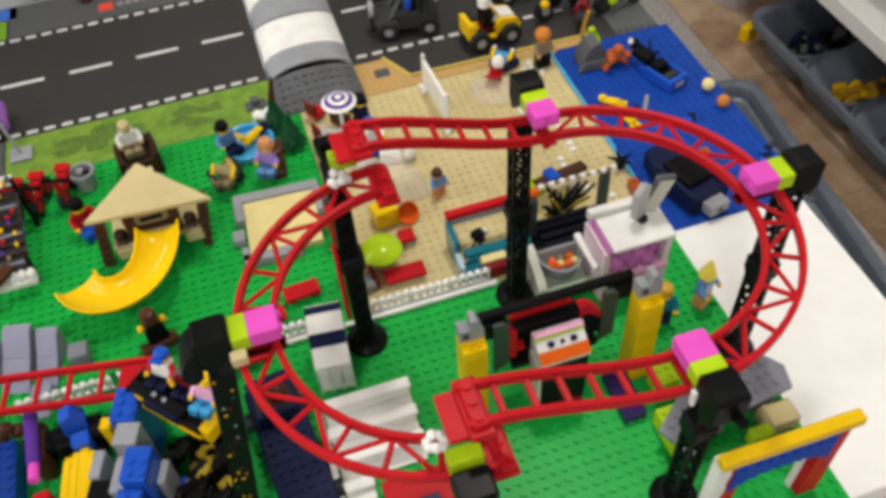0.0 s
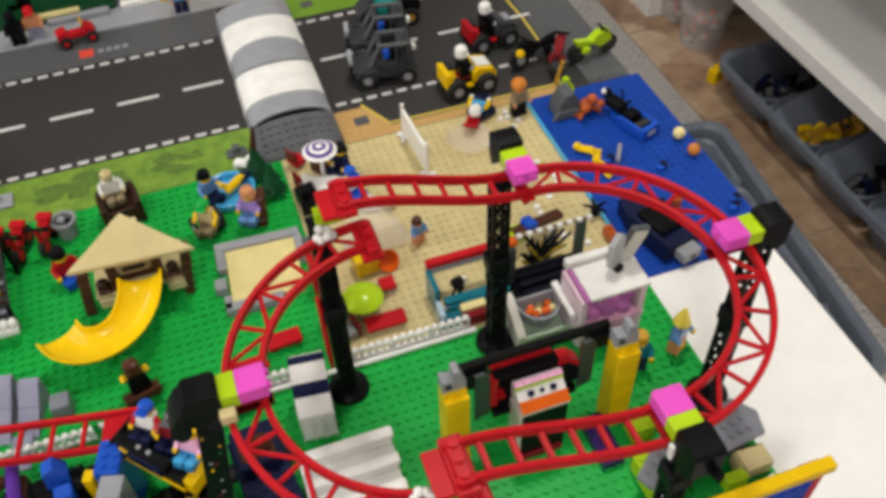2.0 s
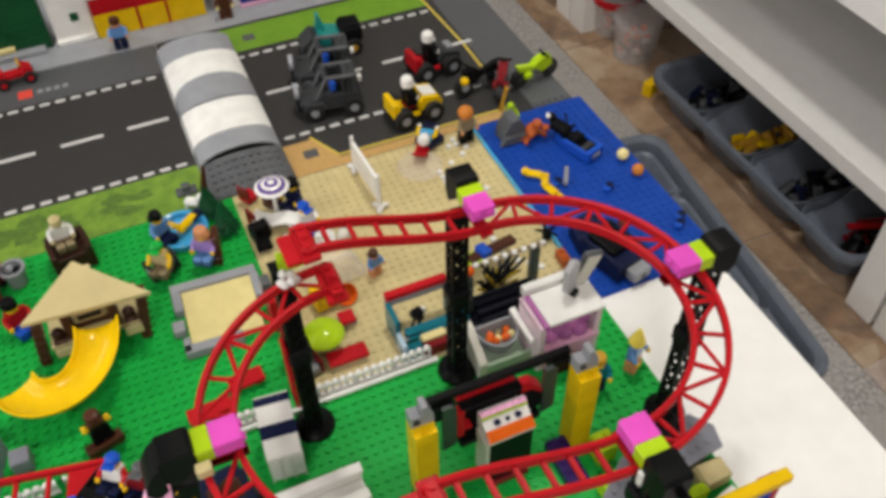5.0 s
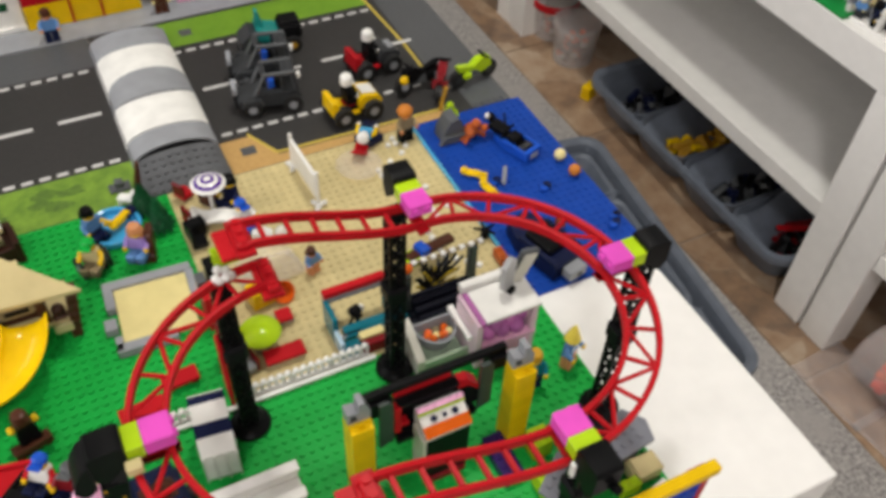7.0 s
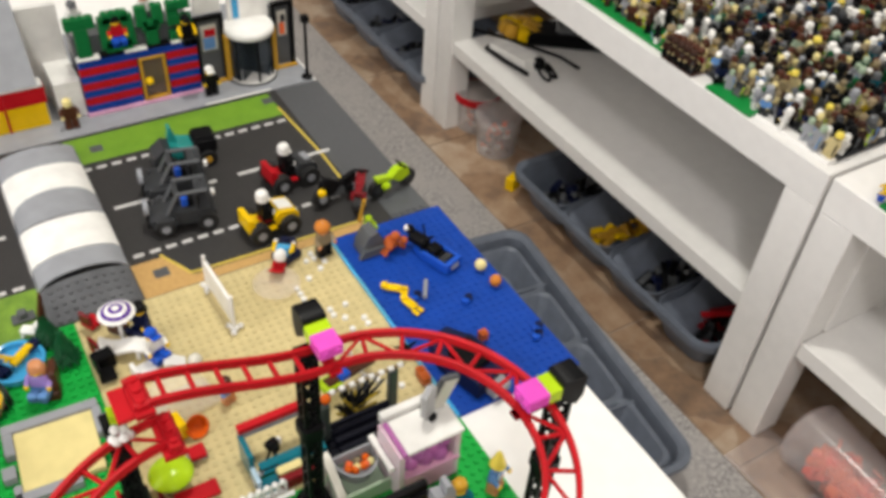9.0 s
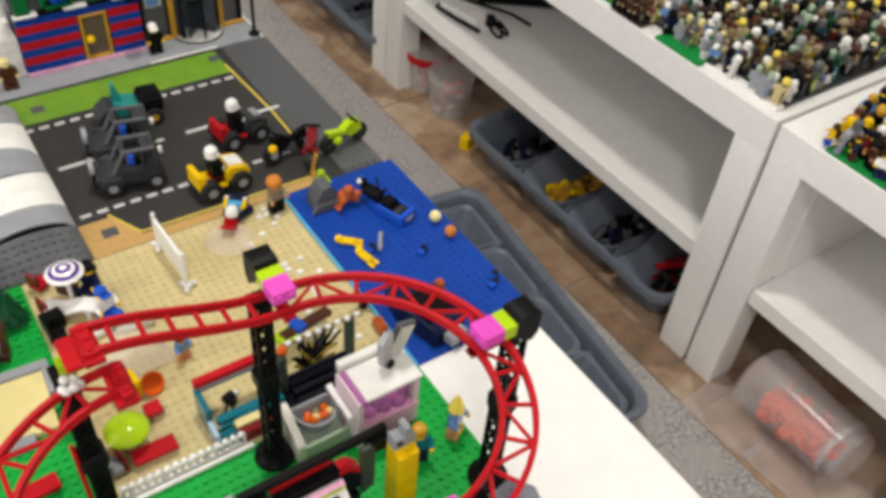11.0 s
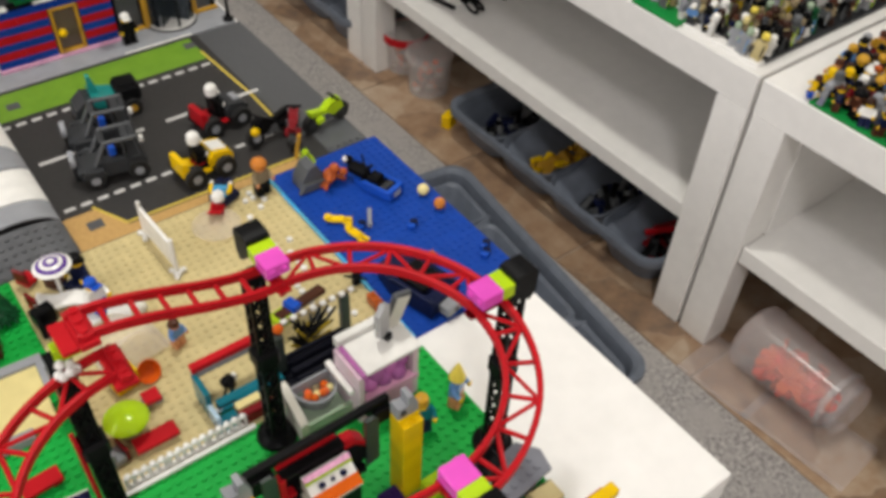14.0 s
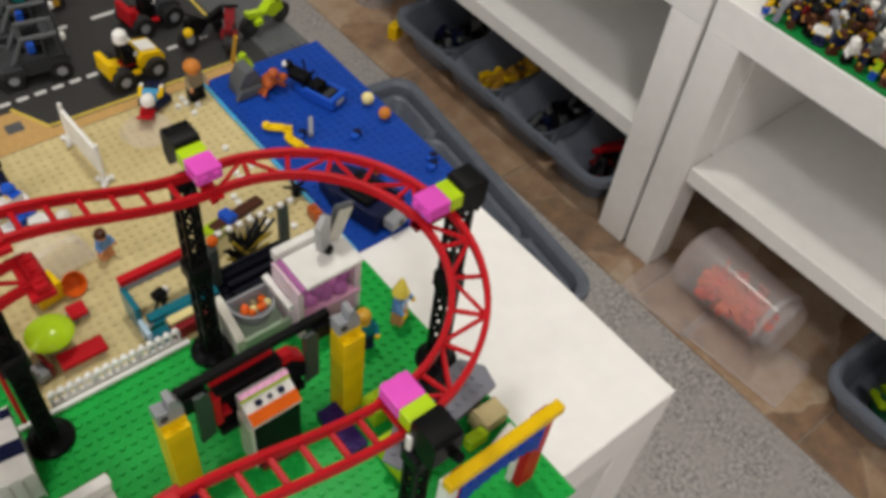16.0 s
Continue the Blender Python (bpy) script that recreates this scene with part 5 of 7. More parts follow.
random.seed(12)
foam = [(219 + 17 * math.sin(0.45 * k) + random.uniform(-9, 9), 246 - 6.4 * k + random.uniform(-4, 4)) for k in range(32)]
for k, (x, y) in enumerate(foam):
    thing("foam_stud", Geo().cyl(0, 0, 0, 2.6, 2.9, "white", 10), at(round(x / 8) * 8 - 3.7, round(y / 8) * 8 + 4.3 + 0.013 * k, 0.1 + 0.004 * k), "small round white plate dotted on sand as foam", "plate", "white foam studs")

umb = thing("beach_umbrella", None, at(33, 213, 1.7), "white beach umbrella with purple rings", "umbrella")
g = Geo()
g.cyl(0, 0, 0, 36, 1.8, "white", 8)
part("pole", g, umb)
g = Geo()
for k, key in enumerate(("white", "purple", "white", "purple", "white")):
    r0, r1 = 16 - 3.2 * k, 16 - 3.2 * (k + 1) if k < 4 else 0.1
    z0, z1 = 36 + 6 * (1 - (r0 / 16) ** 2), 36 + 6 * (1 - (r1 / 16) ** 2)
    g.lathe(0, 0, [(r0, z0), (r1, z1)], key, 8 * 3)
part("canopy", g, umb)
for x, y, key, turn in ((14, 243, "red", 30), (13, 208, "red", 20), (10, 176, "black", 0), (33, 226, "brown", 40)):
    c = thing("beach_chair", None, at(x, y, 1.7, turn), "small brick chair on the sand in " + key.replace("_", " "), "chair", "small chairs on the beach")
    part("seat", Geo().box(-7, 7, -7, 7, 3, 8, key, 0.6), c)
    part("backrest", Geo().box(-7, -4, -7, 7, 8, 20, "dark_red" if key == "red" else key, 0.6), c)
    part("base", Geo().box(-5, 5, -5, 5, 0, 3, "grey", 0.4), c)
figure(FIG["navy"], at(52, 217, 3, -60), "figure in dark blue seated by the umbrella")
bench = thing("white_lounger", None, at(31, 197, 1.7, -24), "white wavy sun lounger by the striped umbrella", "lounger")
wave = [(-22, 15), (-17, 12), (-11, 10), (-5, 10), (1, 12), (8, 13), (14, 11), (20, 12)]
part("bed", Geo().prism(wave + [(x, z - 3) for x, z in wave[::-1]], -8, 8, "white", "y"), bench)
for x in (-15, 12):
    for y in (-7, 7):
        part("leg", Geo().box(x - 1.6, x + 1.6, y - 1.6, y + 1.6, 0, 8.5, "white", 0.3), bench)
g = Geo()
g.box(-11, 11, -7, 7, 0, 6, "white", 0.8)
g.box(-11, -7, -7, 7, 6, 13, "white", 0.8)
thing("white_chair", g, at(40, 168, 1.7, 12), "low white brick chair on the sand", "chair")
thing("white_slope", Geo().prism([(-9, 0), (9, 0), (9, 4), (-3, 11), (-9, 11)], -6, 6, "white", "y"), at(64, 163, 1.7, -14), "white sloped piece beside the low chair", "piece")
thing("pale_ball", Geo().ball(0, 0, 6, 6.4, "bone", 12), at(80, 157, 1.7), "pale round piece lying by the lounger", "ball")
figure(FIG["cap"], at(52, 178, 8, 20), "figure in blue cap sitting by white lounger")
g = Geo()
g.box(-9, 9, -6, 6, 0, 16, "black", 1)
thing("black_box", g, at(11, 192, 1.7, 10), "black box standing near the white lounger", "box")

table = thing("round_table", None, at(25, 45, 1.7), "round lime green table on the sand", "table")
part("tabletop", Geo().lathe(0, 0, [(0.1, 18.5), (13, 18.5), (16.4, 19.4), (16.9, 20.6), (16.2, 21.8), (14, 23.6), (11, 25.2), (8, 26.4), (4, 27.4), (0.1, 27.7)], "lime", 40), table)
part("pedestal", Geo().cyl(0, 0, 3, 19.6, 2.4, "dark_tan", 10), table)
part("foot", Geo().cyl(0, 0, 0, 3.2, 7.8, "dark_tan", 16), table)
for x, y, w, d, turn, z in ((38, 28, 33, 14, 0, 8), (50, 64, 13, 13, 0, 9), (-43, 38, 28, 14, 4, 9), (-76, 22, 34, 13, 4, 8), (-90, -10, 26, 13, 4, 10)):
    b = thing("red_bench", None, at(x, y, 1.7, turn), "low red plate bench on grey feet", "bench", "low red benches")
    part("seat", Geo().box(-w / 2, w / 2, -d / 2, d / 2, z - 4, z, "red", 0.5), b)
    for s in (-1, 1):
        part("foot", Geo().box(s * w / 3 - 3, s * w / 3 + 3, -d / 3, d / 3, 0, z - 4, "grey" if x > 0 else "dark_red", 0.4), b)
g = Geo()
g.box(-9, 1, -6, 8, 0, 7, "grey", 0.8)
g.box(-9, -6, -6, 8, 7, 16, "grey", 0.8)
g.box(1.2, 4, -6, 10, 0, 12, "dark_red", 0.5)
thing("small_chair", g, at(12, 30, 1.7, 12), "small grey chair with dark red panel", "chair")
g = Geo()
g.box(-11, 9, -9, 8, 0, 18, "yellow", 0.8)
g.box(-5, 5, -10, -8, 8, 15, "yellow", 0.6)
thing("yellow_cart", g, at(40, 93, 1.7, 10), "yellow brick box beside orange dish", "box")
g = Geo()
g.lathe(0, 0, [(3, 0), (9, 4), (12, 12), (11, 12.4), (8, 5), (0.1, 2)], "orange", 18)
thing("orange_dish", g, at(56, 94, 4, 0, 50, 20) @ Matrix.Scale(0.84, 4), "orange dish leaning beside yellow box", "dish")
wind = thing("clear_windscreen", None, at(56, 120, 1.7, 8), "curved clear windscreen standing on the sand", "windscreen")
g = Geo()
g.prism([(26 * math.cos(a), 34 * math.sin(a)) for a in [math.pi * i / 14 for i in range(15)]] + [(24 * math.cos(a), 32 * math.sin(a)) for a in [math.pi * (1 - i / 14) for i in range(15)]], -14, 14, "clear", "y")
part("screen", g, wind)
part("base", Geo().box(-28, 28, -16, 16, 0, 3.2, "clear", 0.4), wind)
for y, key in ((28, "red"), (48, "dark_red"), (84, "red"), (104, "dark_grey")):
    t = thing("side_post", None, at(-4, y, 1.7), "upright post of red and dark bricks", "toy post", "posts at the beach border")
    for k in range(4):
        part("brick", Geo().box(-4, 4, -6, 6, 9.6 * k, 9.6 * (k + 1), key if k % 2 else "red", 0.4), t)

# teal juice stall
stall = thing("juice_stall", None, at(0, 0, 0), "teal and red open stall with camera inside", "toy stall")
part("side_wall", Geo().box(79, 82.5, 8, 24, 1.7, 19, "pale_blue", 0.4), stall, "pale blue side panel")
part("side_post", Geo().box(79, 83.5, 24.2, 49, 1.7, 30, "teal", 0.4), stall)
part("back_rail", Geo().box(80, 134, 46, 53, 32, 38, "red", 0.6), stall, "red top rail")
part("back_beam", Geo().box(80, 134, 47, 52, 25, 31.8, "grey", 0.5), stall)
part("counter", Geo().prism([(15, 15), (25, 15), (25, 19), (19, 19)], 86, 134, "teal", "x"), stall)
part("counter_edge", Geo().box(85, 100, 17, 22, 15, 18, "black", 0.4), stall)
part("far_wall", Geo().box(130, 136, 6, 46, 1.7, 30, "teal", 0.4), stall)
part("cream_tile", Geo().box(97, 117, 9, 16, 14, 17, "cream", 0.4), stall)
part("red_block", Geo().box(97, 124, 3, 12, 1.7, 13.8, "dark_red", 0.6), stall, "dark red block")
g = Geo()
g.prism([(5, 1.7), (14, 1.7), (14, 13), (8, 9)], 79, 96, "teal", "x")
part("wedge", g, stall)
part("green_bar", Geo().box(83, 96, 14.2, 17, 8, 13, "dark_green", 0.4), stall, "dark green bar")
part("white_steps", Geo().box(83, 97, 17.5, 21, 10, 15, "white", 0.6).box(85, 88, 16, 22, 15, 17, "grey", 0.5), stall)
g = Geo()
g.box(-5, 5, -4, 4, 14, 21, "black", 1.0)
g.rod((0, -4, 17), (0, -7, 17), 2.6, "black", 10)
for dx, dy in ((-5, 2), (5, 2), (0, -5)):
    g.rod((0, 0, 14), (dx, dy, 0), 1, "black", 6)
g.box(5.5, 8, -2, 2, 13, 20, "white", 0.5)
thing("toy_camera", g, at(102, 36, 1.7, 15), "small black camera on thin legs", "toy camera")

# dark stage with a white rope bar
stage = thing("stage", None, at(0, 0, 0), "dark stage frame with a twisted white bar", "toy stage")
part("deck", Geo().box(139, 204, -2, 26, 1.7, 16, "stage_navy", 0.6).studs(140, 2, 8, 3, 16, "stage_navy", 8), stage)
for y in (2, 10, 18):
    part("bench_seat", Geo().box(146, 200, y, y + 5, 17.8, 22 + y / 4, "stage_navy", 0.8), stage)
part("back_panel", Geo().box(146.4, 201.6, 26.4, 30, 1.7, 24, "stage_navy", 0.6), stage)
part("post", Geo().box(202, 209, 26, 33, 1.7, 60, "dark_slate", 0.6), stage)
part("post", Geo().box(139, 146, 20, 28, 1.7, 58, "dark_slate", 0.6), stage)
g = Geo()
for k in range(16):
    x = 145 + 4.3 * k
    g.rod((x, 29, 62), (x + 4.3, 29, 62), 2.2 if k % 2 else 1.5, "white" if k % 2 else "dark_tan", 8)
part("rope_bar", g, stage, "twisted white bar")
part("bar_tip", Geo().ball(145, 26, 61, 4.2, "orange", 10), stage, "orange tip")
g = Geo()
g.xf = pose(192, 76, 18, 0, 8, 16)
g.box(-30, 24, -5, 5, -3, 3, "brown", 1)
g.box(-34, -16, -8, 8, -6, 1, "lime", 1.2)
g.box(-18, -8, -7, 7, 0, 8, "blue", 1.2)
thing("lying_toy", g, Matrix(), "brown, lime and blue toy lying behind stage", "toy")
g = Geo()
random.seed(3)
for k in range(34):
    g.rod((176 + random.uniform(-8, 8), 44 + random.uniform(-4, 4), 4), (random.uniform(160, 206), random.uniform(34, 56), random.uniform(8, 34)), 2.4, random.choice(("black", "charcoal", "black", "olive_gold", "black")), 6, 1.2)
thing("dark_foliage", g, Matrix(), "dark and gold leafy pieces beside stage", "toy plant")

# ice cream counter and pink kiosk
ice = thing("ice_cream_counter", None, at(0, 0, 0), "sand green counter with an open tub", "toy counter")
part("front_wall", Geo().box(132.8, 178, -35, -31.5, 1.7, 17, "sand_green", 0.5), ice)
part("end_wall", Geo().prism([(-35, 1.7), (-2, 1.7), (-2, 37), (-8, 37), (-33, 23), (-35, 20)], 126, 132.6, "bone", "x"), ice)
part("back_wall", Geo().box(130, 170, -6, -2, 1.7, 26, "sand_green", 0.5), ice)
part("floor_plate", Geo().box(133, 170, -31.4, -6.2, 1.7, 8, "sand_green", 0.4), ice)
n = 14
hull = [(152 + 18.5 * math.cos(math.pi + math.pi * i / n), -7 + 23 * math.sin(math.pi + math.pi * i / n)) for i in range(n + 1)]
bowl = Geo()
vs = [(x, y, z) for z, f in ((14, 0.82), (28, 1.0)) for x, y in [(152 + (a - 152) * f, -7 + (b + 7) * f) for a, b in hull]]
vs += [(x, y, z) for z, f in ((28, 0.9), (17, 0.76)) for x, y in [(152 + (a - 152) * f, -7 + (b + 7) * f) for a, b in hull]]
m_ = n + 1
bowl.add(vs, [(k * m_ + i, k * m_ + i + 1, (k + 1) * m_ + i + 1, (k + 1) * m_ + i) for k in range(3) for i in range(n)] + [tuple(range(3 * m_, 4 * m_)), tuple(range(m_))], "grey")
part("tub", bowl, ice, "round-fronted grey tub")
part("tub_back", Geo().box(134, 170, -6.8, -4.6, 20, 30, "grey", 0.4), ice)
for k in range(9):
    part("scoop", Geo().ball(144 + 2.4 * k, -14 + 4 * math.sin(2 * k), 20, 3.4, ("orange", "coral", "orange", "cream", "dark_tan")[k % 5], 8), ice)
kiosk = thing("pink_kiosk", None, at(0, 0, 0), "pink kiosk with white roof and tiles", "toy kiosk")
part("roof", Geo().box(177, 226, -48, -14.2, 57, 60.4, "white", 0.5), kiosk)
part("pink_strip", Geo().box(173.5, 176.8, -48, -10, 55.5, 59.6, "mauve", 0.4), kiosk, "dark pink strip")
part("roof_edge", Geo().box(173, 216, -13.8, -7, 57.2, 66, "white", 0.5), kiosk)
part("side_wall", Geo().box(171, 176, -46, -10, 1.7, 55.4, "pale_pink", 0.5), kiosk)
part("back_wall", Geo().box(176, 224, -14, -10, 1.7, 56.9, "pale_pink", 0.5), kiosk)
part("far_wall", Geo().box(220, 225, -46, -14, 1.7, 56.9, "pale_pink", 0.5), kiosk)
part("sill", Geo().box(176, 225, -47, -40, 22, 27, "light_pink", 0.5), kiosk)
part("lower_front", Geo().box(176, 220, -46, -42, 1.7, 22, "light_pink", 0.5), kiosk)
for k in range(6):
    part("candy_ball", Geo().ball(186 + 6 * k, -36 + 5 * math.sin(3 * k), 31 + 6 * (k % 2), 7.5, "mauve" if k % 3 else "orchid_pink", 10), kiosk)
part("awning", Geo().box(166, 170.8, -40, -4, 33, 38, "white", 0.5), kiosk, "white side ledge")
dish = thing("satellite_dish", None, at(208, -28, 60.4, 20), "flat grey satellite dish standing on kiosk roof", "satellite dish")
part("foot", Geo().box(-3, 3, -3, 3, 0, 6, "black", 0.6), dish)
g = Geo()
g.prism([(-8, 6), (2, 4), (4, 34), (-2, 38), (-9, 30)], 0, 5, "chrome", "y")
part("bracket", g, dish, "grey bracket")
g = Geo()
g.xf = pose(6, 3, 22, 8, 14, -18)
g.box(-1, 15, -2, 3, -20, 19, "dark_grey", 1.2)
g.box(1, 13.5, -3, -1.8, -17.5, 16.5, "bone", 0.8)
part("panel", g, dish, "pale panel in a dark rim")

# ---- on the sea plate ----
boat = thing("toy_boat", None, at(337, 184, 1.7, 19) @ Matrix.Scale(0.86, 4), "blue toy boat with black fittings", "toy boat")
g = Geo()
g.prism([(-13, -32), (13, -32), (14, 6), (9, 24), (0, 32), (-9, 24), (-14, 6)], 0, 8, "blue", "z")
part("hull", g, boat)
g = Geo()
for s in (-1, 1):
    g.box(s * 12 - 2, s * 12 + 2, -31, 8, 8, 13, "blue", 0.8)
g.box(-13, 13, -32, -26, 8, 14, "blue", 0.8)
part("gunwale", g, boat)
part("deck", Geo().box(-9.8, 9.8, -25.8, 14, 8, 9.4, "black", 0.3), boat, "black deck")
part("stern_plate", Geo().box(-6, 6, -33.2, -31.9, 3, 9, "grey", 0.3), boat)
part("console", Geo().box(-8, 8, -8, 6, 8, 18, "black", 1.2), boat)
part("bench", Geo().box(-9, 9, -22, -14, 9.5, 12, "charcoal", 0.8), boat)
g = Geo()
g.rod((0, 10, 10), (14, 30, 24), 1.2, "black", 6)
part("rod", g, boat)
g = Geo()
g.box(-8, 8, -14, 12, 3, 15, "black", 2.5)
g.ball(0, 14, 16, 6.0, "black", 10)
g.ball(0, 19, 16, 3.6, "white", 8)
g.ball(-6, 15, 20, 3, "white", 8)
g.rod((0, -10, 10), (5, -18, 20), 1.6, "black", 6)
thing("toy_cat", g, at(329, 202, 8, 20) @ Matrix.Scale(0.84, 4), "black and white toy cat on blue boat", "toy cat")
crab = thing("orange_crab", None, at(304, 214, 1.7, 10), "orange toy crab on the blue plate", "toy crab")
part("shell", Geo().ball(0, 0, 10, 8, "rust", 12, 0.9), crab)
part("head", Geo().ball(2, -4, 19, 5.5, "rust", 10), crab)
for s in (-1, 1):
    for k in range(3):
        part("leg", Geo().rod((s * 5, -3 + 4 * k, 7), (s * 13, -6 + 6 * k, 0.6), 2.2, "rust", 6), crab)
    part("claw", Geo().ball(s * 9, -9, 14, 4.4, "rust", 8), crab)
rock = thing("grey_rock", None, at(286, 226, 1.7), "dark grey rock piece with sloped sides", "toy rock")
g = Geo()
g.prism([(-14, 0), (14, 0), (11, 14), (4, 26), (-5, 24), (-12, 12)], -10, 10, "dark_grey", "y")
part("rock_body", g, rock)
part("rock_foot", Geo().prism([(-18, 0), (16, 0), (10, 8), (-12, 9)], -14, -9.6, "dark_grey", "y"), rock)
figure(FIG["lime"], at(292, 241, 1.7, 10) @ Matrix.Scale(0.74, 4), "lime green figure standing behind grey rock")
thing("round_ball", Geo().ball(0, 0, 6, 6.2, "cream", 14), at(370, 147, 1.7), "cream ball at the sea plate's edge", "ball", "small balls")
thing("purple_gem", Geo().ball(0, 0, 4, 4.6, "orchid", 8).ball(8, -3, 4, 4.2, "orchid", 8), at(680, 465, -446), "purple clear gem piece lying in grey bin", "gem")
thing("round_ball", Geo().ball(0, 0, 6, 6.2, "ginger", 14), at(371, 121, 1.7), "orange-brown ball at the sea plate's edge", "ball", "small balls")
for x, y, turn in ((278, 161, 52), (282, 134, 14)):
    g = Geo()
    g.box(-5, 5, -9, 9, 1, 6, "yellow", 1.6)
    g.ball(0, 10, 5, 5, "yellow", 10)
    g.box(-6, -1, -18, -8, 0, 3, "yellow", 0.8)
    g.box(1, 6, -17, -8, 0, 3, "yellow", 0.8)
    thing("yellow_swimmer", g, at(x, y, 1.7, turn) @ Matrix.Scale(0.85, 4), "yellow toy swimmer lying on the water", "toy swimmer", "yellow swimmers")
thing("grey_rod", Geo().rod((0, -12, 3), (0, 12, 3), 2.2, "grey", 8), at(305, 145, 1.7, -32), "short grey rod lying on the water", "rod")
for x, y in ((332, 114), (366, 44), (372, 52), (290, 140)):
    thing("blue_stud", Geo().cyl(0, 0, 0, 3.4, 4, "blue", 12).cyl(5, 3, 0, 3.4, 4, "navy", 12), at(x, y, 1.7), "small blue round plate on the water", "plate", "blue round plates")
sub = thing("navy_boat", None, at(289, 46, 1.7, 14), "dark navy boat with grey fittings", "toy boat")
g = Geo()
g.prism([(-19, -34), (19, -34), (20, 14), (11, 36), (-11, 36), (-20, 14)], 0, 15, "navy", "z")
part("hull", g, sub)
part("cabin", Geo().box(-13, 13, -20, 12, 15, 22, "black", 1.6), sub)
for s_ in (-1, 1):
    part("gunwale", Geo().box(s_ * 17 - 2, s_ * 17 + 2, -33, 14, 15, 19, "navy", 0.8), sub)
g = Geo()
g.box(-10, 10, -46, -34, 2, 12, "grey", 0.8)
g.rod((0, -47, 7), (0, -45.5, 7), 3, "dark_grey", 10)
part("motor", g, sub)
g = Geo()
for k in range(5):
    a = k * 1.257
    g.rod((0, 0, 8), (11 * math.cos(a), 11 * math.sin(a), 10), 2.4, "black", 6, 0.8)
g.cyl(0, 0, 0, 9, 4, "black", 10)
thing("black_star", g, at(249, 82, 1.7, 10), "black starfish-shaped piece by the shore", "piece")
thing("orange_brick", Geo().brick(-4, -8, 0, 1, 2, 3, "rust"), at(248, 50, 1.7), "orange-red brick on the sand's edge", "brick")
thing("orange_brick", Geo().brick(-4, -4, 0, 1, 1, 3, "rust"), at(321, 66, 1.7), "rust-coloured brick lying on the water", "brick")

# ---- playground ----
hut = thing("play_hut", None, at(-140, 138, 0), "brown play hut with tan pyramid roof", "toy hut")
g = Geo()
tri = [(-48, -20, 60), (49, -27, 60), (24, -6, 68), (1, 13, 77), (-1, 13, 77), (-24, -3, 68)]
g.add([(x, y, z - 3.4) for x, y, z in tri] + tri, [(5, 4, 3, 2, 1, 0), (6, 7, 8, 9, 10, 11)] + [(i, (i + 1) % 6, 6 + (i + 1) % 6, 6 + i) for i in range(6)], "tan")
e1, e2 = Vector((97, -7, 0)).normalized(), Vector((2, 36, 17)).normalized()
for row in range(4):
    for col in range(1, 10 - 2 * row):
        p = Vector((-44 + 8 * row, -19 + 0.3 * row, 60)) + e1 * (8 * col + 4) + e2 * (9 * row + 3)
        g.xf = Matrix.Translation(p) @ pose(0, 0, 0, 25, 0, 0)
        g.cyl(0, 0, -0.6, 0.7, 2.4, "tan", 9, floor=False)
g.xf = Matrix()
part("roof", g, hut)
for x, y in ((-39, -12), (41, -17), (-15, 3), (17, 3)):
    for k in range(6):
        part("brick", Geo().box(x - 4 - 1.4 * (5 - k), x + 4 - 1.4 * (5 - k), y - 4, y + 4, 1.8 + 9.2 * k, 1.8 + 9.2 * (k + 1), "brown", 0.4), hut)
part("deck", Geo().box(-36, 36, -21, 22, 22, 26, "tan", 0.5), hut)
for x in (-18, 17):
    part("inner_post", Geo().box(x - 3.6, x + 3.6, -20, -12, 26, 58, "brown", 0.5), hut)
part("back_board", Geo().box(-15, 14, -10, -6, 24, 40, "brown", 0.6), hut)
for s in (-1, 1):
    part("side_tile", Geo().box(s * 27 - 7, s * 27 + 7, -25.4, -23.2, 16, 25, "tan", 0.5), hut)
for x in (-28, 27):
    part("newel_knob", Geo().ball(0, 0, 8, 5.5, "dark_brown", 10).box(-5, 5, -5, 5, 0, 4, "brown", 0.8), hut, m=at(x, -16, 26))
g = Geo()
g.box(-9, 9, -3, 3, 0, 16, "dark_tan", 2)
g.box(-6, 6, -4, -2.8, 5, 10, "black", 0.8)
part("face_panel", g, hut, "dark tan panel with black muzzle", m=at(0, -17, 41) @ Matrix.Diagonal((1.5, 1, 1, 1)))

slide = thing("yellow_slide", None, at(0, 0, 0), "glossy yellow curved slide from the hut", "slide")
key = [(-137, 113, 38), (-138, 102, 36), (-142, 91, 31), (-150, 80, 26), (-162, 71.5, 22.5), (-176, 68, 21), (-190, 70.5, 20.5), (-201, 78.5, 20.5), (-207, 90, 22)]
fine = []
for i in range(len(key) - 1):
    p0, p1, p2, p3 = (Vector(key[max(0, min(len(key) - 1, i + d))]) for d in (-1, 0, 1, 2))
    for s in range(4):
        u = s / 4
        fine.append(0.5 * ((2 * p1) + (p2 - p0) * u + (2 * p0 - 5 * p1 + 4 * p2 - p3) * u * u + (3 * p1 - p0 - 3 * p2 + p3) * u ** 3))
fine.append(Vector(key[-1]))
w = 17.0
outer = [(-w * math.cos(a), -11 * math.sin(a) + 9) for a in [math.pi * i / 10 for i in range(11)]]
inner = [((w - 1.4) * math.cos(a), -9.8 * math.sin(a) + 9) for a in [math.pi * i / 10 for i in range(11)]]
g = Geo()
n = len(fine)
prof = outer + inner
vs = []
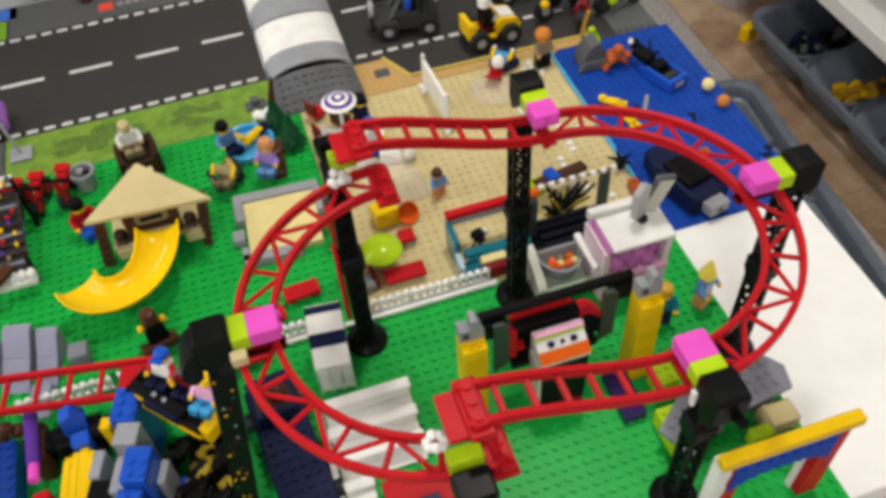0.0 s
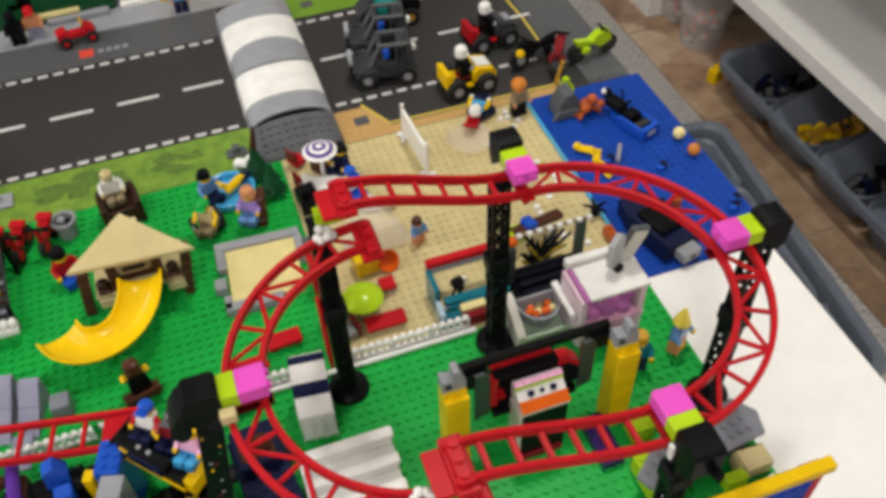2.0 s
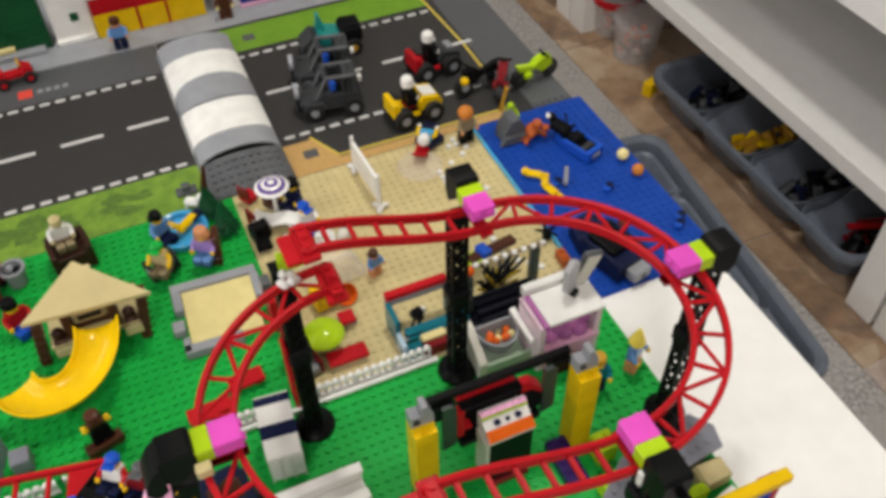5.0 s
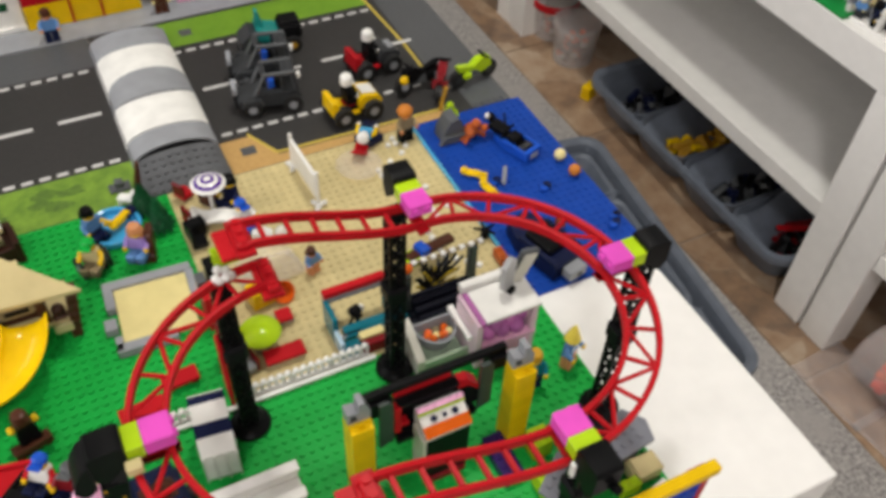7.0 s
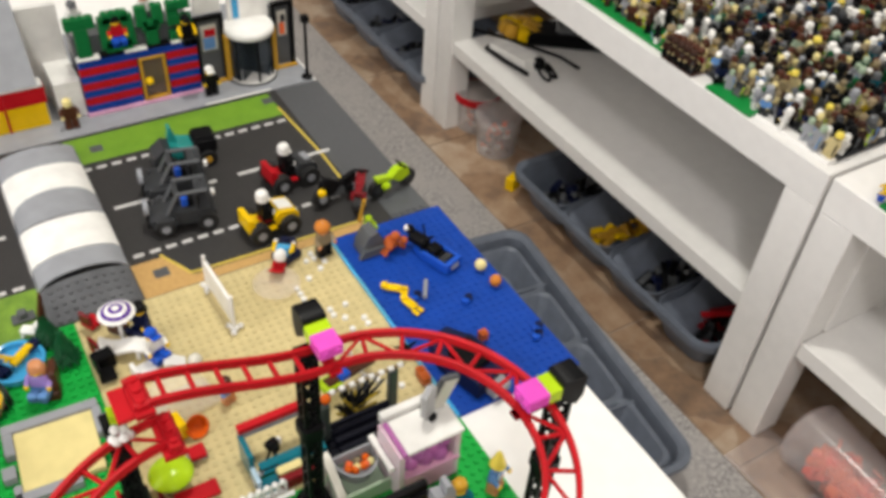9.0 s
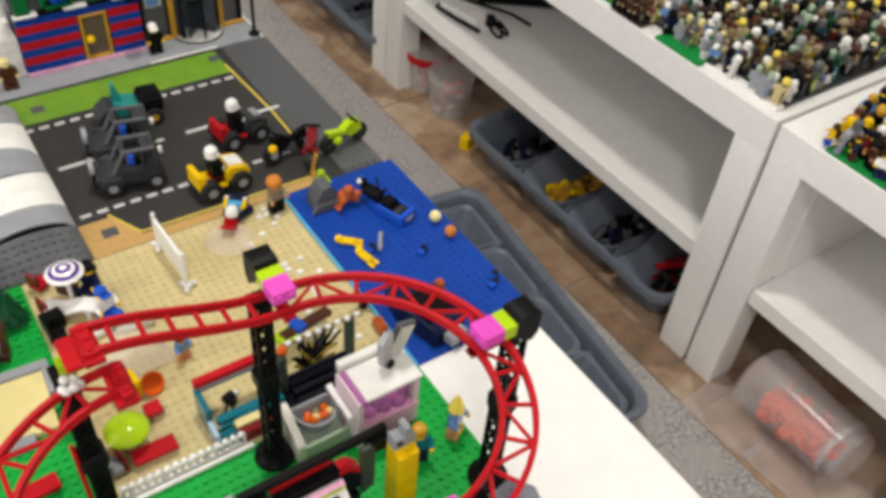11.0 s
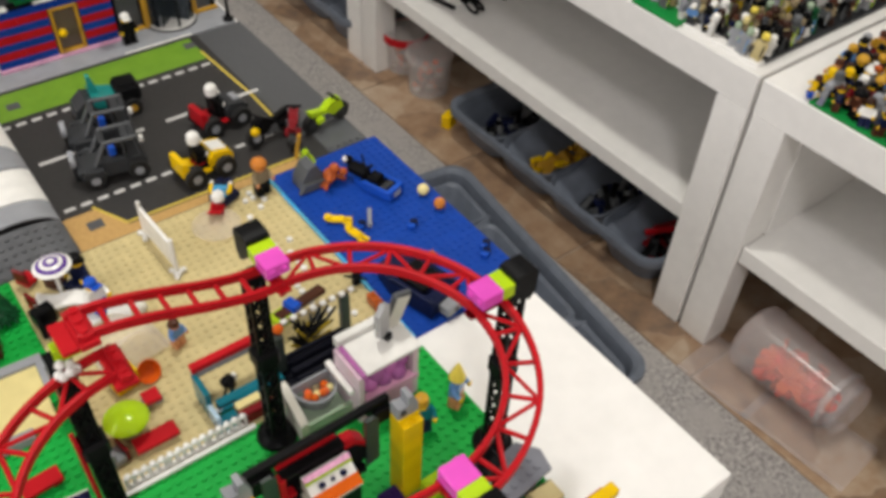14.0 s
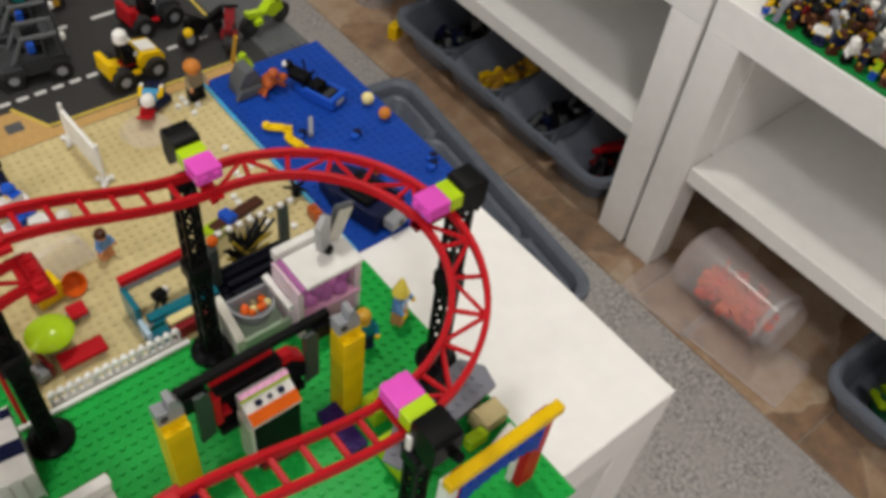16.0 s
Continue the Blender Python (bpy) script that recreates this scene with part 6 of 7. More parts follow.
for i, p in enumerate(fine):
    wy = (fine[min(i + 1, n - 1)] - fine[max(i - 1, 0)]).normalized()
    side = wy.cross(Vector((0, 0, 1))).normalized()
    up = side.cross(wy)
    vs += [p + a * side + b * up for a, b in prof]
k = len(prof)
fs = [(i * k + j, (i + 1) * k + j, (i + 1) * k + (j + 1) % k, i * k + (j + 1) % k) for i in range(n - 1) for j in range(k)] + [tuple(range(k)), tuple(range((n - 1) * k, n * k))]
g.add(vs, fs, "yellow")
part("chute", g, slide)
g = Geo()
g.cyl(-176, 68, 1.7, 18.4, 4, "green", 12)
part("support", g, slide)

box_ = thing("sandbox", None, at(-43, 118, 0, -3), "sandbox with pale sand and grey brick border", "sandbox")
part("sand", Geo().box(-30, 30, -30, 30, 0.5, 6.5, "cream", 0.4), box_)
for x0, x1, y0, y1 in ((-38, 36, 30, 39), (-38, -30, 8, 30), (-42, -32, -14, -2), (-36, -30, -38, -22), (-36, 12, -39, -30), (30, 37, 2, 30)):
    part("border_brick", Geo().box(x0, x1, y0, y1, 0.4, 9.6, "grey", 0.7), box_)
    
throne = thing("brown_armchair", None, at(-150, 232, 0, 8), "dark brown brick armchair", "chair")
part("seat", Geo().box(-14, 14, -14, 8, 1.7, 20, "dark_brown", 1), throne)
part("backrest", Geo().box(-17, 17, 8, 16, 1.7, 26, "dark_brown", 1.2), throne)
for s in (-1, 1):
    part("armrest", Geo().box(s * 15 - 3, s * 15 + 3, -16, 8, 1.7, 27, "dark_brown", 1), throne)
figure(FIG["white"], at(-152, 236, 22, 8), "pale figure in white sitting in brown chair")

bin_ = thing("grey_pot", None, at(-199, 226, 1.7), "grey round pot with stones", "pot")
part("pot_body", Geo().lathe(0, 0, [(0.1, 0), (8, 0), (10, 16), (11.4, 16), (11.4, 19), (8.6, 19), (7.5, 6), (0.1, 5)], "grey", 18), bin_)
part("stones", Geo().ball(-2, 2, 16, 4.5, "grey", 8).ball(4, -2, 16, 4, "black", 8), bin_)


def red_trike(x, y, turn):
    b = thing("red_bicycle", None, at(x, y, 1.7, turn) @ Matrix.Scale(1.34, 4), "red toy bicycle with black tyres", "toy bicycle", "red bicycles in a row")
    for s in (-9, 9):
        wheel = part("wheel", Geo().rod((s, -1.6, 7), (s, 1.6, 7), 7, "rubber", 16), b)
        part("rim", Geo().rod((s, -2.0, 7), (s, 2.0, 7), 3.6, "red", 10), wheel)
    g = Geo()
    g.rod((-9, 0, 8), (2, 0, 17), 1.9, "red", 6)
    g.rod((2, 0, 17), (9, 0, 8), 1.9, "red", 6)
    g.rod((-9, 0, 8), (-10, 0, 24), 2.2, "red", 6)
    g.rod((7, 0, 8), (6, 0, 22), 2.2, "red", 6)
    g.box(2, 9, -5, 5, 20, 22.5, "red", 0.8)
    g.box(-5, 5, -2, 2, 9, 13, "red", 0.8)
    part("frame", g, b)
    part("handlebar", Geo().rod((-10, -8, 24), (-10, 8, 24), 1.4, "black", 6), b)
    part("saddle", Geo().box(-1, 9, -4, 4, 16.5, 20, "red", 0.9), b)


for k, x in enumerate((-272, -254, -236, -214)):
    red_trike(x, 212 + 2 * k, 74)
figure(FIG["redblue"], at(-201, 170, 3, 28) @ Matrix.Scale(1.08, 4), "figure in red top and blue trousers sitting on grass")

tub = thing("paddling_pool", None, at(-54, 224, 1.7), "round azure paddling pool", "pool")
part("pool_wall", Geo().lathe(0, 0, [(0.1, 0), (22, 0), (24.5, 8), (23.5, 9), (21, 8), (20, 3), (0.1, 2.4)], "azure", 26), tub)
figure(FIG["blue"], at(-72, 222, 6, 30), "figure in blue sitting at the pool's rim")
g = Geo()
g.xf = pose(0, 0, 8, 0, 0, 40)
g.box(-12, 12, -4, 4, 0, 6, "yellow", 1.4)
g.box(4, 20, -5, 5, 0, 5, "navy", 1.4)
g.rod((-8, 0, 6), (-14, 8, 12), 2, "yellow", 6)
thing("yellow_float", g, at(-48, 226, 1.7), "yellow and navy toy lying in pool", "toy")
wc = thing("toy_wheelchair", None, at(-78, 180, 1.7, 20), "small dark wheelchair with large wheels", "toy wheelchair")
for s in (-1, 1):
    wheel = part("wheel", Geo().rod((s * 11, 4, 11), (s * 13, 4, 11), 11, "rubber", 20), wc)
    part("hub", Geo().rod((s * 10.6, 4, 11), (s * 13.4, 4, 11), 4.5, "grey", 12), wheel)
part("seat", Geo().box(-8, 8, -8, 8, 7, 10, "black", 0.6), wc)
figure(FIG["green_cap"], at(-78, 180, 11, -30), "figure in tan with green cap in wheelchair")
bench = thing("brown_chair", None, at(-36, 182, 1.7, -12), "dark brown brick chair with high back", "chair")
part("seat", Geo().box(-9, 9, -9, 8, 0, 9, "brown", 0.8), bench)
part("backrest", Geo().box(4, 10, -9, 9, 9, 34, "brown", 1.4), bench)
figure(FIG["lilac"], at(-40, 180, 10.5, -30), "long-haired figure in lilac on brown chair")

random.seed(5)
for tx, ty in ((-15, 212), (-24, 240)):
    tree = thing("toy_tree", None, at(tx, ty, 1.7) @ Matrix.Scale(0.86, 4), "dark green toy cypress tree", "toy tree", "dark green toy trees")
    part("trunk", Geo().cyl(0, 0, 0, 10, 3.4, "brown", 10), tree)
    g = Geo()
    g.lathe(0, 0, [(0.1, 4), (10.5, 5), (8.5, 16), (5, 30), (0.1, 40)], "dark_green", 12)
    for k in range(10):
        z, r = 4 + 3.3 * k, 14.5 - 1.25 * k
        for i in range(12):
            a = 2 * math.pi * (i + 0.5 * (k % 2)) / 12
            q = r * random.uniform(0.86, 1.1)
            g.rod((0, 0, z + 7), (q * math.cos(a), q * math.sin(a), z), 3.6, "dark_green", 6, 1.6)
    g.rod((0, 0, 33), (0, 0, 43), 3, "dark_green", 6, 0.6)
    part("crown", g, tree)
g = Geo()
g.prism([(-3, 0), (3, 0), (1, 26), (-1, 26)], -2, 2, "brown", "y")
thing("brown_feather", g, at(-24, 240, 34, 10, 0, 10), "thin brown feather on the tree's top", "piece")
g = Geo()
g.box(-5, 5, -8, 8, 4, 11, "white", 2.4)
g.ball(0, -9, 13, 5, "white", 10)
for x in (-3, 3):
    for y in (-6, 6):
        g.box(x - 1.4, x + 1.4, y - 1.4, y + 1.4, 0, 5, "white", 0.4)
thing("white_dog", g, at(-36, 256, 1.7, 60), "small white toy dog by the tree", "toy dog")
g = Geo()
g.box(-10, 10, -6, 6, 0, 3, "dark_grey", 0.6)
g.box(-4, 4, -4, 4, 3, 10, "dark_grey", 1)
thing("grey_plate", g, at(-38, 282, 0), "small dark grey plate on the mat", "plate")

sign = thing("road_sign", None, at(-257, 292, 0), "grey signpost on a grey square foot", "sign")
part("foot", Geo().box(-10, 10, -9, 9, -0.3, 3.2, "grey", 0.5), sign)
part("post", Geo().rod((0, 0, 3), (-6, 6, 40), 1.7, "grey", 8), sign)
pcar = thing("purple_car", None, at(-300, 338, 0, 6), "purple toy car with yellow driver seat", "toy car")
part("body", Geo().box(-34, 34, -17, 17, 6, 16, "orchid", 2), pcar)
part("bonnet", Geo().prism([(8, 16), (34, 16), (30, 22), (12, 24)], -16, 16, "orchid", "y"), pcar)
part("tail", Geo().box(-34, -14, -16, 16, 16, 26, "lavender", 2), pcar)
part("driver_seat", Geo().box(-8, 2, -7, 7, 16, 30, "yellow", 1.5), pcar)
for x in (-20, 20):
    for s in (-1, 1):
        wheel = part("wheel", Geo().rod((x, s * 16, 7), (x, s * 21, 7), 7.2, "rubber", 16), pcar)
        part("rim", Geo().rod((x, s * 20.6, 7), (x, s * 21.6, 7), 4, "white", 12), wheel)

# snack stall on the left with a lattice shelf
snack = thing("snack_stall", None, at(-256, 164, 0) @ Matrix.Diagonal((0.76, 1, 1, 1)), "dark shelf stall with white trim", "toy stall")
for k in range(9):
    part("slat", Geo().box(-16, 16, -34 + 7.4 * k, -31.6 + 7.4 * k, 22 + 3.4 * k, 25 + 3.4 * k, "dark_brown" if k % 3 else "stone_grey", 0.5), snack)
g = Geo()
g.box(-14, 14, 29, 37, 46, 52, "white", 1)
for k in range(4):
    g.ball(-10 + 7 * k, 33, 54, 3.4, ("yellow", "white", "white", "dark_grey")[k], 8)
part("crest", g, snack, "white crest with yellow knob")
part("backing", Geo().prism([(-36, 18), (28, 44), (28, 46), (-36, 20)], -17, 17, "charcoal", "x"), snack)
for s in (-1, 1):
    part("post", Geo().box(s * 17 - 2, s * 17 + 2, -36, -32, 1.7, 30, "black", 0.5), snack)
    part("post", Geo().box(s * 17 - 2, s * 17 + 2, 26, 30, 1.7, 58, "black", 0.5), snack)
random.seed(9)
for k in range(14):
    part("fruit", Geo().ball(random.uniform(-12, 12), -28 + 4.4 * k, 26.5 + 2.1 * k, 2.4, random.choice(("yellow", "purple", "dark_tan", "red")), 8), snack)
g = Geo()
for k in range(5):
    g.ball(-18 + 9 * k, -44, 20, 5, "white", 10)
g.box(-24, 22, -50, -40, 12, 18, "white", 0.8)
part("white_trim", g, snack)
g = Geo()
g.sweep([(-46, -58, 24), (-20, -56, 26), (4, -48, 28), (16, -38, 32)], [(-5, -2), (5, -2), (5, 2), (-5, 2)], "brown")
thing("brown_board", g, at(-270, 160, 0), "curved brown plank beside the stall", "plank")
figure(FIG["purple"], at(-298, 160, 1.7, 60), "yellow-haired figure in purple beside stall")
g = Geo()
g.lathe(0, 0, [(0.1, 1.7), (12, 1.7), (13, 14), (9, 26), (0.1, 28)], "white", 14)
for k in range(6):
    g.ball(11 * math.cos(k), 11 * math.sin(k), 20 + 3 * (k % 2), 5.5, "white", 8)
g.box(-14, 6, -26, -12, 1.7, 20, "nougat", 2.4)
thing("white_stand", g, at(-290, 190, 0), "white rounded stand with orange front", "stand")
g = Geo()
g.box(-14, 14, -4, 4, 0, 9.6, "white", 0.6)
thing("white_brick", g, at(-276, 252, 1.7), "white brick at the plate's back edge", "brick")

slopes = thing("lavender_roof", None, at(0, 0, 0), "lavender-grey sloped roof bricks", "toy roof")
for x0, x1, y0, y1, z0, z1, lean in ((-266, -246, 21, 66, 2.4, 28, -14), (-242, -227, 19, 58, 2.4, 25, -13), (-290, -270, 34, 66, 2.4, 18, -12), (-250, -236, -6, 20, 3, 9, -8)):
    n = 2 if y1 - y0 > 35 else 1
    for j in range(n):
        a, b = y0 + (y1 - y0) * j / n, y0 + (y1 - y0) * (j + 1) / n
        ha, hb = z0 + (z1 - z0) * j / n, z0 + (z1 - z0) * (j + 1) / n
        g = Geo()
        g.xf = pose((x0 + x1) / 2, (y0 + y1) / 2, 0, 0, 0, lean)
        c, w2 = (y0 + y1) / 2, (x1 - x0) / 2
        outline = [(a - c + 0.2, 1.7), (b - c - 0.2, 1.7), (b - c - 0.2, hb), (a - c + 0.2, ha)]
        if j == n - 1:
            outline[2:3] = [(b - c - 0.2, hb - 1), (b - c - 6, hb - 1.4)]
        g.prism(outline, -w2, w2, "lavender", "x")
        part("slope_brick", g, slopes)
part("wedge", Geo().box(-219, -205, 28, 42, 1.7, 17, "stone_grey", 0.8), slopes, "grey cube")
lb = thing("brown_bench", None, at(-154, 26, 0, 16), "brown bench on the green plate", "bench")
part("seat", Geo().box(-14, 14, -6, 6, 6, 9, "brown", 0.6), lb)
part("backrest", Geo().box(-14, 14, -8, -5.5, 9, 16, "brown", 0.6), lb)
for s in (-1, 1):
    part("foot", Geo().box(s * 10 - 2, s * 10 + 2, -4, 4, 1.7, 6, "brown", 0.4), lb)
figure(FIG["black"], at(-154, 30, 9.5, 196), "brown-haired figure with bare yellow arms on bench")

# ---- splash ride at the front left ----
trk = thing("coaster_track", None, at(-214, -16, 45, -10.6), "straight red ladder track along the fence", "toy track", TRACKS)
for y, nm in ((-13.2, "near_rail"), (13.2, "far_rail")):
    part(nm, Geo().sweep([(-200, y, 2), (-120, y, 1), (-60, y, 0), (72 if y > 0 else 38, y, 0)], RAIL, "red"), trk)
for k in range(11):
    part("tie", Geo().box(-190 + 21.4 * k, -187 + 21.4 * k, -13, 13, -4.2, -1.2, "red", 0.4), trk)
part("end_block", Geo().box(38, 70, -12, 12.5, -5, -1.6, "red", 0.6), trk)
for x in (-140, -60, 30):
    part("leg", Geo().box(x - 2, x + 2, 8, 12, -43, -4, "green", 0.5), trk)
splash = thing("splash_tower", None, at(-168, -80, 0, -17), "blue and grey brick tower of a splash ride", "toy tower")
for nm, b, key_ in (("blue_slab", (-17, -1, 11, 35, 1.7, 60), "blue"), ("grey_wall", (-12, 3, -5, 10.9, 1.7, 58), "grey"), ("blue_slab", (0.5, 16.5, -33, -9.5, 1.7, 64), "blue"),
                    ("blue_slab", (-2, 13.5, -52, -33.4, 1.7, 56), "blue"), ("grey_side", (16.8, 22, -26, -10, 1.7, 46), "grey"), ("grey_wall", (-12, 0.2, -31, -5.4, 1.7, 46), "grey"), ("black_block", (14, 34, -60, -34, 1.7, 36), "black")):
    g = Geo()
    g.box(*b, key_, 0.6)
    if key_ == "blue":
        g.studs(b[0] + 1, b[2] + 1, 2, int((b[3] - b[2]) // 8), b[5], key_)
    part(nm, g, splash)
for k in range(4):
    g = Geo()
    g.prism([(-34, 1.7), (12 - 3 * abs(k - 2), 1.7), (12 - 3 * abs(k - 2), 23 + k), (8 - 3 * abs(k - 2), 24 + k), (-34, 10)], -57 + 5 * k, -52.2 + 5 * k, "yellow", "x")
    part("yellow_slope", g, splash)
for nm, b, key_ in (("grey_tile", (-34.5, -27, -14, 6, 1.7, 32), "grey"), ("black_wall", (-33, -16, -38, -14.4, 1.7, 30), "black"), ("yellow_stub", (-33, -26, 18, 27, 1.7, 38), "yellow"), ("blue_foot", (8, 27, -22, -6, 1.7, 16), "blue")):
    part(nm, Geo().box(*b, key_, 0.8), splash)
g = Geo()
random.seed(31)
for k in range(120):
    g.xf = pose(random.uniform(6, 50), random.uniform(-50, 16), random.uniform(4, 36), random.uniform(-20, 20), random.uniform(-20, 20), random.uniform(0, 90))
    g.box(-6, 6, -3.2, 3.2, -2.4, 2.4, random.choice(("black", "black", "black", "black", "olive_gold")), 0.6)
thing("black_brick_heap", g, at(-160, -86, 0), "jumble of black and yellow bricks beside tower", "bricks", kind="stuff")
cart2 = thing("coaster_car", None, at(-139, -58, 46, -46, 0, 6), "black and yellow coaster car with riders", "toy car")
part("body", Geo().box(-28, 28, -13, 13, 0, 12, "black", 1.4).box(-16, 12, -14, -12, 4, 15, "navy", 0.8), cart2)
part("yellow_stripe", Geo().box(-29, 29, -14, -12.8, 1, 4, "yellow", 0.3), cart2)
part("bumper", Geo().box(-31, -28, -13, 13, 2, 14, "black", 1), cart2)
part("front_panel", Geo().box(-26, 16, -12.8, -5, 10, 20, "black", 1.2).box(-22, -14, -13.6, -12.6, 10, 15, "yellow", 0.4).cyl(-8, -9, 20, 21.4, 1.6, "grey", 10).cyl(0, -9, 20, 21.4, 1.6, "grey", 10), cart2)
part("nose", Geo().prism([(28, 0), (36, 0), (34, 10), (28, 14)], -12, 12, "yellow", "y"), cart2)
for x, y, f, lab in ((-13, 5, "capblue", "rider with blue cap and white top in car"), (6, 7, "grey", "rider with grey cap sitting in car"), (22, 5, "pinkgirl", "rider with light pink top sitting in car")):
    figure(FIG[f], cart2.matrix_world @ at(x, y, 12, 12, -14) @ Matrix.Scale(0.9, 4), lab)
thing("wall_block", Geo().brick(-398, -190, 0, 18, 20, 6, "deep_blue"), at(0, 0, 1.7), "dark blue studded wall of splash pool", "toy wall")
g = Geo()
g.rod((-2, 22, 32), (0, -18, 32), 4.6, "purple", 16)
g.rod((0, -18, 32), (0, -30, 32), 3.6, "pink", 14)
g.box(-5, 5, -14, 18, 1.7, 27, "brown", 0.8)
g.box(-5, 5, -40, -32, 1.7, 22, "red", 0.8)
thing("purple_column", g, at(-238, -44, 0), "round purple column lying on brown bricks", "column")
random.seed(14)
g = Geo()
for k in range(16):
    g.ball(random.uniform(-310, -252), random.uniform(-26, -10), random.uniform(8, 26), random.uniform(4, 7), random.choice(("dark_red", "brown", "brown", "brown")), 8)
thing("flower_bed", g, Matrix(), "dark red flower pieces behind blue wall", "toy flowers", kind="stuff")
g = Geo()
g.box(-16, 18, -10, 8, 1.7, 24, "black", 2)
g.box(-30, -14, -8, 8, 8, 26, "black", 3)
g.rod((-34, 4, 20), (34, -6, 22), 5, "black", 10)
g.box(18, 34, -9, 5, 4, 24, "black", 2.6)
g.prism([(-6, 22), (9, 20), (11, 36), (4, 46), (-4, 42)], -5, 5, "blue", "y")
g.box(-2, 10, -18, -7, 14, 30, "blue", 1.2)
g.box(-12, 14, -22, -10.4, 1.7, 13.9, "black", 2)
thing("black_engine", g, at(-214, -38, 0, 4), "black and blue machine part by tower", "machine")
g = Geo()
g.box(-2, 2, -60, 0, 1.7, 5, "white", 0.5)
thing("white_strip", g, at(-224, -66, 0, -4), "thin white strip on the green plate", "plate")

# ---- arched tunnel over the road ----
tun = thing("road_tunnel", None, at(22.5, 0, 0), "arched road tunnel in white and grey bands", "toy tunnel")
W, HGT = 43, 22


def arch_band(y0, y1, key_, lift, lean0=0, lean1=0):
    """One band of the vault; its front and back edges lean by so much from the road up to the ridge."""
    k, vs = 10, []
    for r, h in ((W, lift * HGT), (W - 3, HGT - 3)):
        for i in range(k + 1):
            a, up = math.pi * i / k, math.sin(math.pi * i / k) ** 0.7
            vs += [(-r * math.cos(a), y0 + lean0 * up, h * up), (-r * math.cos(a), y1 + lean1 * up, h * up)]
    m = 2 * (k + 1)
    fs = []
    for i in range(k):
        a, b = 2 * i, m + 2 * i
        fs += [(a, a + 1, a + 3, a + 2), (b, b + 2, b + 3, b + 1), (a, a + 2, b + 2, b), (a + 1, b + 1, b + 3, a + 3)]
    fs += [(0, m, m + 1, 1), (2 * k, 2 * k + 1, m + 2 * k + 1, m + 2 * k)]
    part("band", Geo().add(vs, fs, key_), tun, "white band" if key_ == "white" else "grey band")


arch_band(300, 332, "grey", 0.95, 4, 0)
arch_band(332.3, 391, "white", 1.0, 0, -6)
arch_band(391.3, 412, "grey", 1.16, -7, 17)
arch_band(412.3, 481, "white", 1.0, 18, -2)
arch_band(481.3, 522, "grey", 0.95, -2, -5)
k, vs = 10, []
for y, f in ((300, 0.74), (284, 0.52), (257, 0.07)):
    for i in range(k + 1):
        a, up = math.pi * i / k, math.sin(math.pi * i / k) ** 0.7
        vs.append((-W * math.cos(a), y, f * HGT * up + 0.2))
m_ = k + 1
vs += [(-W, 300, -0.4), (W, 300, -0.4), (W, 257, -0.4), (-W, 257, -0.4)]
g = Geo()
g.add(vs, [(r * m_ + i, r * m_ + i + 1, (r + 1) * m_ + i + 1, (r + 1) * m_ + i) for r in range(2) for i in range(k)]
      + [tuple(range(m_)) + (34, 33), tuple(range(2 * m_, 3 * m_))[::-1] + (36, 35), (33, 34, 35, 36), (0, m_, 2 * m_, 36, 33), (k, 34, 35, 2 * m_ + k, m_ + k)], "matte_charcoal")
part("ramp", g, tun, "dark grey ramp")
g = Geo()
for j in range(5):
    y = 260.5 + 8.2 * j
    f = 0.07 + (y - 257) / 27 * 0.45 if y < 284 else 0.52 + (y - 284) / 16 * 0.22
    for i in range(9):
        x = -33 + 8.25 * i
        up = math.sin(math.acos(max(-1, min(1, -x / W)))) ** 0.7
        g.cyl(x, y, f * HGT * up - 0.6, f * HGT * up + 1.4, 2.3, "matte_charcoal", 8, floor=False)
part("ramp_studs", g, tun)


# ---- vehicles on the road ----
def wheels(parent, pts, r, w, key_rim="grey"):
    for x, y in pts:
        s = 1 if y > 0 else -1
        wh = part("wheel", Geo().rod((x, y - w / 2, r), (x, y + w / 2, r), r, "rubber", 18), parent)
        part("rim", Geo().rod((x, y - w / 2 - 0.5, r), (x, y + w / 2 + 0.5, r), r * 0.44, key_rim, 12), wh)


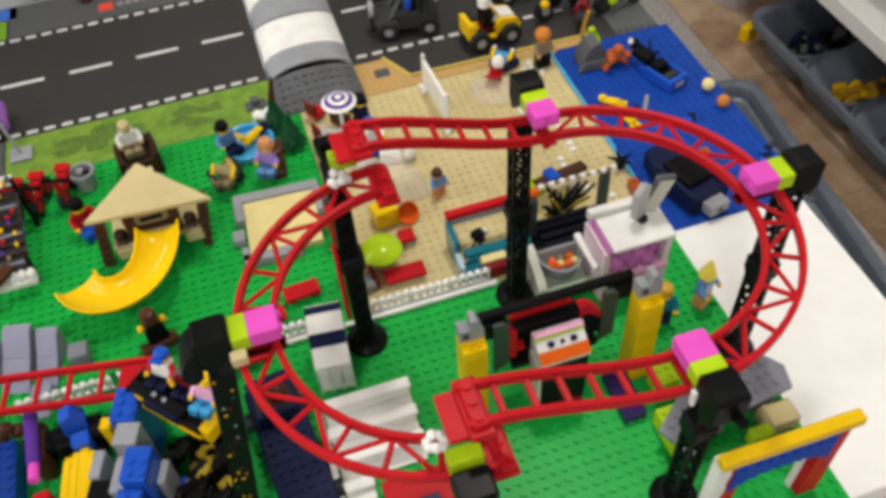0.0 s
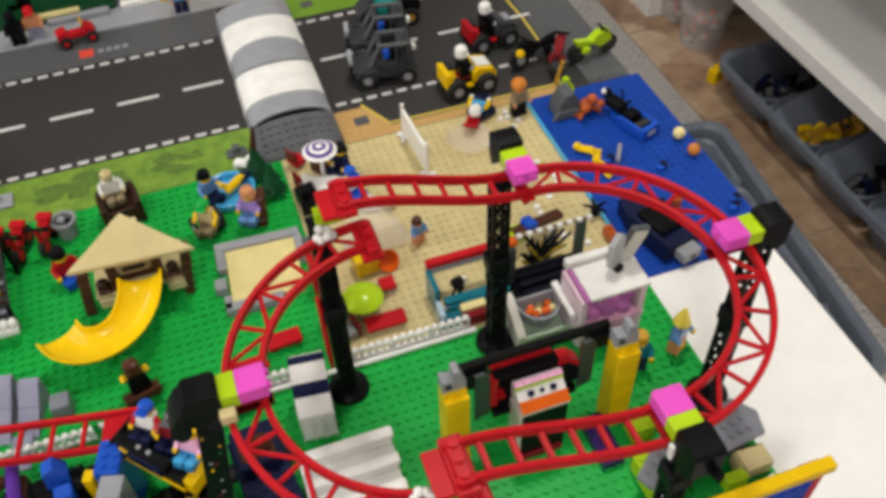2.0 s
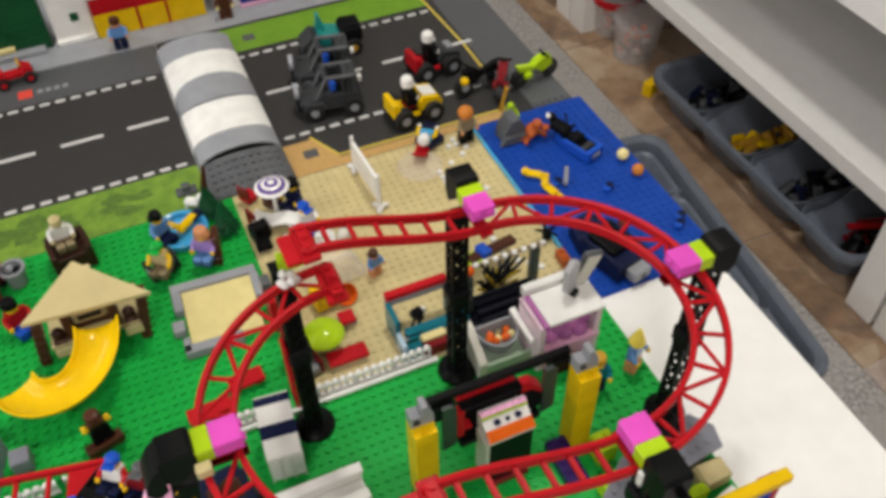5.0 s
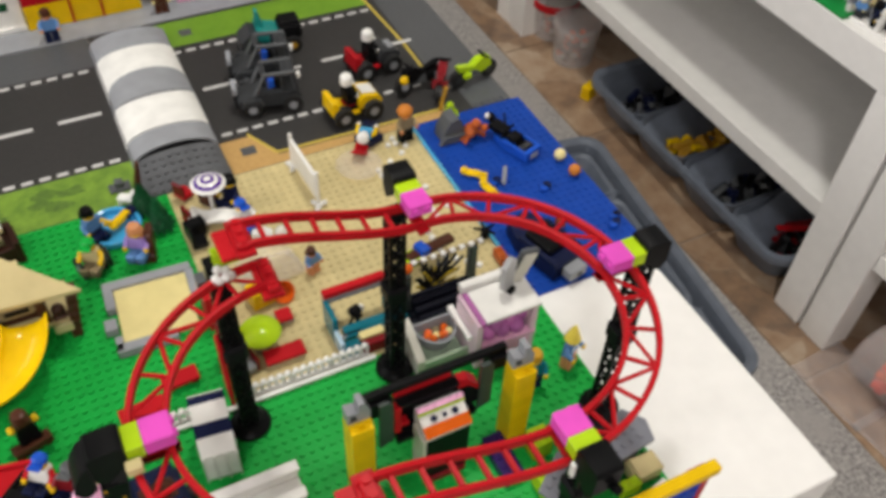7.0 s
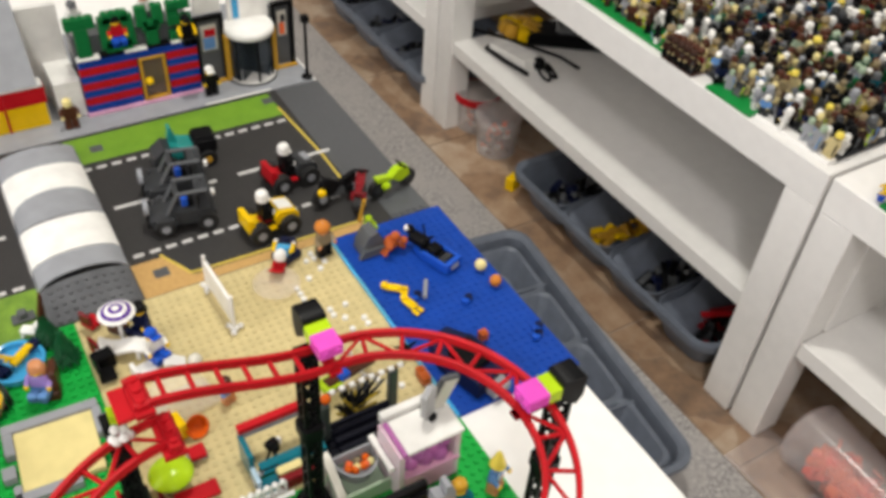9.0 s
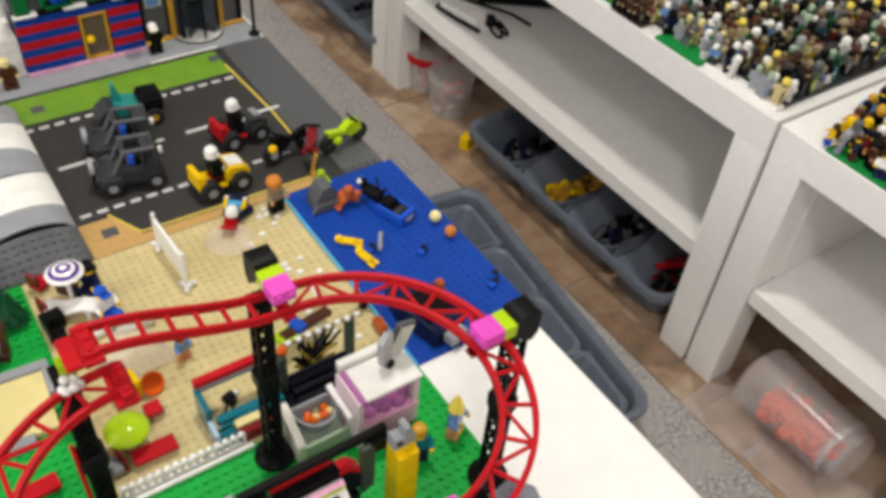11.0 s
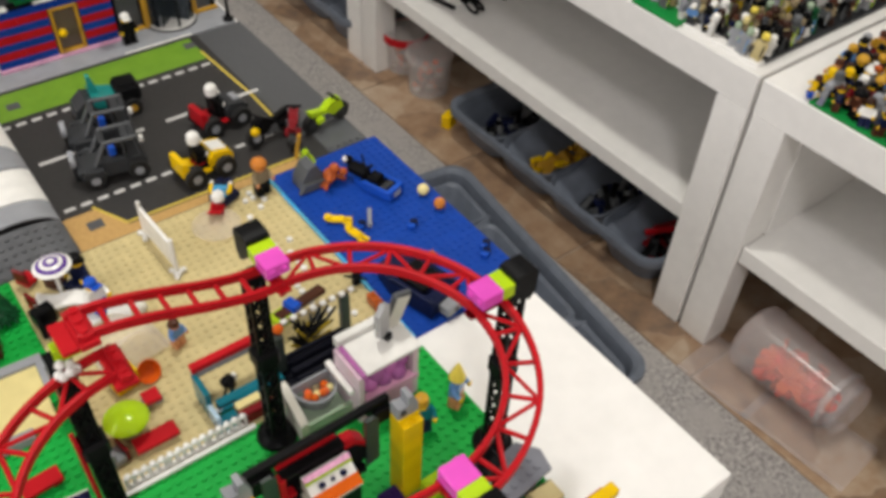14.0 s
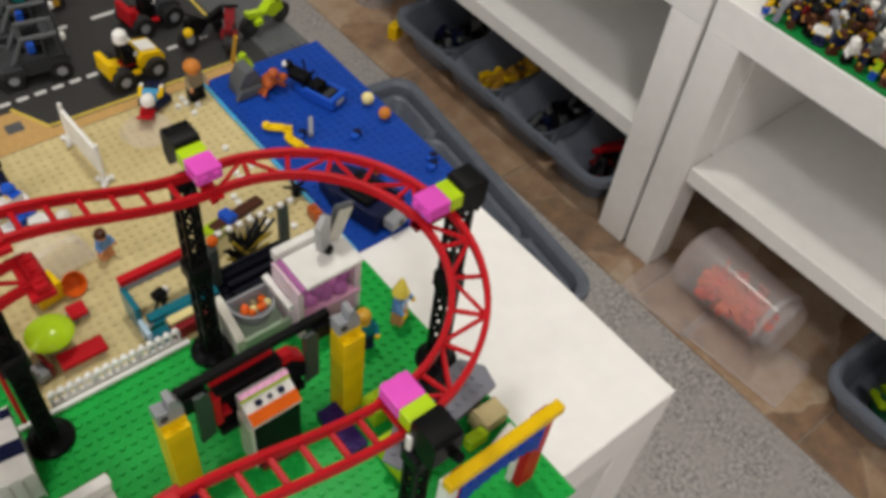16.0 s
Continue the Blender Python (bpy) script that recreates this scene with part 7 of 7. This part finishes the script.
def buggy(x, y, turn, label):
    b = thing("grey_buggy", None, at(x, y, -0.3, turn), label, "toy buggy", "dark grey buggies")
    part("chassis", Geo().prism([(-32, 8), (32, 8), (32, 20), (26, 24), (-10, 24), (-34, 17)], -14, 14, "charcoal", "y"), b)
    part("bumper", Geo().box(-37, -32, -12, 12, 8, 13, "black", 0.8), b)
    for s in (-1, 1):
        part("windscreen_post", Geo().rod((-16, s * 12, 22), (-4, s * 12, 45), 2.2, "dark_grey", 6), b)
        part("rear_post", Geo().rod((25, s * 12, 45), (29, s * 12, 22), 2.4, "charcoal", 6), b)
        part("mid_post", Geo().rod((13, s * 12.6, 23), (13, s * 12.6, 45), 1.6, "charcoal", 6), b)
        part("roof_rail", Geo().box(-6, 27, s * 12 - 2, s * 12 + 2, 44, 47.4, "dark_grey", 0.8), b)
        part("wheel_arch", Geo().prism([(-30, 14), (-8, 14), (-10, 21), (-28, 21)], s * 18 - 3, s * 18 + 3, "charcoal", "y"), b)
    for x0, x1 in ((-7.4, -2), (22, 27.4)):
        part("roof_crossbar", Geo().box(x0, x1, -10, 10, 44.2, 47.2, "charcoal", 0.8), b)
    part("roof_plate", Geo().box(14, 21.9, -9.9, 9.9, 43.6, 46, "charcoal", 0.6), b)
    part("steering_wheel", Geo().rod((-6, 0, 28), (-4.5, 0, 29), 4.5, "black", 12), b)
    part("seat", Geo().box(4, 16, -8, 8, 24, 36, "black", 1), b)
    part("blue_light", Geo().box(-1, 6, -9, -3, 26, 37, "blue", 1.4), b, "blue box")
    spare = part("spare_wheel", Geo().rod((-38, 2, 26), (-33, 2, 26), 9, "grey", 16), b)
    part("hub", Geo().rod((-38.6, 2, 26), (-32.6, 2, 26), 4.6, "black", 12), spare)
    part("rear_lamp", Geo().box(30, 34, -3, 4, 30, 36, "white", 0.8), b)
    wheels(b, [(-20, -16), (22, -16), (-20, 16), (22, 16)], 10.4, 9)
    return b


buggy(134, 350, -10, "dark grey toy buggy with roll cage, on road")
buggy(144, 401, -12, "dark grey toy buggy standing behind another buggy")
teal = thing("teal_truck", None, at(170, 452, -0.3, -6), "teal and black toy truck on the road", "toy truck")
part("chassis", Geo().box(-34, 32, -12, 12, 7, 14, "black", 1.2), teal)
part("nose", Geo().prism([(-38, 8), (-17, 8), (-17, 26), (-24, 28), (-36, 18)], -14, 14, "charcoal", "y"), teal, "black sloped nose")
part("cab", Geo().prism([(-17, 14), (8, 14), (8, 25), (-2, 27), (-17, 32)], -13, 13, "jade", "y"), teal)
part("fin", Geo().prism([(-17, 30), (-7, 28), (-10, 42), (-13, 50), (-16, 50)], -4, 4, "jade", "y"), teal)
part("rear_box", Geo().box(8.2, 34, -14, 14, 14, 32, "black", 2.4), teal)
part("box_lid", Geo().box(10, 32, -11, 11, 32.1, 35, "black", 1.2), teal)
wheels(teal, [(-20, -15), (22, -15), (-20, 15), (22, 15)], 9.4, 8, "gold")


def quad(x, y, turn, key_, rider, label):
    q = thing("quad_bike", None, at(x, y, -0.3, turn), label, "toy quad bike", "quad bikes on the road")
    part("chassis", Geo().box(-20, 22, -9, 9, 9, 15, "black", 1), q)
    part("bonnet", Geo().prism([(3, 14), (28, 14), (29, 20), (25, 25), (8, 29), (3, 24)], -13, 13, key_ if key_ == "yellow" else "charcoal", "y"), q)
    part("tail", Geo().prism([(-27, 13), (-8, 13), (-8, 18), (-19, 21), (-21, 29), (-27, 30)], -13, 13, key_, "y"), q)
    part("side_step", Geo().box(-9, 4, -14, 14, 9, 13, key_, 1.0), q)
    part("white_hatch", Geo().prism([(8, 29.2), (24, 25.6), (24, 27), (8, 30.8)], -8, 8, "white", "y") if key_ == "yellow" else Geo().box(16, 24, -7, 7, 26, 29, "grey", 0.8), q)
    part("seat", Geo().box(-12, 2, -6, 6, 15, 19, "red" if key_ == "yellow" else "black", 1), q)
    g = Geo()
    g.rod((4, -9, 30), (4, 9, 30), 1.5, "black", 6)
    g.rod((4, 0, 22), (4, 0, 30), 1.5, "black", 6)
    part("handlebar", g, q)
    wheels(q, [(-16, -14), (17, -14), (-16, 14), (17, 14)], 11, 11)
    figure(FIG[rider], q.matrix_world @ at(-5, 0, 18.5, 90), "helmeted figure riding a quad bike", "quad riders")


quad(207, 300, 4, "yellow", "rider", "yellow toy quad bike with black tyres")
quad(258, 366, 6, "red", "rider", "red toy quad bike with black tyres")


def motorbike(x, y, turn, key_, label, lean=0):
    b = thing("motorbike", None, at(x, y, -0.3, turn, lean) @ Matrix.Scale(1.2, 4), label, "toy motorbike", "motorbikes on the pavement")
    wheels(b, [(-17, 0), (17, 0)], 9, 5, "grey" if key_ != "lime" else "charcoal")
    part("fairing", Geo().prism([(6, 10), (18, 14), (15, 24), (4, 24), (-4, 18)], -4, 4, key_, "y"), b)
    part("tank", Geo().box(-6, 8, -3.6, 3.6, 14, 20, key_, 1.4), b)
    part("tail", Geo().prism([(-18, 17), (-4, 15), (-4, 19), (-20, 23)], -3, 3, key_, "y"), b)
    part("engine", Geo().box(-7, 7, -3, 3, 6, 14, "dark_grey", 1), b)
    part("side_bag", Geo().box(-14, -6, -7, 7, 9, 15, key_, 1.2), b)
    g = Geo()
    g.rod((10, -7, 26), (10, 7, 26), 1.2, "black", 6)
    g.rod((16, 0, 9), (9, 0, 25), 1.5, "black", 6)
    part("handlebar", g, b)


motorbike(313, 302, 56, "dark_red", "dark red toy motorbike with rider's gear")
motorbike(292, 312, 190, "black", "black toy motorbike leaning with yellow tip", 10)
motorbike(352, 302, 10, "lime", "lime green toy motorbike on dark plate")
thing("yellow_piece", Geo().ball(0, 0, 5, 5, "yellow", 10), at(271, 308, 14), "yellow round piece on black bike", "piece")
thing("yellow_stick", Geo().rod((0, 0, 0), (4, -4, 30), 2, "gold", 6), at(296, 270, 0), "thin golden stick standing by bikes", "piece")

# ---- shops along the far side ----
shop = thing("toy_shop", None, at(0, 585, 0), "toy shop with blue and red striped wall", "toy shop")
for k in range(7):
    key_ = "red" if k % 2 else "deep_blue"
    z0 = 4.8 + 9.6 * k
    for x0, x1 in ((97, 163), (197, 235)):
        n = max(1, round((x1 - x0) / 32))
        for i in range(n):
            part("brick", Geo().box(x0 + (x1 - x0) * i / n + 0.06, x0 + (x1 - x0) * (i + 1) / n - 0.06, 0, 8, z0, z0 + 9.55, key_, 0.3), shop)
part("brick", Geo().box(163, 197, 0, 8, 62.4, 72, "deep_blue", 0.3), shop)
part("pink_base", Geo().box(96, 236, -2, 8, 0.4, 4.8, "light_pink", 0.4), shop)
for x in (97, 151, 206):
    part("roof_tile", Geo().box(x, x + 26, -1, 9, 72, 75, "white", 0.4), shop)
for x in (124, 178):
    part("roof_tile", Geo().box(x, x + 26, -1, 9, 72, 75, "black", 0.4), shop)
door = part("door", Geo().box(167.5, 192.5, 3, 5, 8, 58.9, "brown_glass", 0.4), shop, "dark glass door")
g = Geo()
g.box(164.4, 167.4, -1, 7, 4.8, 62, "gold", 0.4)
g.box(192.6, 195.6, -1, 7, 4.8, 62, "gold", 0.4)
g.box(167.4, 192.6, -1, 7, 59, 62, "gold", 0.4)
g.box(168, 192, -1, 7, 4.8, 8, "gold", 0.4)
part("door_frame", g, door, "golden yellow frame")
part("door_knob", Geo().ball(173, 0, 30, 5, "yellow", 10), door)
part("inner_wall", Geo().box(97, 235, 40, 44, 0.4, 70, "dark_grey", 0.4), shop)


def letter(name, strokes, x, label):
    g = Geo()
    for b in strokes:
        g.box(x + b[0], x + b[1], 586, 594, 75.5 + b[2], 75.5 + b[3], "leaf_green", 0.5)
        g.studs(x + b[0], 586, max(1, int((b[1] - b[0]) // 8)), 1, 75.5 + b[3], "leaf_green", 8)
    thing(name, g, Matrix(), label, "sign letter", "green letters on the shop roof")


letter("letter_t", [(9, 24, 0, 34), (0, 33, 34, 48)], 92, "green brick letter T on shop roof")
letter("letter_o", [(0, 14, 5, 43), (25, 39, 5, 43), (5, 34, 0, 13), (5, 34, 35, 48)], 128, "green brick letter O on shop roof")
letter("letter_y", [(9, 23, 0, 24), (0, 13, 24, 48), (19, 32, 24, 48), (6, 26, 18, 30)], 170, "green brick letter Y on shop roof")
letter("letter_s", [(0, 28, 0, 11), (15, 28, 11, 24), (0, 28, 19, 30), (0, 13, 30, 40), (0, 28, 37, 48)], 206, "green brick letter S on shop roof")
figure(FIG["redblue"], at(147, 589, 86, 0), "figure in red and blue inside letter O")
figure(figure_mesh("white", "dark_grey", "nougat", "dark_tan", "hair"), at(186, 603, 96, 0), "figure with brown hair standing behind letters")
figure(figure_mesh("white", "white", "white", "dark_grey", "cap"), at(108, 606, 98, 0), "pale figure with dark cap behind letters")
part("roof_ledge", Geo().box(97, 235, 12, 39.8, 72, 96, "dark_grey", 0.6), shop)
figure(figure_mesh("black", "black", "head_yellow", "black", "cap", sit=True, arms="yellow"), at(224, 580, 75.2, 0), "yellow and black figure sitting on roof edge")
figure(FIG["robe"], at(74, 572, 0.5, 0), "figure in brown robe outside the shop")
figure(FIG["helm"], at(243, 574, 0.5, 0), "figure in black with white helmet on pavement")
figure(FIG["workman"], at(-53, 559, 0.5, 0), "brown-haired figure in blue on pavement")
pillar = thing("white_building", None, at(76, 0, 0), "white brick building between shops", "toy building")
part("back_wall", Geo().box(-38, 20, 646, 652, 0.5, 118, "white", 0.6), pillar)
for k in range(5):
    part("brick", Geo().box(-10, 20, 590, 645, 0.5 + 9.6 * k, 0.4 + 9.6 * (k + 1), "white", 0.4), pillar)
house = thing("red_yellow_house", None, at(0, 0, 0), "yellow and red house with grey roof", "toy house")
for x0, x1 in ((-74, -25.2), (-22.8, 8.8), (11.2, 54)):
    part("brick", Geo().box(x0, x1, 588, 600, 0.5, 30, "yellow", 0.4), house)
    part("brick", Geo().box(x0, x1 + 2.2, 588, 600, 30.1, 52, "red", 0.4), house)
for x in (-24, 10):
    part("mullion", Geo().box(x - 1.1, x + 1.1, 586.6, 598, 0.5, 30, "red", 0.3), house)
part("trim", Geo().box(-75, 55, 586, 602, 52, 56, "white", 0.4), house)
part("roof", Geo().prism([(584, 56), (680, 56), (680, 132), (640, 132)], -75, 50, "grey", "x"), house)
annex = thing("white_annex", None, at(0, 0, 0), "white smooth wall beside yellow and red house", "toy building")
part("wall", Geo().box(-120, -75.4, 596, 640, 0.5, 110, "white", 0.8), annex)
part("plinth", Geo().box(-121, -75.4, 590, 596, 0.5, 6, "white", 0.4), annex)
part("green_tile", Geo().box(-98, -89, 594.6, 596, 26, 36, "dark_green", 0.3), annex)
green = thing("green_building", None, at(0, 0, 0), "green brick building with dark doorway and pale sill", "toy building")
for k in range(9):
    for i in range(4):
        a = -400 + 40 * i + (12 if k % 2 else 0)
        part("brick", Geo().box(a, a + 39.8, 594, 620, 0.5 + 9.6 * k, 9.9 + 9.6 * k, "dark_green", 0.4), green)
    for i in range(2):
        part("brick", Geo().box(-214 + 44 * i, -170.2 + 44 * i, 594, 620, 0.5 + 9.6 * k, 9.9 + 9.6 * k, "dark_green", 0.4), green)
part("doorway", Geo().box(-240, -214, 606, 620, 0.5, 86, "black", 0.5), green)
part("sill", Geo().box(-212, -166, 588, 594, 8, 13, "cream", 0.5), green)
part("planter", Geo().box(-204, -134, 582, 593, 0.5, 7, "grey", 0.6), green)
bike = thing("red_quad", None, at(-172, 540, 0.3, 8) @ Matrix.Scale(0.9, 4), "bright red toy quad bike on grey paving", "toy quad bike")
part("body", Geo().box(-16, 14, -6, 6, 8, 16, "red", 1.4), bike)
part("front_guard", Geo().prism([(8, 12), (22, 8), (22, 16), (12, 22)], -9, 9, "red", "y"), bike)
part("rear_guard", Geo().prism([(-24, 8), (-10, 12), (-12, 21), (-24, 18)], -9, 9, "red", "y"), bike)
part("handlebar", Geo().rod((9, -9, 26), (9, 9, 26), 1.6, "gold", 6).rod((9, 0, 18), (9, 0, 26), 1.6, "red", 6), bike)
wheels(bike, [(-16, -10), (16, -10), (-16, 10), (16, 10)], 7.5, 6, "red")
figure(FIG["redcap"], at(-216, 566, 0.5, 0), "figure with red cap outside the green building")
figure(FIG["shadow"], at(-236, 560, 0.5, 0), "figure in black outside the green building")
rev = thing("revolving_door", None, at(306, 598, 0.4), "white round porch with dark revolving door", "toy building")
part("floor_disc", Geo().cyl(0, 0, 0, 3.2, 30, "white", 28), rev)
part("base_rim", Geo().cyl(0, 0, 0, 1.6, 32, "charcoal", 28), rev)
for k in range(6):
    a = math.pi / 6 + k * math.pi / 3
    part("frame_post", Geo().cyl(27 * math.cos(a), 27 * math.sin(a), 3.2, 62, 1.7, "black", 8), rev)
part("roof_disc", Geo().lathe(0, 0, [(0.1, 62), (31, 62), (32, 64), (32, 68), (30, 71), (0.1, 73)], "white", 32), rev)
for a0 in (-38, 142):
    arc = [radians(a0 + 7.6 * k) for k in range(11)]
    part("curved_pane", Geo().prism([(27 * math.cos(a), 27 * math.sin(a)) for a in arc] + [(25.8 * math.cos(a), 25.8 * math.sin(a)) for a in arc[::-1]], 3.3, 61.9, "smoke", "z"), rev, "dark glass pane")
part("sign_stripe", Geo().box(-14, -6, 13, 13.9, 74, 106, "azure", 0.3), rev, "azure stripe")
part("sign_board", Geo().box(-20, 44, 14, 18, 70, 112, "white", 0.6), rev)
part("upper_wall", Geo().box(-64, -30, 8, 16, 90.4, 126, "white", 0.8), rev)
for k in range(4):
    a = math.pi / 4 + k * math.pi / 2
    g = Geo()
    g.xf = pose(0, 0, 0, 0, 0, math.degrees(a))
    g.box(1, 25, -1, 1, 3.2, 62, "smoke", 0.3)
    part("door_leaf", g, rev)
for s in (-1, 1):
    part("jamb", Geo().box(s * 31 - 3, s * 31 + 3, -6, 6, 0, 62, "gold", 0.5), rev)
front = thing("dark_shop_front", None, at(0, 600, 0.4), "dark grey shop front with black frames", "toy building")
for x0, x1 in ((238, 276), (338, 368)):
    part("wall", Geo().box(x0, x1, 6, 14, 0, 84, "dark_grey", 0.5), front)
    part("frame", Geo().box(x0, x0 + 5, 0, 6, 0, 84, "black", 0.5), front)
    part("frame", Geo().box(x1 - 5, x1, 0, 6, 0, 84, "black", 0.5), front)
    part("frame", Geo().box(x0, x1, 0, 6, 84, 90, "black", 0.5), front)
    part("poster", Geo().box(x0 + 9, x1 - 9, 4, 5.8, 42, 76, "bone", 0.2), front, "pale poster")
    part("poster_shape", Geo().box(x0 + 11, x1 - 12, 3.2, 3.9, 44, 60, "mid_blue" if x0 < 300 else "coral", 0.2), front)
    part("poster_shape", Geo().box(x0 + 13, x1 - 11, 3.1, 3.8, 61, 71, "red" if x0 < 300 else "charcoal", 0.2), front)
part("kerb_trim", Geo().box(238, 368, -6, 0, 0, 3, "gold", 0.3), front)
lampp = thing("street_lamp", None, at(366, 560, 0.4), "black toy street lamp on pavement corner", "street lamp")
part("foot", Geo().lathe(0, 0, [(0.1, 0), (7, 0), (7, 3), (3, 5), (2.6, 12), (0.1, 12)], "black", 14), lampp)
part("pole", Geo().cyl(0, 0, 11, 78, 2.2, "black", 10), lampp)
part("lantern", Geo().box(-5, 5, -5, 5, 78, 88, "black", 1.4), lampp)

# ---- assumed shades round the unseen ceiling lights, the added fill included ----
for x, y, size, *rest in LAMPS:
    r = size * 0.56
    g = Geo()
    g.lathe(0, 0, [(0.1, 96), (r * 1000, 96), (r * 1040, 90), (r * 1040, 30), (r * 1000, 26), (r * 1000, 86), (0.1, 86)], "white", 32)
    thing("ceiling_lamp", g, pose(x, y, CEIL_Z - 0.096), "assumed round white ceiling lamp shade, out of view", "ceiling lamp", "ceiling lamps")
